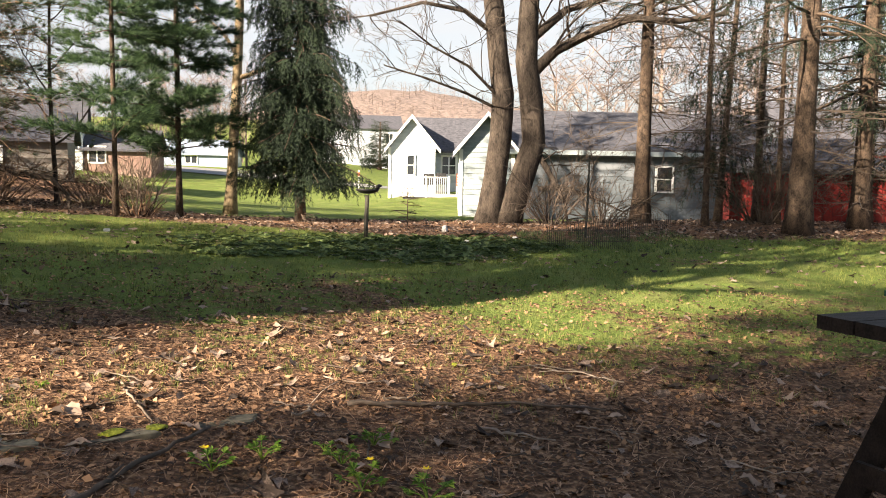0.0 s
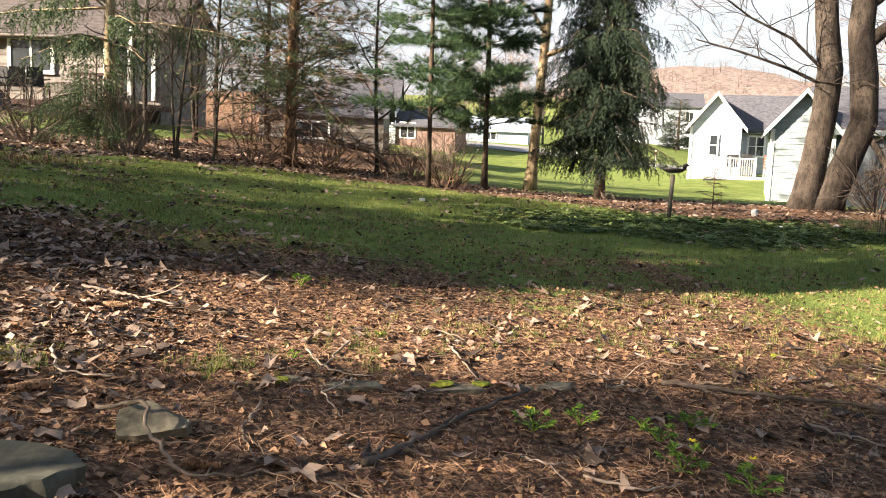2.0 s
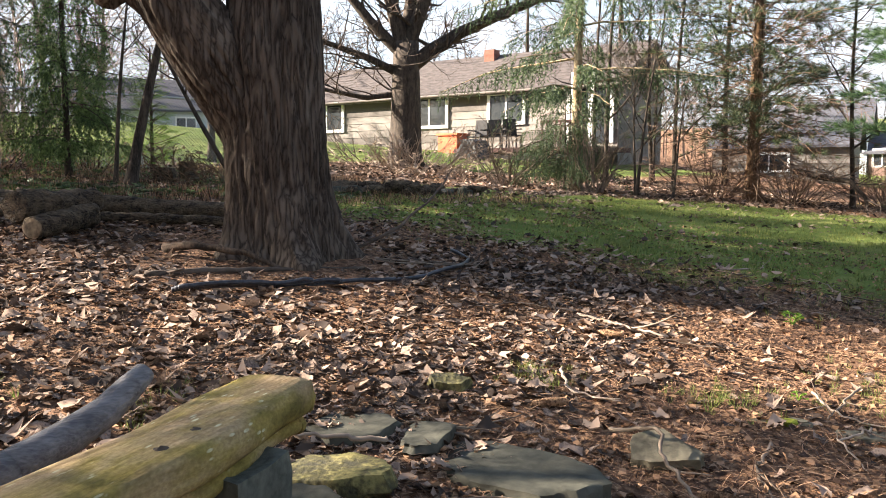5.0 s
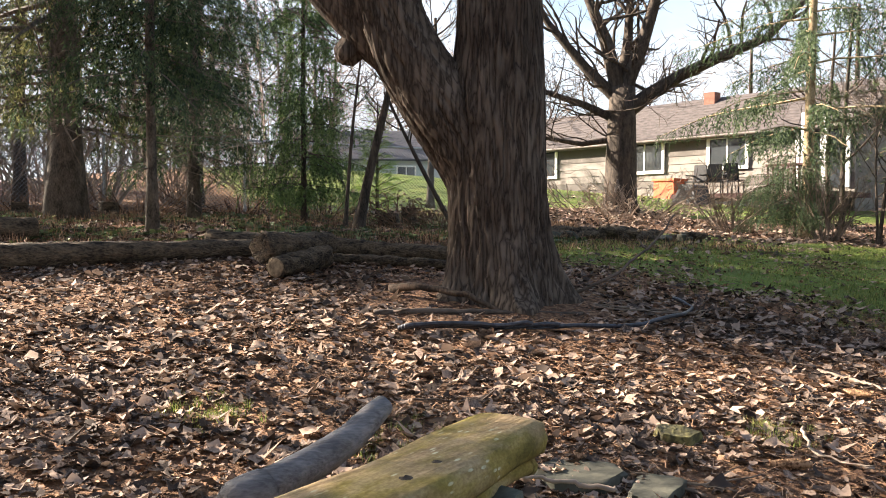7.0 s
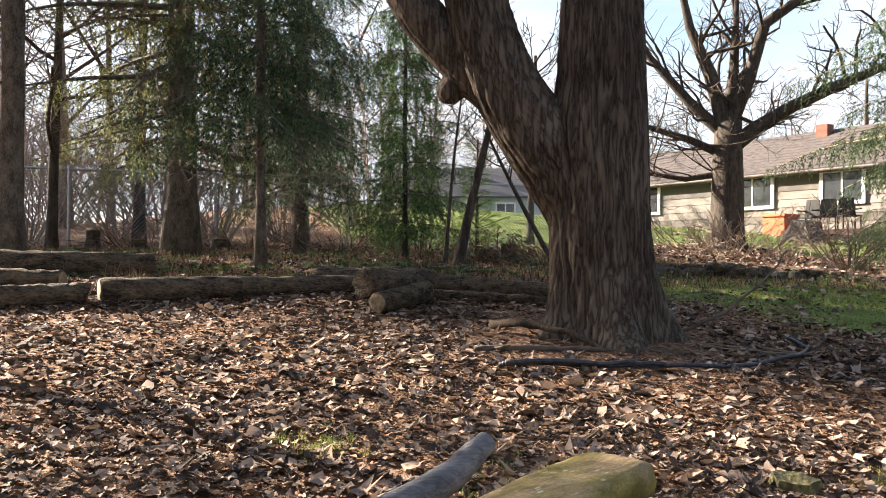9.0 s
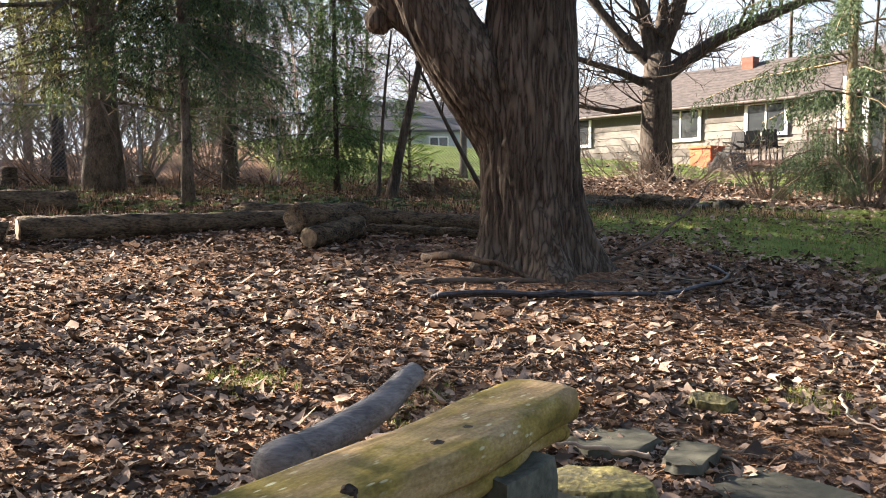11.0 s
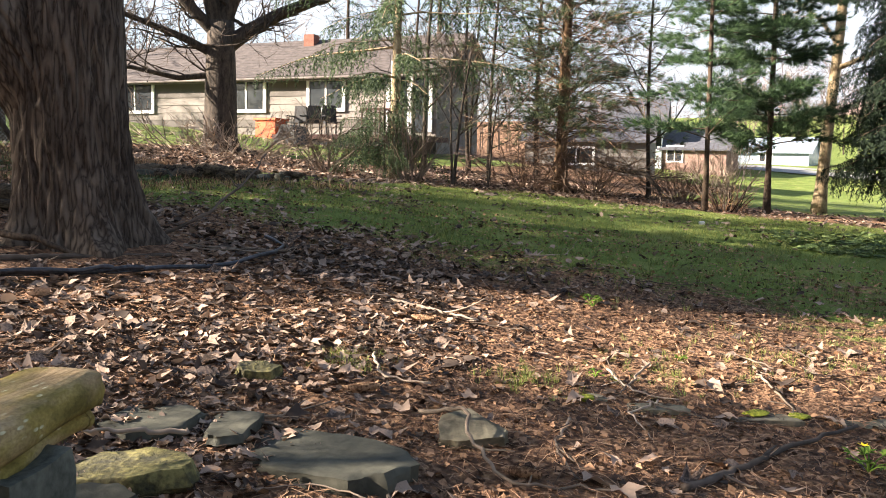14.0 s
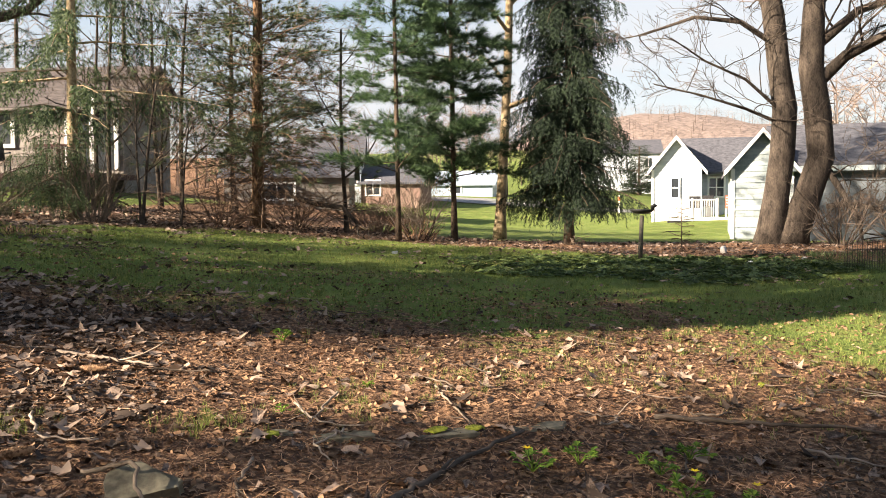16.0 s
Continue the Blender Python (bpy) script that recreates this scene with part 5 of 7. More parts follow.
for _k in range(70):
    _x, _y = _rng.uniform(6, 60), _rng.uniform(38, 75)
    _near_woods[_k % 3].append(basis(g(_x, _y), (0, 0, 1), _rng.uniform(9, 14), _rng.uniform(0, 6)))
for _k in range(40):
    _x, _y = _rng.uniform(-44, -14), _rng.uniform(64, 120)
    _near_woods[_k % 3].append(basis(g(_x, _y), (0, 0, 1), _rng.uniform(7, 12), _rng.uniform(0, 6)))
for _k in range(80):
    _x, _y = _rng.uniform(-64, -25), _rng.uniform(-36, 8)
    _near_woods[_k % 3].append(basis(g(_x, _y), (0, 0, 1), _rng.uniform(6, 12), _rng.uniform(0, 6), 1.2))
for _k in range(15):
    _x, _y = _rng.uniform(-32, -24), _rng.uniform(-13, 2)
    _near_woods[_k % 3].append(basis(g(_x, _y), (0, 0, 1), _rng.uniform(9, 13), _rng.uniform(0, 6), 1.2))
for _k in range(14):
    _x, _y = _rng.uniform(-36, -22), _rng.uniform(29, 46)
    _near_woods[_k % 3].append(basis(g(_x, _y), (0, 0, 1), _rng.uniform(4, 6.5), _rng.uniform(0, 6)))
for _k in range(3):
    tagged(batch("near_woods", WOODS[_k], _near_woods[_k], M_FARWOOD), "leafless grey-brown trees beyond the yards", "woods", kind="stuff")
tagged(batch("far_woods", wood_shape(9, 7, 3, 1, 0.5), _woods, M_FARWOOD), "leafless brown woods on the slopes", "woods", kind="stuff")

# an unseen house added behind the walk, to keep skylight off the foreground
_sky_blocker = simple_house("sky_blocking_house", g(7.0, -5.3, 0.0), 0, 12.0, 5.0, 4.8, 2.2, M_TAN, M_ROOF, "added unseen tan house that blocks skylight", [(-4, 1.0, 1.1, 1.3), (0, 1.0, 1.1, 1.3), (4, 1.0, 1.1, 1.3)])

# ---- fences, logs and things about the yard ----


def chain_fence():
    t = thing("chain_link_fence", (0, 0, 0))
    x0, ya, yb, h = -17.0, -7.0, 8.6, 1.42
    ys = np.arange(ya, yb + 0.1, 2.6)
    for y in ys:
        z = float(lie(x0, y))
        part("post", Geo().tube([(x0, y, z - 0.2), (x0, y, z + h + 0.06)], [0.03, 0.03], 8), M_STEEL, t)
    part("top_rail", Geo().tube([(x0, y, float(lie(x0, y)) + h) for y in np.linspace(ya, yb, 24)], [0.022] * 24, 6), M_STEEL, t)
    ge, step, w = Geo(), 0.075, 0.0032
    n = int((yb - ya) / step)
    for s in (1, -1):
        for i in range(-int(h / step), n):
            a = ya + i * step
            c0, c1 = (a, a + h) if s > 0 else (a + h, a)
            y0, y1 = np.clip([c0, c1], ya, yb)
            z0, z1 = (abs(y0 - c0), h - abs(y1 - c1))
            if z1 - z0 < 0.08:
                continue
            b0, b1 = float(lie(x0, y0)), float(lie(x0, y1))
            ge.tube([(x0, y0, b0 + z0), (x0, y1, b1 + z1)], [w, w], 3, cap=False)
    tagged(part("wire_mesh", ge, M_STEEL, t, "diamond wire netting"), kind="stuff")
    return tagged(t, "galvanised chain-link fence with steel posts", "fence")


chain_fence()


def log(name, pts, r0, r1, label, seed, material=None, end=None, lump=0.20, category="log"):
    """A felled trunk that lies along ground points; the sawn or broken end is a part of its own."""
    rng = random.Random(seed)
    t = thing(name, g(pts[0][0], pts[0][1]))
    o = Vector(t.location)
    n = 26
    path = []
    for i in range(n + 1):
        f = i / n * (len(pts) - 1)
        k = min(int(f), len(pts) - 2)
        x = pts[k][0] + (pts[k + 1][0] - pts[k][0]) * (f - k)
        y = pts[k][1] + (pts[k + 1][1] - pts[k][1]) * (f - k)
        r = r0 + (r1 - r0) * i / n
        up = r * 0.96 + (pts[k][2] if len(pts[k]) > 2 else 0)
        path.append(tuple(Vector((x, y, float(lie(x, y)) + up + rng.uniform(-0.006, 0.006))) - o))
    radii = [(r0 + (r1 - r0) * i / n) * rng.uniform(0.985, 1.015) for i in range(n + 1)]
    part("body", Geo().tube(path, radii, 18, lump=lump, rng=rng), material or M_LOGBARK, t, smooth=True)
    for k, q, m, r in ((0, path[0], path[1], radii[0]), (1, path[-1], path[-2], radii[-1])):
        d = (Vector(q) - Vector(m)).normalized()
        part("cut_end", Geo().tube([Vector(q) - d * 0.01, Vector(q) + d * 0.012, Vector(q) + d * 0.016], [r * 0.90, r * 0.88, r * 0.6], 16, lump=0.08, rng=rng), end or M_CUTWOOD, t)
    return tagged(t, label, category)


log("fallen_log", [(-7.70, -0.70), (-7.92, 0.3), (-8.15, 1.65)], 0.105, 0.085, "long felled trunk with peeling brown bark", 61)
log("fallen_log", [(-8.45, 1.15), (-8.15, 2.3), (-7.55, 3.4)], 0.115, 0.075, "barkless weathered log on the leaf litter", 62, M_LOGBARK)
log("fallen_log", [(-7.75, 1.95), (-7.5, 2.6), (-7.1, 3.3)], 0.05, 0.04, "thin grey log half under leaves", 63)
log("fallen_log", [(-9.9, -3.5), (-9.75, -1.4), (-9.95, -0.3)], 0.15, 0.11, "dark rotting trunk behind the felled one", 64)
log("fallen_log", [(-8.9, -3.2), (-8.55, -1.9), (-8.35, -1.05)], 0.12, 0.10, "weathered log with a pale broken end", 68, M_LOGBARK)
log("log_chunk", [(-7.50, -1.60), (-7.62, -1.05), (-7.66, -0.80)], 0.085, 0.09, "short grey log beside the felled trunk", 69)
log("log_chunk", [(-6.98, 1.44), (-7.22, 1.72), (-7.48, 2.0)], 0.085, 0.10, "short split log with a mossy yellow side", 65, M_LOGBARK, M_CUTWOOD, 0.25)
log("log_chunk", [(-7.14, 1.36, 0.10), (-7.34, 1.66, 0.09), (-7.66, 2.1, 0.04)], 0.125, 0.10, "short dark log with a mossy cut end", 66, M_LOGBARK, M_LOGBARK, 0.28)
for _i, (_x, _y, _a, _l, _r) in enumerate(((-10.15, 5.95, 70, 0.9, 0.075), (-9.95, 6.5, 110, 0.8, 0.06), (-10.1, 7.0, 60, 0.9, 0.085), (-9.95, 7.5, 95, 0.7, 0.06), (-10.2, 7.9, 120, 0.9, 0.075), (-10.05, 8.5, 80, 0.6, 0.055), (-10.35, 7.3, 85, 1.1, 0.07), (-10.3, 6.2, 100, 0.9, 0.08))):
    _c, _s = math.cos(radians(_a)), math.sin(radians(_a))
    log("rotten_log", [(_x - 0.5 * _l * _c, _y - 0.5 * _l * _s), (_x, _y, 0.03 * (_i % 3)), (_x + 0.5 * _l * _c, _y + 0.5 * _l * _s)], _r, 0.8 * _r, "dark crumbling log at the lawn's edge", 700 + _i, M_LOGBARK, M_LOGBARK, 0.55)


def stump(x, y, r, h, seed, label):
    rng = random.Random(seed)
    t = thing("tree_stump", g(x, y))
    n = 14
    path = [(0, 0, -0.1), (0, 0, 0.05), (0, 0, 0.4 * h), (0, 0, h)]
    part("body", Geo().tube(path, [1.5 * r, 1.25 * r, r, 0.95 * r], n, lump=0.25, rng=rng), M_LOGBARK, t)
    part("cut_face", Geo().tube([(0, 0, h - 0.004), (0, 0, h + 0.012)], [0.9 * r, 0.86 * r], n, lump=0.15, rng=rng), M_CUTWOOD, t)
    return tagged(t, label, "stump", "stumps along the fence")


stump(-15.0, -1.25, 0.12, 0.34, 1, "sawn tree stump near the fence")
stump(-15.0, -0.55, 0.13, 0.20, 2, "low broken tree stump near the fence")
stump(-15.2, 0.75, 0.15, 0.22, 3, "mossy tree stump near the fence")
stump(-12.1, 4.5, 0.16, 0.22, 4, "dark crumbling stump beyond the logs")
stump(-12.5, 5.0, 0.13, 0.30, 5, "dark crumbling stump beyond the logs")


def rock(name, x, y, sx, sy, sz, turn, seed, material, label, up=0.0, flat=0.5, category="stone", tilt=(0, 0)):
    """A lump of stone with broken faces and a worn, uneven edge."""
    rng = random.Random(seed)
    bm = bmesh.new()
    bmesh.ops.create_icosphere(bm, subdivisions=4, radius=1.0)
    cuts = [(Vector((rng.gauss(0, 1), rng.gauss(0, 1), rng.gauss(0, 0.5))).normalized(), rng.uniform(0.55, 0.82)) for _ in range(12)]
    cuts += [(Vector((rng.uniform(-.12, .12), rng.uniform(-.12, .12), 1)).normalized(), flat)]
    for v in bm.verts:
        p = v.co.copy()
        for nrm, d in cuts:
            e = p.dot(nrm) - d
            if e > 0:
                p -= nrm * e
        p += p.normalized() * 0.045 * noise.noise(p * 2.3 + Vector((seed, 0, 0))) + Vector((0, 0, 0.02 * noise.noise(p * 6 + Vector((0, seed, 0)))))
        v.co = Vector((p.x * sx, p.y * sy, p.z * sz))
    me = bpy.data.meshes.new(name)
    bm.to_mesh(me)
    bm.free()
    me.shade_smooth()
    ob = part(name, me, material)
    ob.matrix_world = pose(*g(x, y, up), tilt[0], tilt[1], turn)
    return tagged(ob, label, category)


def slab(name, x, y, sx, sy, thick, turn, seed, material, label, up=0.0, tilt=(0, 0), corners=9, category="stone", rough=1.0):
    """A flat or blocky stone: an uneven outline, split sides, worn edges and a slightly hollowed top."""
    rng = random.Random(seed)
    out = []
    for k in range(corners):
        a = 2 * math.pi * (k + rng.uniform(-0.3, 0.3) * rough) / corners
        q = 1 - 0.28 * rough * rng.random()
        out.append((sx * q * math.copysign(abs(math.cos(a)) ** 0.75, math.cos(a)), sy * q * math.copysign(abs(math.sin(a)) ** 0.75, math.sin(a))))
    fine = []
    for k in range(corners):
        a, b = out[k], out[(k + 1) % corners]
        for j in range(6):
            u = j / 6
            w = 1 + 0.08 * noise.noise(Vector((k + u, seed, 0.3)) * 2.2) + 0.03 * noise.noise(Vector((k + u, seed, 0.7)) * 6)
            fine.append(((a[0] + (b[0] - a[0]) * u) * w, (a[1] + (b[1] - a[1]) * u) * w))
    ge, n = Geo(), len(fine)
    rings = [(0.97, -0.75), (1.03, -0.2), (1.0, 0.55), (0.985, 0.86), (0.95, 1.0), (0.8, 1.0), (0.55, 0.98), (0.28, 0.97)]
    for s, z in rings:
        for px, py in fine:
            h = 0.20 * noise.noise(Vector((px * s * 9, py * s * 9, seed))) + 0.08 * noise.noise(Vector((px * s * 25, py * s * 25, seed)))
            e = 1 + 0.09 * noise.noise(Vector((px * 8, py * 8, z * 3 + seed)))
            ge.v.append((px * s * e, py * s * e, thick * z + (h * min(thick, 0.05) if z > 0.5 else 0)))
    for i in range(len(rings) - 1):
        for j in range(n):
            o, q = i * n, (j + 1) % n
            ge.f.append((o + j, o + q, o + n + q, o + n + j))
    ge.f.append(tuple((len(rings) - 1) * n + j for j in range(n)))
    me = ge.mesh(name, True)
    me.set_sharp_from_angle(angle=radians(38))
    ob = part(name, me, material)
    ob.matrix_world = pose(*g(x, y, up), tilt[0], tilt[1], turn)
    return tagged(ob, label, category)


slab("flat_stone", -2.27, 1.76, 0.37, 0.25, 0.045, 28, 71, M_STONE, "large flat dark slate in the soil", -0.014)
slab("wedge_stone", -2.07, 2.30, 0.18, 0.12, 0.055, 40, 72, M_STONE_TAN, "tilted wedge of tan fieldstone", 0.0, (26, -12), 6, rough=1.5)
slab("flat_stone", -2.84, 1.47, 0.17, 0.20, 0.026, 15, 73, M_STONE, "flat dark paving stone in the soil", 0.014)
slab("flat_stone", -2.64, 1.66, 0.10, 0.19, 0.024, 40, 74, M_STONE, "flat dark paving stone in the soil", 0.014)
slab("mossy_stone", -2.55, 1.20, 0.24, 0.14, 0.042, 40, 75, M_STONE_MOSS, "yellow-mossed stone slab beside the log bench", 0.015, (4, -3), 9, rough=1.3)
slab("edge_stone", -2.40, 1.00, 0.12, 0.10, 0.06, 20, 76, M_STONE, "squat grey stone block", 0.015, (3, 5), 8, rough=1.3)
slab("mossy_stone", -3.04, 2.10, 0.12, 0.08, 0.045, 50, 77, M_STONE_MOSS, "small mossy stone in the leaves", 0.0, (10, 6), 8, rough=1.4)
for _i, (_x, _y, _a, _l) in enumerate(((-2.08, 2.98, 42, 0.24), (-1.72, 3.20, 30, 0.16), (-1.36, 3.46, 38, 0.20), (-0.98, 3.78, 40, 0.22))):
    slab("edging_stone", _x, _y, _l, 0.075, 0.022, _a, 80 + _i, M_STONE_TAN, "long flat edging stone set flush in the soil", -0.013, (0, 0), 11, rough=1.4)
for _i, (_x, _y, _r) in enumerate(((-2.00, 3.00, 0.075), (-1.39, 3.46, 0.06), (-1.24, 3.57, 0.065), (0.10, 5.2, 0.03))):
    rock("moss_cushion", _x, _y, _r * 1.2, _r * 0.8, 0.014, 40, 90 + _i, M_MOSS, "cushion of bright yellow-green moss", 0.012, 0.9, "moss")
for _i in range(15):
    _f = _i / 14
    rock("edge_rock", -10.25 + 0.35 * math.sin(7 * _i), 5.8 + 3.1 * _f, 0.12 + 0.07 * ((_i * 5) % 3), 0.10, 0.09 + 0.03 * (_i % 3), 30 * _i, 110 + _i, M_STONE, "dark rough rock along the lawn's edge", 0.02, 0.7)
rock("stone_ball", 0.05, 13.5, 0.075, 0.075, 0.075, 0, 130, M_ORB, "pale grey stone ball in the groundcover", 0.05, 1.5, "ball")
for _i, (_x, _y) in enumerate(((0.35, 11.9), (-4.4, 10.9), (1.1, 12.6), (-2.4, 9.6))):
    rock("small_stone", _x, _y, 0.06, 0.05, 0.04, 40 * _i, 140 + _i, M_ORB, "small pale stone in the grass", 0.01, 0.8)


def stick(pts, r, label, seed, material=None, name="stick", lift=0.6, forks=2):
    """A fallen branch that follows the ground."""
    rng = random.Random(seed)
    t = thing(name, g(pts[0][0], pts[0][1]))
    o = Vector(t.location)
    n = max(10, 5 * len(pts))
    path = []
    for i in range(n + 1):
        f = i / n * (len(pts) - 1)
        k = min(int(f), len(pts) - 2)
        u = f - k
        q = [pts[k][j] + (pts[k + 1][j] - pts[k][j]) * u for j in (0, 1)]
        up = (pts[k][2] if len(pts[k]) > 2 else 0) * (1 - u) + (pts[k + 1][2] if len(pts[k + 1]) > 2 else 0) * u
        path.append(tuple(Vector((q[0] + rng.gauss(0, 0.006), q[1] + rng.gauss(0, 0.006), float(lie(*q)) + r * lift + 0.012 + up + rng.uniform(-.004, .008))) - o))
    ge = Geo().tube(path, [r * (1.05 - 0.6 * i / n) for i in range(n + 1)], 7, lump=0.2, rng=rng)
    for k in range(forks):
        i = rng.randint(2, n - 2)
        d = Vector(path[i + 1]) - Vector(path[i])
        d = d.normalized() + Vector((rng.gauss(0, 0.7), rng.gauss(0, 0.7), 0.05))
        q, _e = limb_path(path[i], d, rng.uniform(0.08, 0.3), rng, 0.25, -0.03, 4)
        ge.tube(q, [r * 0.5, r * 0.45, r * 0.4, r * 0.3, r * 0.2], 5)
    part("wood", ge, material or M_TWIG_DARK, t, smooth=True)
    return tagged(t, label, "stick")


stick([(-1.32, 2.45), (-1.24, 2.75), (-1.17, 3.14), (-1.02, 3.62)], 0.016, "long dark fallen stick on the soil", 1)
stick([(-0.48, 4.20), (-0.05, 4.31), (0.38, 4.44), (0.92, 4.47)], 0.013, "long dark fallen stick on the soil", 2)
stick([(-2.30, 2.27, 0.02), (-2.07, 2.26, 0.10), (-1.97, 2.16, 0.04), (-1.74, 2.05), (-1.59, 2.2), (-1.41, 2.3), (-1.15, 2.22)], 0.008, "crooked grey twig across the stones", 3, M_TWIG)
stick([(-3.57, 3.56), (-3.27, 3.61), (-3.0, 3.66)], 0.012, "pale barkless stick on the leaves", 4, M_TWIG_PALE)
stick([(0.21, 4.0), (0.56, 3.93)], 0.008, "pale thin twig on the soil", 5, M_TWIG_PALE)
stick([(-5.45, 1.70), (-5.42, 2.1), (-5.25, 2.6), (-5.1, 3.1)], 0.024, "dark fallen branch at the maple's foot", 6)
stick([(-1.62, 4.16), (-1.50, 3.96), (-1.32, 3.72), (-1.26, 3.58)], 0.007, "curved brown twig in the sunlight", 7, M_TWIG)
stick([(-2.95, 2.72), (-2.7, 2.5), (-2.5, 2.60)], 0.007, "pale thin twig on the soil", 8, M_TWIG_PALE)
stick([(-1.9, 2.75), (-1.80, 2.45), (-1.6, 2.25)], 0.008, "thin twig curving over the soil", 9, M_TWIG)
stick([(-2.0, 3.75), (-1.95, 3.45), (-1.9, 3.2)], 0.007, "thin twig on the needles", 10, M_TWIG)
stick([(-5.75, 3.45, 0.0), (-5.6, 3.75, 0.18), (-5.7, 4.2, 0.40), (-5.8, 4.5, 0.62)], 0.014, "bare twig standing out beside the maple", 11, M_TWIG_DARK, forks=5)
stick([(-5.6, 3.2), (-5.2, 3.5), (-4.9, 4.1)], 0.010, "thin fallen twig beside the maple", 12, M_TWIG, forks=5)
stick([(-5.5, 3.3), (-5.0, 3.9), (-5.1, 4.6)], 0.008, "thin fallen twig beside the maple", 13, M_TWIG, forks=4)
stick([(-6.05, 2.05, 0.03), (-5.75, 2.15, 0.10), (-5.45, 2.38, 0.09), (-5.30, 2.55, 0.0)], 0.032, "grey barkless root at the maple's foot", 14, M_BARK_PINE, "root", forks=0)
stick([(-2.45, 1.34, 0.13), (-2.55, 1.16, 0.14), (-2.62, 1.06, 0.15)], 0.009, "pale broken twig on the mossy stone", 15, M_TWIG_PALE, forks=0)
for _i in range(64):
    _q = random.Random(300 + _i)
    _x, _y, _a, _l = _q.uniform(-4.2, 1.8), _q.uniform(1.2, 6.0), _q.uniform(0, 6.28), _q.uniform(0.10, 0.42)
    stick([(_x, _y), (_x + _l * math.cos(_a), _y + _l * math.sin(_a)), (_x + 1.7 * _l * math.cos(_a + 0.4), _y + 1.7 * _l * math.sin(_a + 0.4))], _q.uniform(0.003, 0.007), "thin fallen twig on the litter", 320 + _i, _q.choice((M_TWIG, M_TWIG_PALE, M_TWIG_DARK)), forks=1)


def hose():
    """A black pipe that lies in three turns among the leaves."""
    t = thing("black_hose", g(-5.08, 1.76))
    o = Vector(t.location)
    for k in range(3):
        pts = [(-5.06 + 0.05 * k, 1.70), (-4.96 + 0.035 * k, 2.18), (-4.85, 2.60 - 0.1 * k)] + ([(-4.78, 2.99), (-4.80, 3.4), (-4.92, 3.81), (-5.15, 4.12), (-5.45, 4.2)] if k == 0 else [(-4.80, 2.9 - 0.2 * k)])
        n = 8 * len(pts)
        path = []
        for i in range(n + 1):
            f = i / n * (len(pts) - 1)
            j = min(int(f), len(pts) - 2)
            x = pts[j][0] + (pts[j + 1][0] - pts[j][0]) * (f - j)
            y = pts[j][1] + (pts[j + 1][1] - pts[j][1]) * (f - j)
            path.append(tuple(Vector((x, y, float(lie(x, y)) + 0.022 + 0.018 * k + 0.010 * math.sin(3 * f))) - o))
        part("pipe", Geo().tube(path, [0.014] * (n + 1), 10), M_HOSE, t, smooth=True)
    return tagged(t, "coil of black plastic pipe in the leaves", "hose")


hose()


def log_bench():
    """A thick, algae-stained half log that rests on a block of stone."""
    t = thing("log_bench", g(-2.02, 0.55), -59.7)
    o = Vector(t.location)
    back = Matrix.Rotation(radians(59.7), 3, "Z")
    line = [(-2.30, 0.935, 0.470), (-2.27, 0.89, 0.475), (-2.19, 0.79, 0.478), (-2.06, 0.62, 0.478), (-1.94, 0.44, 0.476), (-1.84, 0.26, 0.474), (-1.74, 0.06, 0.470), (-1.60, -0.22, 0.465), (-1.44, -0.54, 0.46)]
    pts = [Vector(p) + Vector((-0.028, -0.042, 0.0)) for p in line]
    rows, sides = 90, 48
    ge = Geo()
    for k in range(rows + 1):
        f = k / rows * (len(pts) - 1)
        i = min(int(f), len(pts) - 2)
        c = pts[i].lerp(pts[i + 1], f - i)
        d = (pts[i + 1] - pts[i]).normalized()
        s = d.cross(Vector((0, 0, 1))).normalized()
        u = s.cross(d)
        grow_in = min(1.0, 0.55 + 0.45 * math.sqrt(min(1, k / 6)))
        for j in range(sides):
            a = 2 * math.pi * j / sides
            ca, sa = math.cos(a), math.sin(a)
            w, h = 0.110 * grow_in, 0.080 * grow_in
            q = Vector((ca * 1.4, sa * 1.4, k * 0.06))
            lump = 1 + 0.10 * noise.noise(q) + 0.035 * noise.noise(q * Vector((5, 5, 1.2)))
            groove = 0.034 * math.exp(-((a - 3.62) / 0.15) ** 2)
            e = Vector((0, 0, 0)) + s * (ca * abs(ca) ** -0.25 * w * lump if abs(ca) > 1e-3 else 0) + u * (min(sa, 0.50 + 0.16 * (sa - 0.5)) * 1.25 * h * lump)
            if e.length > 1e-6:
                e -= e.normalized() * groove
            ge.v.append(tuple(back @ (c + e - o)))
    for k in range(rows):
        for j in range(sides):
            a, b = k * sides, (j + 1) % sides
            ge.f.append((a + j, a + b, a + sides + b, a + sides + j))
    ge.f.append(tuple(range(sides)))
    ge.f.append(tuple(rows * sides + j for j in reversed(range(sides))))
    part("seat", ge, M_MOSSWOOD, t, "yellow-green stained weathered log seat", smooth=True)
    for k, (x, y) in enumerate(((-1.985, 0.50), (-1.92, 0.40), (-1.75, 0.16))):
        part("knot", Geo().tube([back @ (Vector((x, y, 0.50)) - o), back @ (Vector((x, y, 0.530)) - o), back @ (Vector((x + 0.004, y, 0.534)) - o)], [0.030 - 0.005 * k, 0.024 - 0.005 * k, 0.008], 10, lump=0.5, rng=random.Random(k)), M_BARK, t, "dark knot hole")
    return tagged(t, "rustic bench of an algae-stained log", "bench")


log_bench()
slab("stone_block", -2.07, 0.62, 0.17, 0.15, 0.36, -28, 151, M_CONCRETE, "grey-green stone block under the log bench", 0.03, (0, 0), 4, "block", 0.35)
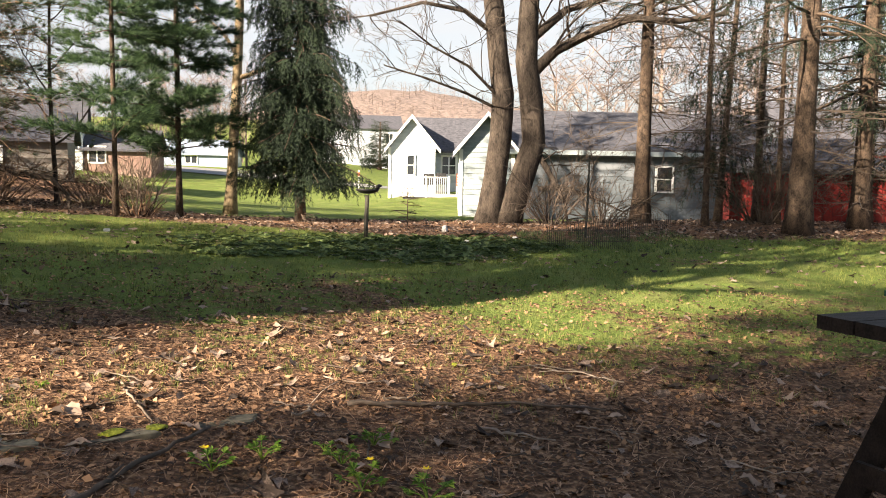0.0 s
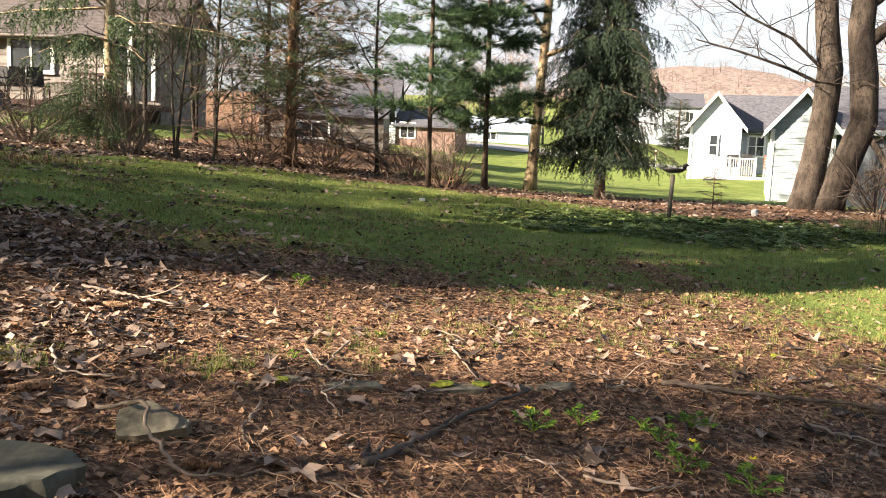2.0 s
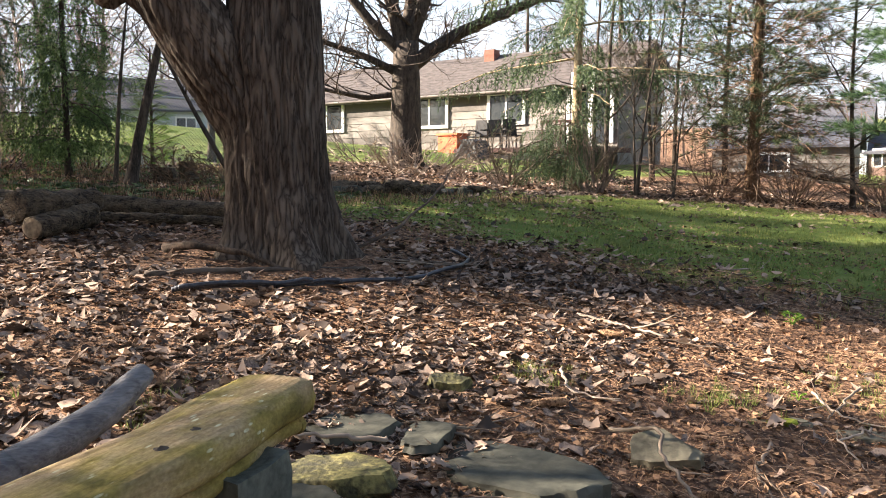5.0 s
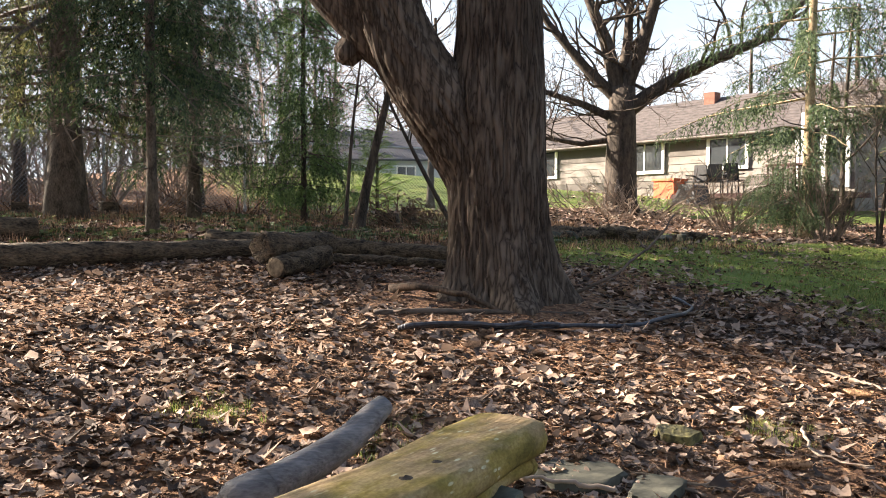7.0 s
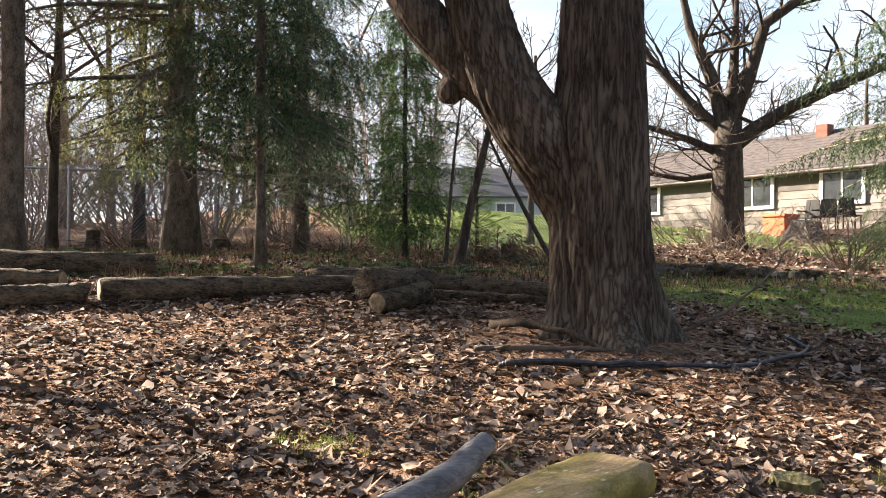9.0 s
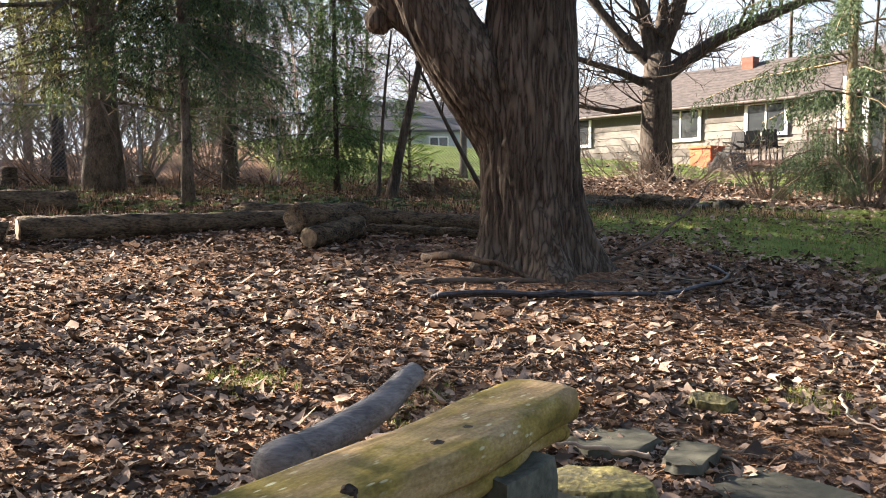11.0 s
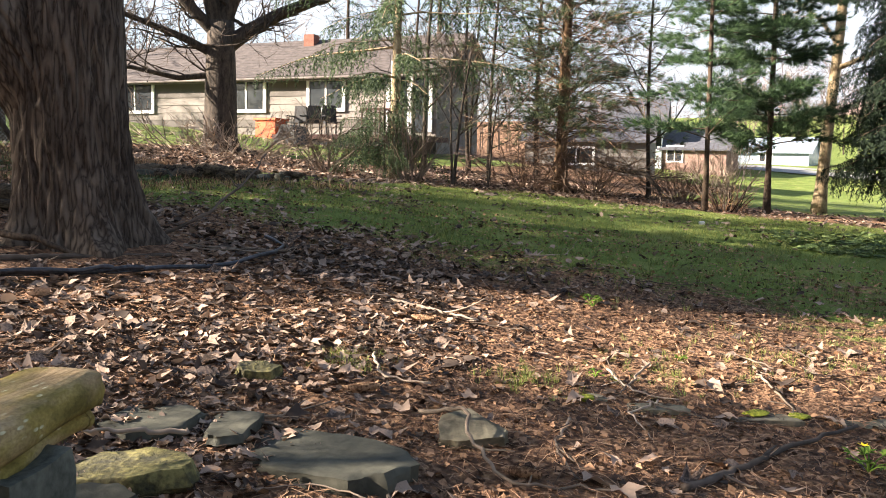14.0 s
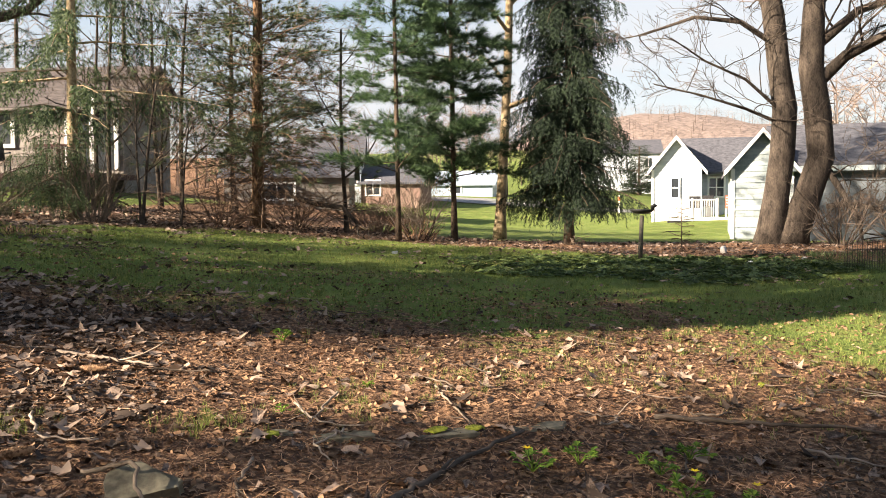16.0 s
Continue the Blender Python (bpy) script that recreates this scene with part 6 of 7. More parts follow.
slab("stone_block", -1.50, -0.50, 0.17, 0.15, 0.36, 12, 152, M_CONCRETE, "grey-green stone block under the log bench", 0.03, (0, 0), 4, "block", 0.35)


def grey_limb():
    t = thing("driftwood_limb", g(-2.38, 0.35, -0.03))
    o = Vector(t.location)
    line = [(-2.54, 0.60, 0.54), (-2.51, 0.55, 0.515), (-2.46, 0.47, 0.475), (-2.40, 0.36, 0.445), (-2.33, 0.25, 0.43), (-2.28, 0.17, 0.42)]
    part("body", Geo().tube([Vector(p) - o for p in line], [0.030, 0.036, 0.040, 0.044, 0.046, 0.048], 22, lump=0.05, rng=random.Random(2)), M_GREYWOOD, t, smooth=True)
    part("collar", Geo().tube([Vector(p) - o for p in ((-2.300, 0.205, 0.424), (-2.285, 0.175, 0.42), (-2.262, 0.13, 0.415), (-2.25, 0.11, 0.41))], [0.051, 0.054, 0.051, 0.038], 22, lump=0.06, rng=random.Random(3)), M_GREYWOOD, t, smooth=True)
    part("prop", Geo().tube([Vector(p) - o for p in ((-2.30, 0.18, 0.40), (-2.31, 0.19, 0.2), (-2.32, 0.20, -0.05))], [0.035, 0.04, 0.045], 14, lump=0.1, rng=random.Random(4)), M_GREYWOOD, t, smooth=True)
    return tagged(t, "curved grey driftwood limb behind the bench", "driftwood")


grey_limb()


def spruce_cone(x, y, turn, length, seed):
    rng = random.Random(seed)
    t = thing("spruce_cone", g(x, y, 0.024), turn)
    ge = Geo()
    n = 26
    part("core", Geo().tube([(-length / 2, 0, 0), (0, 0, 0), (length / 2, 0, 0)], [0.010, 0.015, 0.006], 8), M_CONE, t)
    for i in range(n):
        f = (i + 0.5) / n
        r = 0.021 * math.sin(math.pi * (0.12 + 0.8 * f)) ** 0.6
        for k in range(8):
            a = 2 * math.pi * (k + 0.5 * (i % 2)) / 8
            c, s = math.cos(a), math.sin(a)
            x0 = -length / 2 + f * length
            o = len(ge.v)
            ge.v += [(x0 - 0.006, c * r * 0.6 - s * 0.006, s * r * 0.6 + c * 0.006), (x0 - 0.006, c * r * 0.6 + s * 0.006, s * r * 0.6 - c * 0.006), (x0 + 0.007, c * r + s * 0.005, s * r - c * 0.005), (x0 + 0.009, c * r * 1.05, s * r * 1.05), (x0 + 0.007, c * r - s * 0.005, s * r + c * 0.005)]
            ge.f.append((o, o + 1, o + 2, o + 3, o + 4))
    tagged(part("scale_coat", ge, M_CONE, t), kind="stuff")
    return tagged(t, "long brown spruce cone on the soil", "cone", "fallen cones")


spruce_cone(-2.64, 2.31, 60, 0.15, 1)
spruce_cone(-3.2, 3.4, 20, 0.13, 2)
spruce_cone(-2.10, 1.42, 70, 0.13, 3)
spruce_cone(-1.75, 2.15, 15, 0.12, 4)


def birdbath():
    t = thing("birdbath", g(-1.10, 11.95))
    part("post", Geo().tube([(0, 0, -0.1), (0.008, 0, 0.3), (0.02, 0, 0.64)], [0.032, 0.03, 0.03], 12), M_RUST, t, smooth=True)
    rings = [(0.66, 0.03), (0.67, 0.10), (0.70, 0.155), (0.725, 0.175), (0.728, 0.165), (0.71, 0.14), (0.69, 0.08), (0.685, 0.01)]
    part("bowl", Geo().tube([(0.02, 0, z) for z, _r in rings], [r for _z, r in rings], 24), M_BLACK, t, smooth=True)
    part("ornament", Geo().tube([(0.16, 0, 0.72), (0.165, 0, 0.76), (0.19, 0, 0.78), (0.23, 0, 0.775)], [0.02, 0.035, 0.03, 0.008], 10), M_BLACK, t, "plain dark ornament on the rim", smooth=True)
    return tagged(t, "dark metal birdbath on a slim post", "birdbath")


birdbath()
pole = thing("garden_pole", g(2.22, 12.81))
part("rod", Geo().tube([(0, 0, -0.1), (0.01, 0, 0.6), (0.02, 0, 1.28)], [0.018, 0.017, 0.015], 8), M_RUST, pole)
part("cross_bar", Geo().tube([(-0.08, 0, 1.2), (0.12, 0, 1.22)], [0.01, 0.01], 6), M_RUST, pole)
tagged(pole, "thin grey metal pole in the flower bed", "pole")


def wire_border(pts, h, label):
    t = thing("wire_border", g(*pts[0]))
    o = Vector(t.location)
    n = 40
    for i in range(n + 1):
        f = i / n * (len(pts) - 1)
        k = min(int(f), len(pts) - 2)
        x = pts[k][0] + (pts[k + 1][0] - pts[k][0]) * (f - k)
        y = pts[k][1] + (pts[k + 1][1] - pts[k][1]) * (f - k)
        b = Vector(g(x, y)) - o
        part("wire", Geo().tube([b + Vector((0, 0, -0.02)), b + Vector((0, 0, h * (0.85 + 0.15 * (i % 2))))], [0.004, 0.004], 4), M_RUST, t)
    for z in (0.3, 0.7):
        path = []
        for i in range(25):
            f = i / 24 * (len(pts) - 1)
            k = min(int(f), len(pts) - 2)
            x = pts[k][0] + (pts[k + 1][0] - pts[k][0]) * (f - k)
            y = pts[k][1] + (pts[k + 1][1] - pts[k][1]) * (f - k)
            path.append(Vector(g(x, y, z * h)) - o)
        part("strand", Geo().tube(path, [0.004] * 25, 4), M_RUST, t)
    return tagged(t, label, "fence")


wire_border([(1.45, 11.4), (2.6, 11.5)], 0.36, "low rusty wire border in the flower bed")
wire_border([(2.3, 13.0), (3.9, 14.2)], 0.30, "low rusty wire border before the pines")


def picnic_table():
    t = thing("picnic_table", g(2.16, 2.74), 25)
    h0 = 0.70 - float(lie(2.22, 2.74))
    for k in range(5):
        part("tabletop_plank", Geo().box(-0.85, -0.36 + 0.145 * k, h0 - 0.045, 0.95, -0.36 + 0.145 * k + 0.137, h0), M_DARKWOOD, t)
    for x in (-0.50, 0.72):
        part("cross_brace", Geo().prism([(-0.34, h0 - 0.047), (0.34, h0 - 0.047), (0.28, h0 - 0.13), (-0.28, h0 - 0.13)], "x", x - 0.02, x + 0.02), M_DARKWOOD, t)
        for s in (-1, 1):
            part("leg", Geo().prism([(s * 0.16, h0 - 0.05), (s * 0.26, h0 - 0.05), (s * 0.66, -0.04), (s * 0.56, -0.04)], "x", x + 0.022, x + 0.06), M_DARKWOOD, t)
        part("stretcher", Geo().box(x - 0.045, -0.42, 0.34, x - 0.022, 0.42, 0.42), M_DARKWOOD, t)
    return tagged(t, "dark-stained wooden plank table with splayed legs", "table")


picnic_table()
chair = thing("garden_chair", g(3.44, 5.45), 200)
part("seat", Geo().box(-0.26, -0.25, 0.38, 0.26, 0.25, 0.42), M_GREENPLASTIC, chair)
part("backrest", Geo().prism([(-0.26, 0.42), (0.26, 0.42), (0.22, 0.86), (-0.22, 0.86)], "y", 0.22, 0.26), M_GREENPLASTIC, chair)
for _sx in (-0.24, 0.24):
    part("armrest", Geo().box(_sx - 0.035 + (0.12 if _sx > 0 else 0), -0.25, 0.58, _sx + 0.035 + (0.12 if _sx > 0 else 0), 0.24, 0.62), M_GREENPLASTIC, chair)
    for _sy in (-0.22, 0.22):
        part("leg", Geo().box(_sx - 0.02, _sy - 0.02, -0.02, _sx + 0.02, _sy + 0.02, 0.58 if _sy < 0 else 0.38), M_GREENPLASTIC, chair)
tagged(chair, "dark green plastic garden chair on the grass", "chair")


def leafy_plant(x, y, size, n, seed, label, flowers=0):
    """A small spring plant of finely cut leaves."""
    rng = random.Random(seed)
    t = thing("spring_plant", g(x, y))
    leaves, stems = Geo(), Geo()
    for k in range(n):
        a, e = 2.4 * k, rng.uniform(0.3, 1.1)
        d = Vector((math.cos(a) * math.cos(e), math.sin(a) * math.cos(e), math.sin(e)))
        tip = d * size * rng.uniform(0.6, 1.0)
        stems.tube([(0, 0, 0), tuple(tip * 0.5 + Vector((0, 0, 0.01))), tuple(tip)], [0.003, 0.0025, 0.002], 4)
        s = d.cross(Vector((0, 0, 1))).normalized()
        for j in range(7):
            b = -1.2 + 0.4 * j
            dd = (d * math.cos(b) + s * math.sin(b)).normalized()
            w = dd.cross(Vector((0, 0, 1))).normalized() * size * 0.07
            q = tip + dd * size * rng.uniform(0.3, 0.5)
            m = tip.lerp(q, 0.55)
            o = len(leaves.v)
            leaves.v += [tuple(tip), tuple(m - w), tuple(q + Vector((0, 0, -0.1 * size))), tuple(m + w)]
            leaves.f.append((o, o + 1, o + 2, o + 3))
    part("stalk", stems, M_PLANT, t)
    part("foliage", leaves, M_PLANT, t)
    for k in range(flowers):
        a = 2.4 * k + seed
        c = Vector((math.cos(a) * size * 0.4, math.sin(a) * size * 0.4, size * 1.15))
        ge = Geo()
        for j in range(6):
            b = 1.047 * j
            u, w = Vector((math.cos(b), math.sin(b), 0.35)), Vector((-math.sin(b), math.cos(b), 0))
            o = len(ge.v)
            ge.v += [tuple(c), tuple(c + u * 0.012 - w * 0.006), tuple(c + u * 0.022), tuple(c + u * 0.012 + w * 0.006)]
            ge.f.append((o, o + 1, o + 2, o + 3))
        part("flower", ge, M_YELLOW, t, "small yellow flower")
    return tagged(t, label, "plant")


for _i, (_x, _y, _s, _n, _f) in enumerate(((-0.89, 3.2, 0.09, 9, 1), (-0.73, 3.38, 0.09, 9, 0), (-0.49, 3.54, 0.06, 6, 0), (-0.29, 3.16, 0.10, 11, 1), (-0.03, 3.12, 0.10, 10, 1), (-0.29, 3.67, 0.09, 10, 0), (-0.40, 3.40, 0.09, 9, 0), (-2.79, 4.64, 0.10, 7, 0), (-2.1, 3.35, 0.05, 6, 0), (-1.93, 3.96, 0.05, 6, 0))):
    leafy_plant(_x, _y, _s, _n, 400 + _i, "tuft of bright green leaves with yellow flowers" if _f else "tuft of bright green spring leaves", _f)

# ---- brush, saplings and thickets ----
for _i, (_y, _h) in enumerate(((-6.5, 2.6), (-4.6, 3.0), (-2.8, 2.7), (-1.0, 2.4), (0.8, 2.7), (2.4, 2.3))):
    bush("thicket", -18.8 + 0.4 * math.sin(_i * 2), _y, 1.6, _h, 32, "tangled grey thicket behind the fence", 500 + _i, M_TWIG_PALE)
for _i, (_x, _y) in enumerate(((-22.0, -5.0), (-22.5, 0.0), (-22.5, 5.0), (-21.0, -9.0), (-25.5, -3.0), (-25.0, -8.0))):
    bush("thicket", _x, _y, 3.2, 3.6, 46, "tangled grey thicket behind the fence", 520 + _i, M_TWIG_PALE)
for _i, (_x, _y) in enumerate(((-16.6, 3.2), (-16.5, 1.4), (-16.4, 4.8), (-16.6, -0.4))):
    bush("dry_weeds", _x, _y, 0.9, 0.45, 40, "dry orange-brown weeds along the fence", 530 + _i, M_STRAW, "weeds", 0.003, 0.8, 1)
bush("brush_pile", -16.6, 12.2, 1.9, 0.8, 38, "heap of pale cut brush before the oak", 541, M_TWIG_PALE, "brush", 0.006, 0.9)
bush("brush_pile", -14.6, 12.2, 1.6, 0.6, 26, "heap of pale cut brush before the oak", 542, M_TWIG_PALE, "brush", 0.006, 0.9)
bush("brush_pile", -16.3, 12.0, 1.5, 1.1, 26, "heap of long pale cut sticks at the oak's foot", 540, M_TWIG_PALE, "brush", 0.010, 0.9, 1)
bush("brush_pile", -11.6, 5.2, 0.75, 0.38, 40, "low heap of reddish dead branches by the leaning trunks", 539, M_TWIG_RED, "brush", 0.008, 0.9)
bush("bare_shrub", -12.6, 11.9, 0.9, 1.2, 26, "bare twiggy shrub at the lawn's edge", 543, M_TWIG)
bush("bare_shrub", -10.8, 12.4, 0.8, 1.5, 26, "bare twiggy shrub at the lawn's edge", 544, M_TWIG)
bush("bare_shrub", -8.6, 15.9, 1.5, 1.1, 36, "bare reddish shrub under the cedar", 545, M_TWIG_RED)
bush("bare_shrub", -9.9, 15.2, 1.4, 1.0, 34, "bare reddish shrub under the cedar", 546, M_TWIG_RED)
bush("bare_shrub", -5.6, 15.3, 0.7, 1.3, 22, "bare tan shrub between the young pines", 547, M_TWIG_PALE)
bush("dry_reeds", -5.45, 14.9, 0.45, 0.5, 34, "clump of dry tan stalks", 548, M_STRAW, "weeds", 0.004, 0.6, 1)
bush("bare_shrub", -7.4, 17.8, 1.4, 1.0, 60, "low pinkish-brown bare shrub", 549, M_TWIG_RED)
bush("bare_shrub", 2.1, 16.2, 0.9, 1.2, 30, "dark tangled shrub beside the double oak", 550, M_TWIG_DARK)
bush("bare_shrub", 3.0, 15.6, 0.8, 0.9, 26, "dark tangled shrub beside the double oak", 551, M_TWIG_DARK)
bush("bare_shrub", 6.0, 15.5, 0.9, 1.6, 26, "dark twiggy shrub among the pines", 552, M_TWIG_DARK)
bare_tree("sapling", -10.24, 13.0, [(0.12, 0.05, 2.6, 0.035), (-0.02, 0.0, 2.2, 0.028)], "slender bare sapling with dark bark", 553, M_BARK_GREY, M_TWIG, 3, 4, limb=1.1, first=0.35)
bare_tree("bare_tree", -10.9, 15.2, [(0.03, 0.02, 4.6, 0.05)], "slim bare tree beside the cedar", 580, M_BARK_GREY, M_TWIG, 4, 4, limb=1.6, first=0.22)
bare_tree("bare_tree", -7.7, 16.6, [(-0.03, 0.02, 4.4, 0.05)], "slim bare tree beside the cedar", 581, M_BARK_GREY, M_TWIG, 4, 4, limb=1.6, first=0.22)
bare_tree("bare_tree", -13.6, 18.2, [(-0.04, 0.0, 5.0, 0.06), (0.05, 0.02, 4.4, 0.045)], "many-stemmed bare tree before the long house", 583, M_BARK_GREY, M_TWIG, 4, 4, limb=1.7, first=0.2, n_limb=6)
bare_tree("sapling", -9.69, 13.41, [(0.12, 0.02, 1.9, 0.025)], "slender bare sapling with dark bark", 554, M_BARK_GREY, M_TWIG, 3, 3, limb=0.7, first=0.4)
bare_tree("leaning_tree", -11.21, 3.66, [(0.09, 0.20, 2.6, 0.075)], "leaning bare tree with grey bark", 555, M_BARK_GREY, M_TWIG, 3, 4, limb=1.6, first=0.7)
bare_tree("leaning_tree", -11.17, 3.45, [(0.04, 0.09, 2.3, 0.03)], "thin dark leaning trunk", 556, M_BARK_GREY, M_TWIG_DARK, 2, 3, limb=0.8, first=0.7)
bare_tree("leaning_tree", -10.9, 5.1, [(-0.26, -0.48, 2.0, 0.04)], "thin bare trunk that leans over", 557, M_BARK_GREY, M_TWIG, 3, 3, limb=0.8, first=0.6)
bare_tree("bare_tree", -18.5, 8.2, [(0.02, 0.0, 4.5, 0.09)], "bare tree by the far lawn", 558, M_BARK_GREY, M_TWIG, 4, 4, limb=1.8, first=0.3)
conifer("spruce_sapling", -0.61, 14.6, 0.85, 0.012, "tiny open spruce sapling", 559, 0.15, 0.38, 0.12, 5, 0.15, 0.0, "spruce", M_NEEDLE_OLIVE, M_BARK_PINE, 0.08, 0.6, (0.05, 0.06), 0.1, dead_n=0)
conifer("cypress_bush", -14.9, 5.4, 2.2, 0.04, "bright yellow-green evergreen by the fence", 560, 0.2, 0.55, 0.12, 7, 0.5, 0.0, "spruce", M_PLANT, M_BARK_PINE, 0.15, 0.8, (0.05, 0.06), 0.1, dead_n=0)
conifer("cypress_bush", -21.5, 47.0, 4.0, 0.06, "yellow-green evergreen before the far house", 561, 0.2, 0.9, 0.2, 7, 0.5, 0.0, "spruce", M_NEEDLE_OLIVE, M_BARK_PINE, 0.3, 0.8, (0.05, 0.06), 0.1, dead_n=0)
conifer("round_evergreen", -7.2, 94.7, 5.4, 0.2, "far dark evergreen beside the white house", 562, 0.2, 1.7, 0.3, 9, 0.3, 0.0, "spruce", M_NEEDLE_DARK, M_BARK_PINE, 0.7, 1.6, (0.05, 0.06), 0.1, dead_n=0, taper=0.75)
_t = thing("fallen_limb", g(-7.23, 15.4))
side_limb(_t, None, None, 0.8, 0.07, 1, random.Random(8), 3, 0.7, 0.05, twig=M_TWIG_DARK, thin=0.006, line=[(-1.1, 0.1, 0.75), (-0.5, 0, 0.62), (0.0, 0, 0.55), (0.3, 0, 0.25), (0.35, 0, -0.05)])
tagged(_t, "dark fallen limb arched over the bed", "branch")

# unseen trees added out of view to throw shade on the yard
conifer("spruce_tree", -8.42, -3.99, 8.2, 0.06, "added unseen narrow spruce that shades the stones", 571, 2.8, 1.02, 0.32, 8, 0.10, 0.02, "spruce", M_NEEDLE_DARK, M_BARK_GREY, 0.6, 0.95, (0.5, 0.6), 1.0, dead_n=0, taper=0.85, wild=0.15)
conifer("spruce_tree", -18.9, -7.5, 17, 0.2, "added unseen tall spruce that shades the lawn", 576, 7.0, 1.1, 0.46, 7, -0.05, 0.05, "spruce", M_NEEDLE_DARK, M_BARK_GREY, 0.8, 1.1, (0.5, 0.6), 1.0, dead_n=0, taper=0.15)
conifer("spruce_tree", -20.7, -10.0, 18, 0.2, "added unseen tall spruce that shades the lawn", 577, 8.3, 1.1, 0.46, 7, -0.05, 0.05, "spruce", M_NEEDLE_DARK, M_BARK_GREY, 0.8, 1.1, (0.5, 0.6), 1.0, dead_n=0, taper=0.15)
conifer("spruce_tree", -9.37, -7.1, 13, 0.16, "added unseen high-crowned spruce that shades the foreground", 575, 5.6, 2.35, 0.42, 8, -0.05, 0.06, "spruce", M_NEEDLE_DARK, M_BARK_GREY, 0.75, 1.5, (0.5, 0.6), 1.0, dead_n=0, taper=0.4)
conifer("spruce_tree", -4.3, -3.9, 11, 0.16, "added unseen high-crowned spruce that shades the foreground", 574, 3.3, 2.2, 0.45, 7, -0.05, 0.06, "spruce", M_NEEDLE_DARK, M_BARK_GREY, 0.75, 1.5, (0.5, 0.6), 1.0, dead_n=0, taper=0.5)
conifer("spruce_tree", -5.0, -8.2, 11, 0.16, "added unseen tall spruce behind the log bench", 572, 1.2, 2.6, 0.45, 6, -0.05, 0.06, "spruce", M_NEEDLE_DARK, M_BARK_GREY, 0.5, 0.6, (0.5, 1.0), 1.2, dead_n=1)
conifer("spruce_tree", -1.0, -9.0, 11, 0.16, "added unseen tall spruce behind the log bench", 573, 1.2, 2.6, 0.45, 6, -0.05, 0.06, "spruce", M_NEEDLE_DARK, M_BARK_GREY, 0.5, 0.6, (0.5, 1.0), 1.2, dead_n=1)

# ---- litter, grass and ground cover ----
_rng = np.random.default_rng(3)


def lobed_leaf(seed, fine=False):
    """A dry, folded and curled leaf with uneven lobes; fine ones have deeper lobes and a bend between rib and rim."""
    r = random.Random(seed)
    n, narrow = (10 if fine else 7), r.uniform(0.55, 0.95)
    curl, fold, twist, wave_ = r.uniform(-0.3, 0.6), r.uniform(-0.1, 0.4), r.uniform(-0.6, 0.6), r.uniform(2, 4)

    def lift(x, y):
        return curl * x * x + fold * abs(y) + twist * x * y + 0.09 * math.sin(wave_ * 3 * x + seed) * math.cos(wave_ * 3 * y)

    v, f = [(0, 0, 0)], []
    rim = []
    for k in range(n):
        a = 2 * math.pi * (k + r.uniform(-0.25, 0.25)) / n
        q = ((0.55 if k % 2 else 0.36) if fine else (0.52 if k % 2 else 0.41)) * (1 + 0.35 * math.cos(a)) * r.uniform(0.65, 1.3)
        rim.append((q * math.cos(a), q * math.sin(a) * narrow))
    if fine:
        for x, y in rim:
            v.append((x * 0.5, y * 0.5, lift(x * 0.5, y * 0.5)))
    for x, y in rim:
        v.append((x, y, lift(x, y) + r.uniform(-0.06, 0.10)))
    for k in range(n):
        j = (k + 1) % n
        f.append((0, 1 + k, 1 + j))
        if fine:
            f.append((1 + k, 1 + n + k, 1 + n + j, 1 + j))
    return v, f


def scatter_mats(x, y, size, tilt, lift=0.0):
    """Matrices for small things lying about on the ground."""
    n = len(x)
    z = lie(x, y) + 0.018 * wave(x, y, 2.1, 5) + 0.010 * wave(x, y, 6.0, 2) + lift
    a, t, d = _rng.uniform(0, 6.28, n), _rng.normal(0, tilt, n), _rng.uniform(0, 6.28, n)
    ax, ay = np.cos(d), np.sin(d)
    c, s, k = np.cos(t), np.sin(t), 1 - np.cos(t)
    T = np.zeros((n, 3, 3))
    T[:, 0, 0], T[:, 0, 1], T[:, 0, 2] = c + ax * ax * k, ax * ay * k, ay * s
    T[:, 1, 0], T[:, 1, 1], T[:, 1, 2] = ax * ay * k, c + ay * ay * k, -ax * s
    T[:, 2, 0], T[:, 2, 1], T[:, 2, 2] = -ay * s, ax * s, c
    Z = np.zeros((n, 3, 3))
    Z[:, 0, 0], Z[:, 0, 1], Z[:, 1, 0], Z[:, 1, 1], Z[:, 2, 2] = np.cos(a), -np.sin(a), np.sin(a), np.cos(a), 1
    m = np.zeros((n, 4, 4))
    m[:, :3, :3] = (T @ Z) * np.asarray(size).reshape(-1, 1, 1)
    m[:, 0, 3], m[:, 1, 3], m[:, 2, 3], m[:, 3, 3] = x, y, z, 1
    return m


def sow(n, x0, x1, y0, y1, chance):
    x, y = _rng.uniform(x0, x1, n), _rng.uniform(y0, y1, n)
    keep = _rng.random(n) < chance(x, y)
    return x[keep], y[keep]


def leafy(x, y):
    """How thickly the leaves lie."""
    L = lawn(x, y)
    drift = 0.05 + 0.95 * smoothstep(-2.2, -3.6, x + 0.3 * (y - 3))
    return np.clip((1 - 0.985 * L) ** 1.8 * drift * (0.75 + 0.5 * wave(x, y, 1.7, 9)), 0, 1)


def close_by(x, y):
    return smoothstep(4.7, 3.9, np.hypot(x + 0.3, y + 0.2))


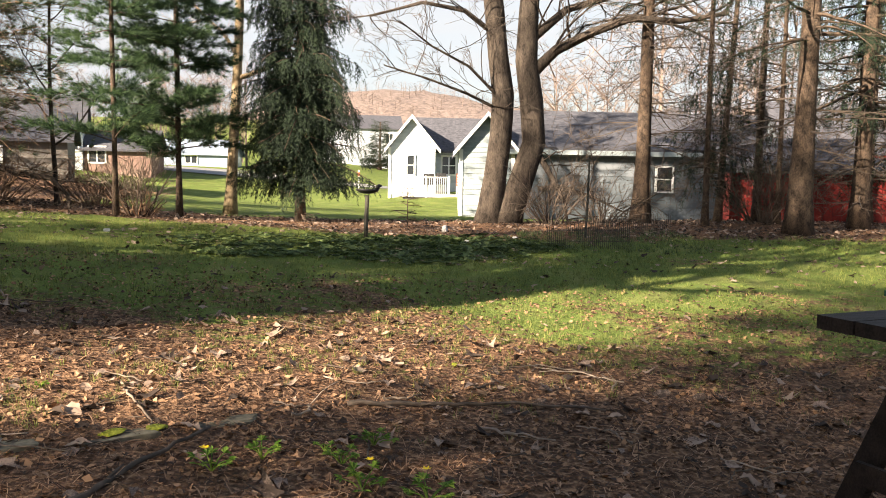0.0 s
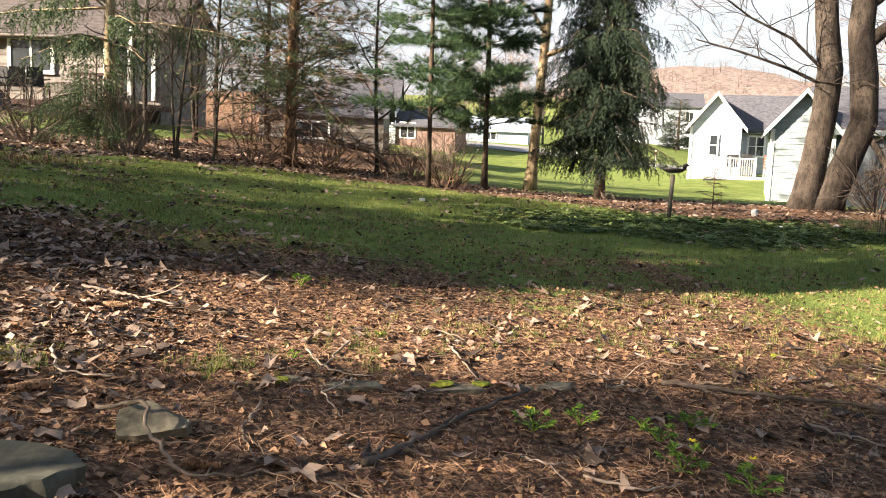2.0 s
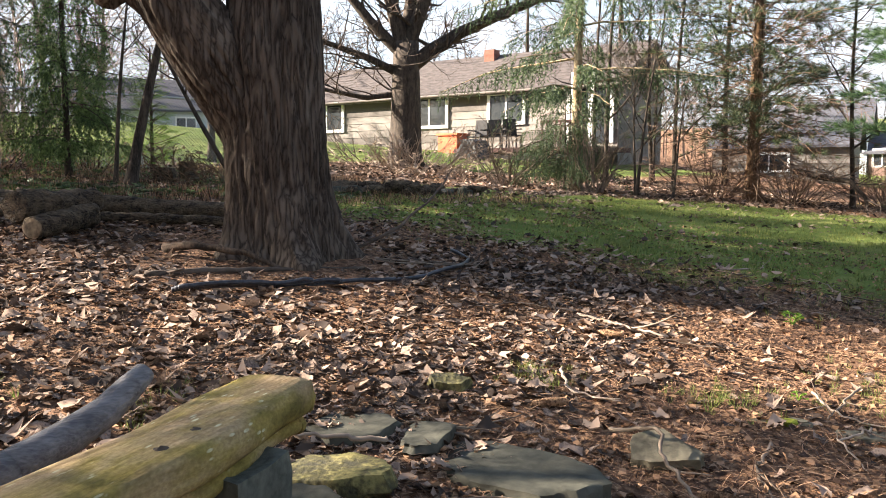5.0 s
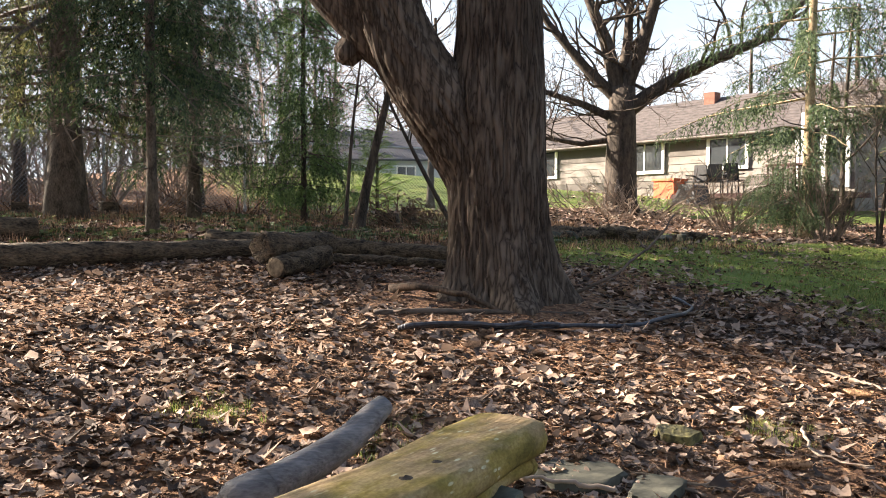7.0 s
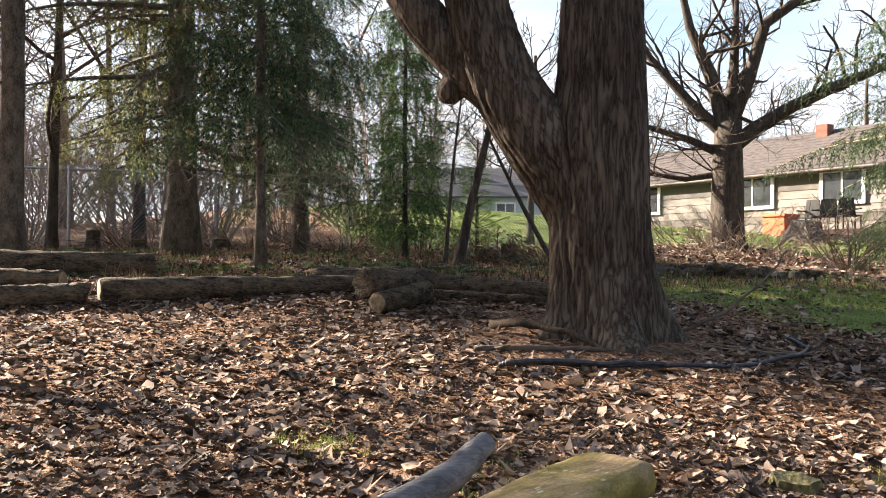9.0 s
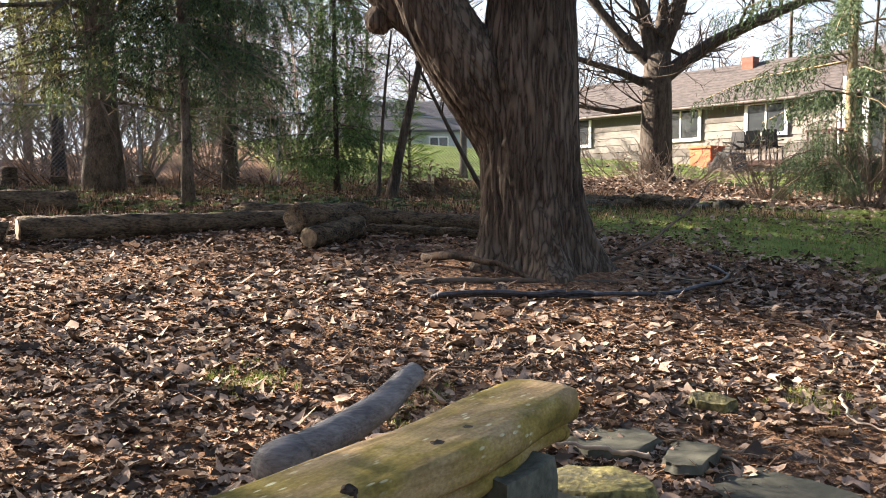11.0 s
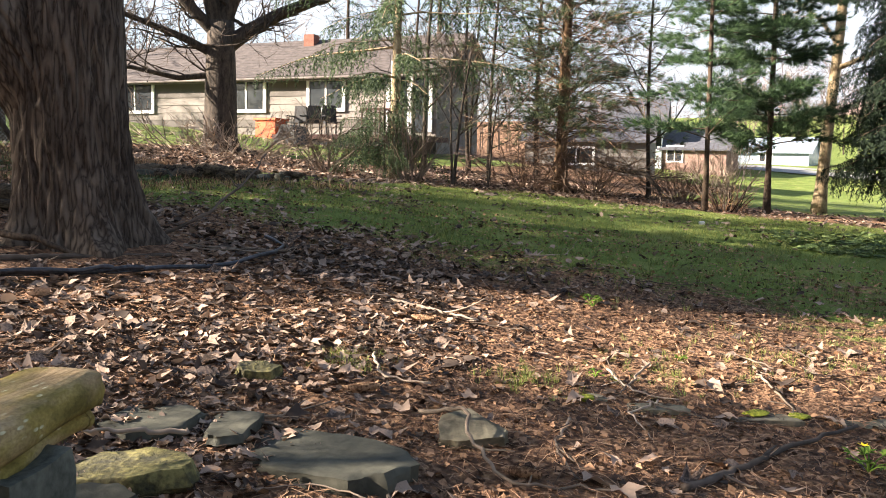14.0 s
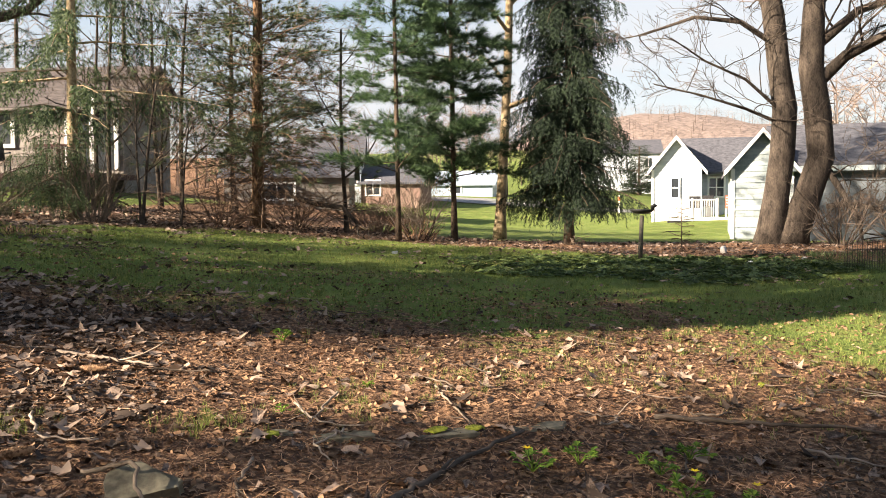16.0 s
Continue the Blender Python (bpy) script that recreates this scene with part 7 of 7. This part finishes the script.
for _k in range(9):
    _x, _y = sow(9300, -6.6, 3.5, -2.5, 6.2, lambda x, y: leafy(x, y) * close_by(x, y))
    tagged(batch("leaf_litter", lobed_leaf(_k, True), scatter_mats(_x, _y, 0.026 + 0.062 * _rng.random(len(_x)) ** 1.8, 0.34, 0.010), M_LEAF, smooth=True), "curled dry brown leaves on the ground", "leaves", kind="stuff")
for _k in range(4):
    _x, _y = sow(24000, -11.5, 3.5, -4.5, 9.5, lambda x, y: leafy(x, y) * smoothstep(-4.5, -3.0, y) * (1 - close_by(x, y)))
    tagged(batch("leaf_litter", lobed_leaf(20 + _k), scatter_mats(_x, _y, 0.030 + 0.055 * _rng.random(len(_x)) ** 1.5, 0.38, 0.012), M_LEAF, smooth=True), "curled dry brown leaves on the ground", "leaves", kind="stuff")
for _k in range(3):
    _x, _y = sow(800, -6.0, 2.6, -0.5, 6.0, lambda x, y: 0.22 + 0.6 * leafy(x, y))
    tagged(batch("leaf_litter", lobed_leaf(40 + _k, True), scatter_mats(_x, _y, _rng.uniform(0.075, 0.125, len(_x)), 0.22, 0.020), M_LEAF, smooth=True), "large lobed dry leaves on top of the litter", "leaves", kind="stuff")
CRUMB = ([(-0.5, -0.2, 0.0), (0.1, -0.35, 0.12), (0.5, 0.1, 0.0), (-0.1, 0.35, 0.16)], [(0, 1, 2, 3)])
_x, _y = sow(95000, -10.5, 3.5, -2.0, 8.5, lambda x, y: np.clip(1.0 - 0.85 * lawn(x, y), 0, 1))
tagged(batch("leaf_crumbs", CRUMB, scatter_mats(_x, _y, _rng.uniform(0.012, 0.045, len(_x)), 0.6, 0.008), M_CRUMB), "broken bits of dry leaf and bark", "leaves", kind="stuff")
_x, _y = sow(26000, -20, 11, 9.5, 18.5, lambda x, y: np.clip((1 - 0.97 * lawn(x, y)) * (0.55 + 0.5 * wave(x, y, 0.9, 4)), 0, 1))
tagged(batch("leaf_litter", lobed_leaf(9), scatter_mats(_x, _y, _rng.uniform(0.05, 0.10, len(_x)), 0.4, 0.015), M_LEAF), "drifts of dry leaves in the beds", "leaves", kind="stuff")
_x, _y = sow(1300, -10, 7, 5.0, 13.5, lambda x, y: 0.6 * lawn(x, y))
tagged(batch("scattered_leaves", lobed_leaf(4, True), scatter_mats(_x, _y, _rng.uniform(0.035, 0.08, len(_x)), 0.4, 0.025), M_LEAF), "single dry leaves strewn over the grass", "leaves", kind="stuff")

BLADES = ([], [])
for _k in range(7):
    _a = 2.4 * _k
    _c, _s = math.cos(_a), math.sin(_a)
    _o = len(BLADES[0])
    _b = 0.25 + 0.06 * _k
    BLADES[0].extend([(_c * 0.25 - _s * 0.05, _s * 0.25 + _c * 0.05, -0.1), (_c * 0.25 + _s * 0.05, _s * 0.25 - _c * 0.05, -0.1), (_c * (0.3 + _b), _s * (0.3 + _b), 0.8 + 0.06 * _k)])
    BLADES[1].append((_o, _o + 1, _o + 2))
_x, _y = sow(48000, -10, 7, 3.6, 13.5, lambda x, y: np.clip(lawn(x, y) * (0.65 + 0.5 * wave(x, y, 1.1, 6)), 0, 1))
tagged(batch("grass", BLADES, scatter_mats(_x, _y, _rng.uniform(0.025, 0.055, len(_x)), 0.25, 0.0), M_GRASS), "short patchy spring grass", "grass", kind="stuff")
STRAW = ([(-0.015, -0.5, 0.0), (0.015, -0.5, 0.0), (0.038, 0.0, 0.06), (0.012, 0.5, 0.0), (-0.012, 0.5, 0.0), (0.005, 0.0, 0.06)], [(0, 1, 2, 5), (5, 2, 3, 4)])
_x, _y = sow(38000, -5.5, 3.5, 0.8, 6.0, lambda x, y: np.clip(1 - 0.8 * lawn(x, y), 0, 1))
tagged(batch("pine_straw", STRAW, scatter_mats(_x, _y, _rng.uniform(0.04, 0.13, len(_x)), 0.25, 0.008), M_STRAW), "fallen needles and small twigs", "needles", kind="stuff")

# low glossy groundcover in the bed round the birdbath, and ivy by the fence
COVER = ([], [])
for _k in range(5):
    _a = 1.2566 * _k
    _c, _s = math.cos(_a), math.sin(_a)
    _o = len(COVER[0])
    COVER[0].extend([(0, 0, 0.2), (_c * 0.5 - _s * 0.28, _s * 0.5 + _c * 0.28, 0.55), (_c * 1.0, _s * 1.0, 0.45), (_c * 0.5 + _s * 0.28, _s * 0.5 - _c * 0.28, 0.55)])
    COVER[1].append((_o, _o + 1, _o + 2, _o + 3))
_x, _y = sow(3600, -3.6, 2.6, 9.2, 13.2, lambda x, y: np.clip(smoothstep(1.25, 0.85, np.hypot((x + 0.9) / 2.3, (y - 10.9 - 0.25 * (x + 1)) / 1.5) + 0.25 * wave(x, y, 1.6, 7)), 0, 1))
tagged(batch("groundcover", COVER, scatter_mats(_x, _y, _rng.uniform(0.04, 0.085, len(_x)), 0.3, 0.0), M_IVY), "low green groundcover with rounded leaves", "groundcover", kind="stuff")
_x, _y = sow(5000, -15.5, -8.8, -3.0, 6.5, lambda x, y: np.clip(0.75 * smoothstep(-8.8, -10, x) * (0.5 + 0.7 * wave(x, y, 1.2, 2)), 0, 1))
tagged(batch("groundcover", COVER, scatter_mats(_x, _y, _rng.uniform(0.05, 0.10, len(_x)), 0.3, 0.0), M_IVY), "ivy and low weeds under the spruces", "groundcover", kind="stuff")
_x, _y = sow(900, 1.2, 3.8, 11.0, 13.6, lambda x, y: 0.6 + 0 * x)
tagged(batch("groundcover", BLADES, scatter_mats(_x, _y, _rng.uniform(0.05, 0.09, len(_x)), 0.3, 0.0), M_IVY), "green shoots in the wire-edged bed", "groundcover", kind="stuff")
_x, _y = sow(16000, -22, -8.0, 6.0, 18.0, lambda x, y: np.clip((1 - 0.9 * lawn(x, y)) * (0.6 + 0.5 * wave(x, y, 0.9, 4)), 0, 1))
tagged(batch("leaf_litter", lobed_leaf(2), scatter_mats(_x, _y, _rng.uniform(0.055, 0.12, len(_x)), 0.4, 0.02), M_LEAF), "bright drifts of dry leaves at the lawn's edge", "leaves", kind="stuff")
_x, _y = sow(9000, -17.5, -8.5, -5.0, 9.0, lambda x, y: np.clip(0.55 + 0.5 * wave(x, y, 1.0, 3), 0, 1))
tagged(batch("dry_grass", BLADES, scatter_mats(_x, _y, _rng.uniform(0.05, 0.13, len(_x)), 0.35, 0.0), M_STRAW), "pale dry grass under the spruces", "grass", kind="stuff")

_x, _y = sow(7500, -17.5, -10.5, -4.5, 7.0, lambda x, y: np.clip(0.65 + 0.5 * wave(x, y, 1.3, 6), 0, 1))
tagged(batch("leaf_litter", lobed_leaf(12), scatter_mats(_x, _y, _rng.uniform(0.06, 0.13, len(_x)), 0.4, 0.02), M_LEAF), "dry leaves strewn under the spruces", "leaves", kind="stuff")
for _k, (_cx, _cy, _r) in enumerate(((-3.32, 1.06, 0.16), (-2.93, 2.55, 0.10), (-3.9, 0.35, 0.10), (-3.05, 1.15, 0.08), (-2.25, 3.0, 0.10), (-1.95, 3.7, 0.22), (-1.6, 4.3, 0.25), (-0.9, 4.9, 0.3))):
    _x, _y = _rng.normal(_cx, _r, 70), _rng.normal(_cy, _r, 70)
    tagged(batch("grass_tuft", BLADES, scatter_mats(_x, _y, _rng.uniform(0.02, 0.045, 70), 0.35, 0.004), M_GRASS), "small tuft of young grass in the litter", "grass", kind="stuff")
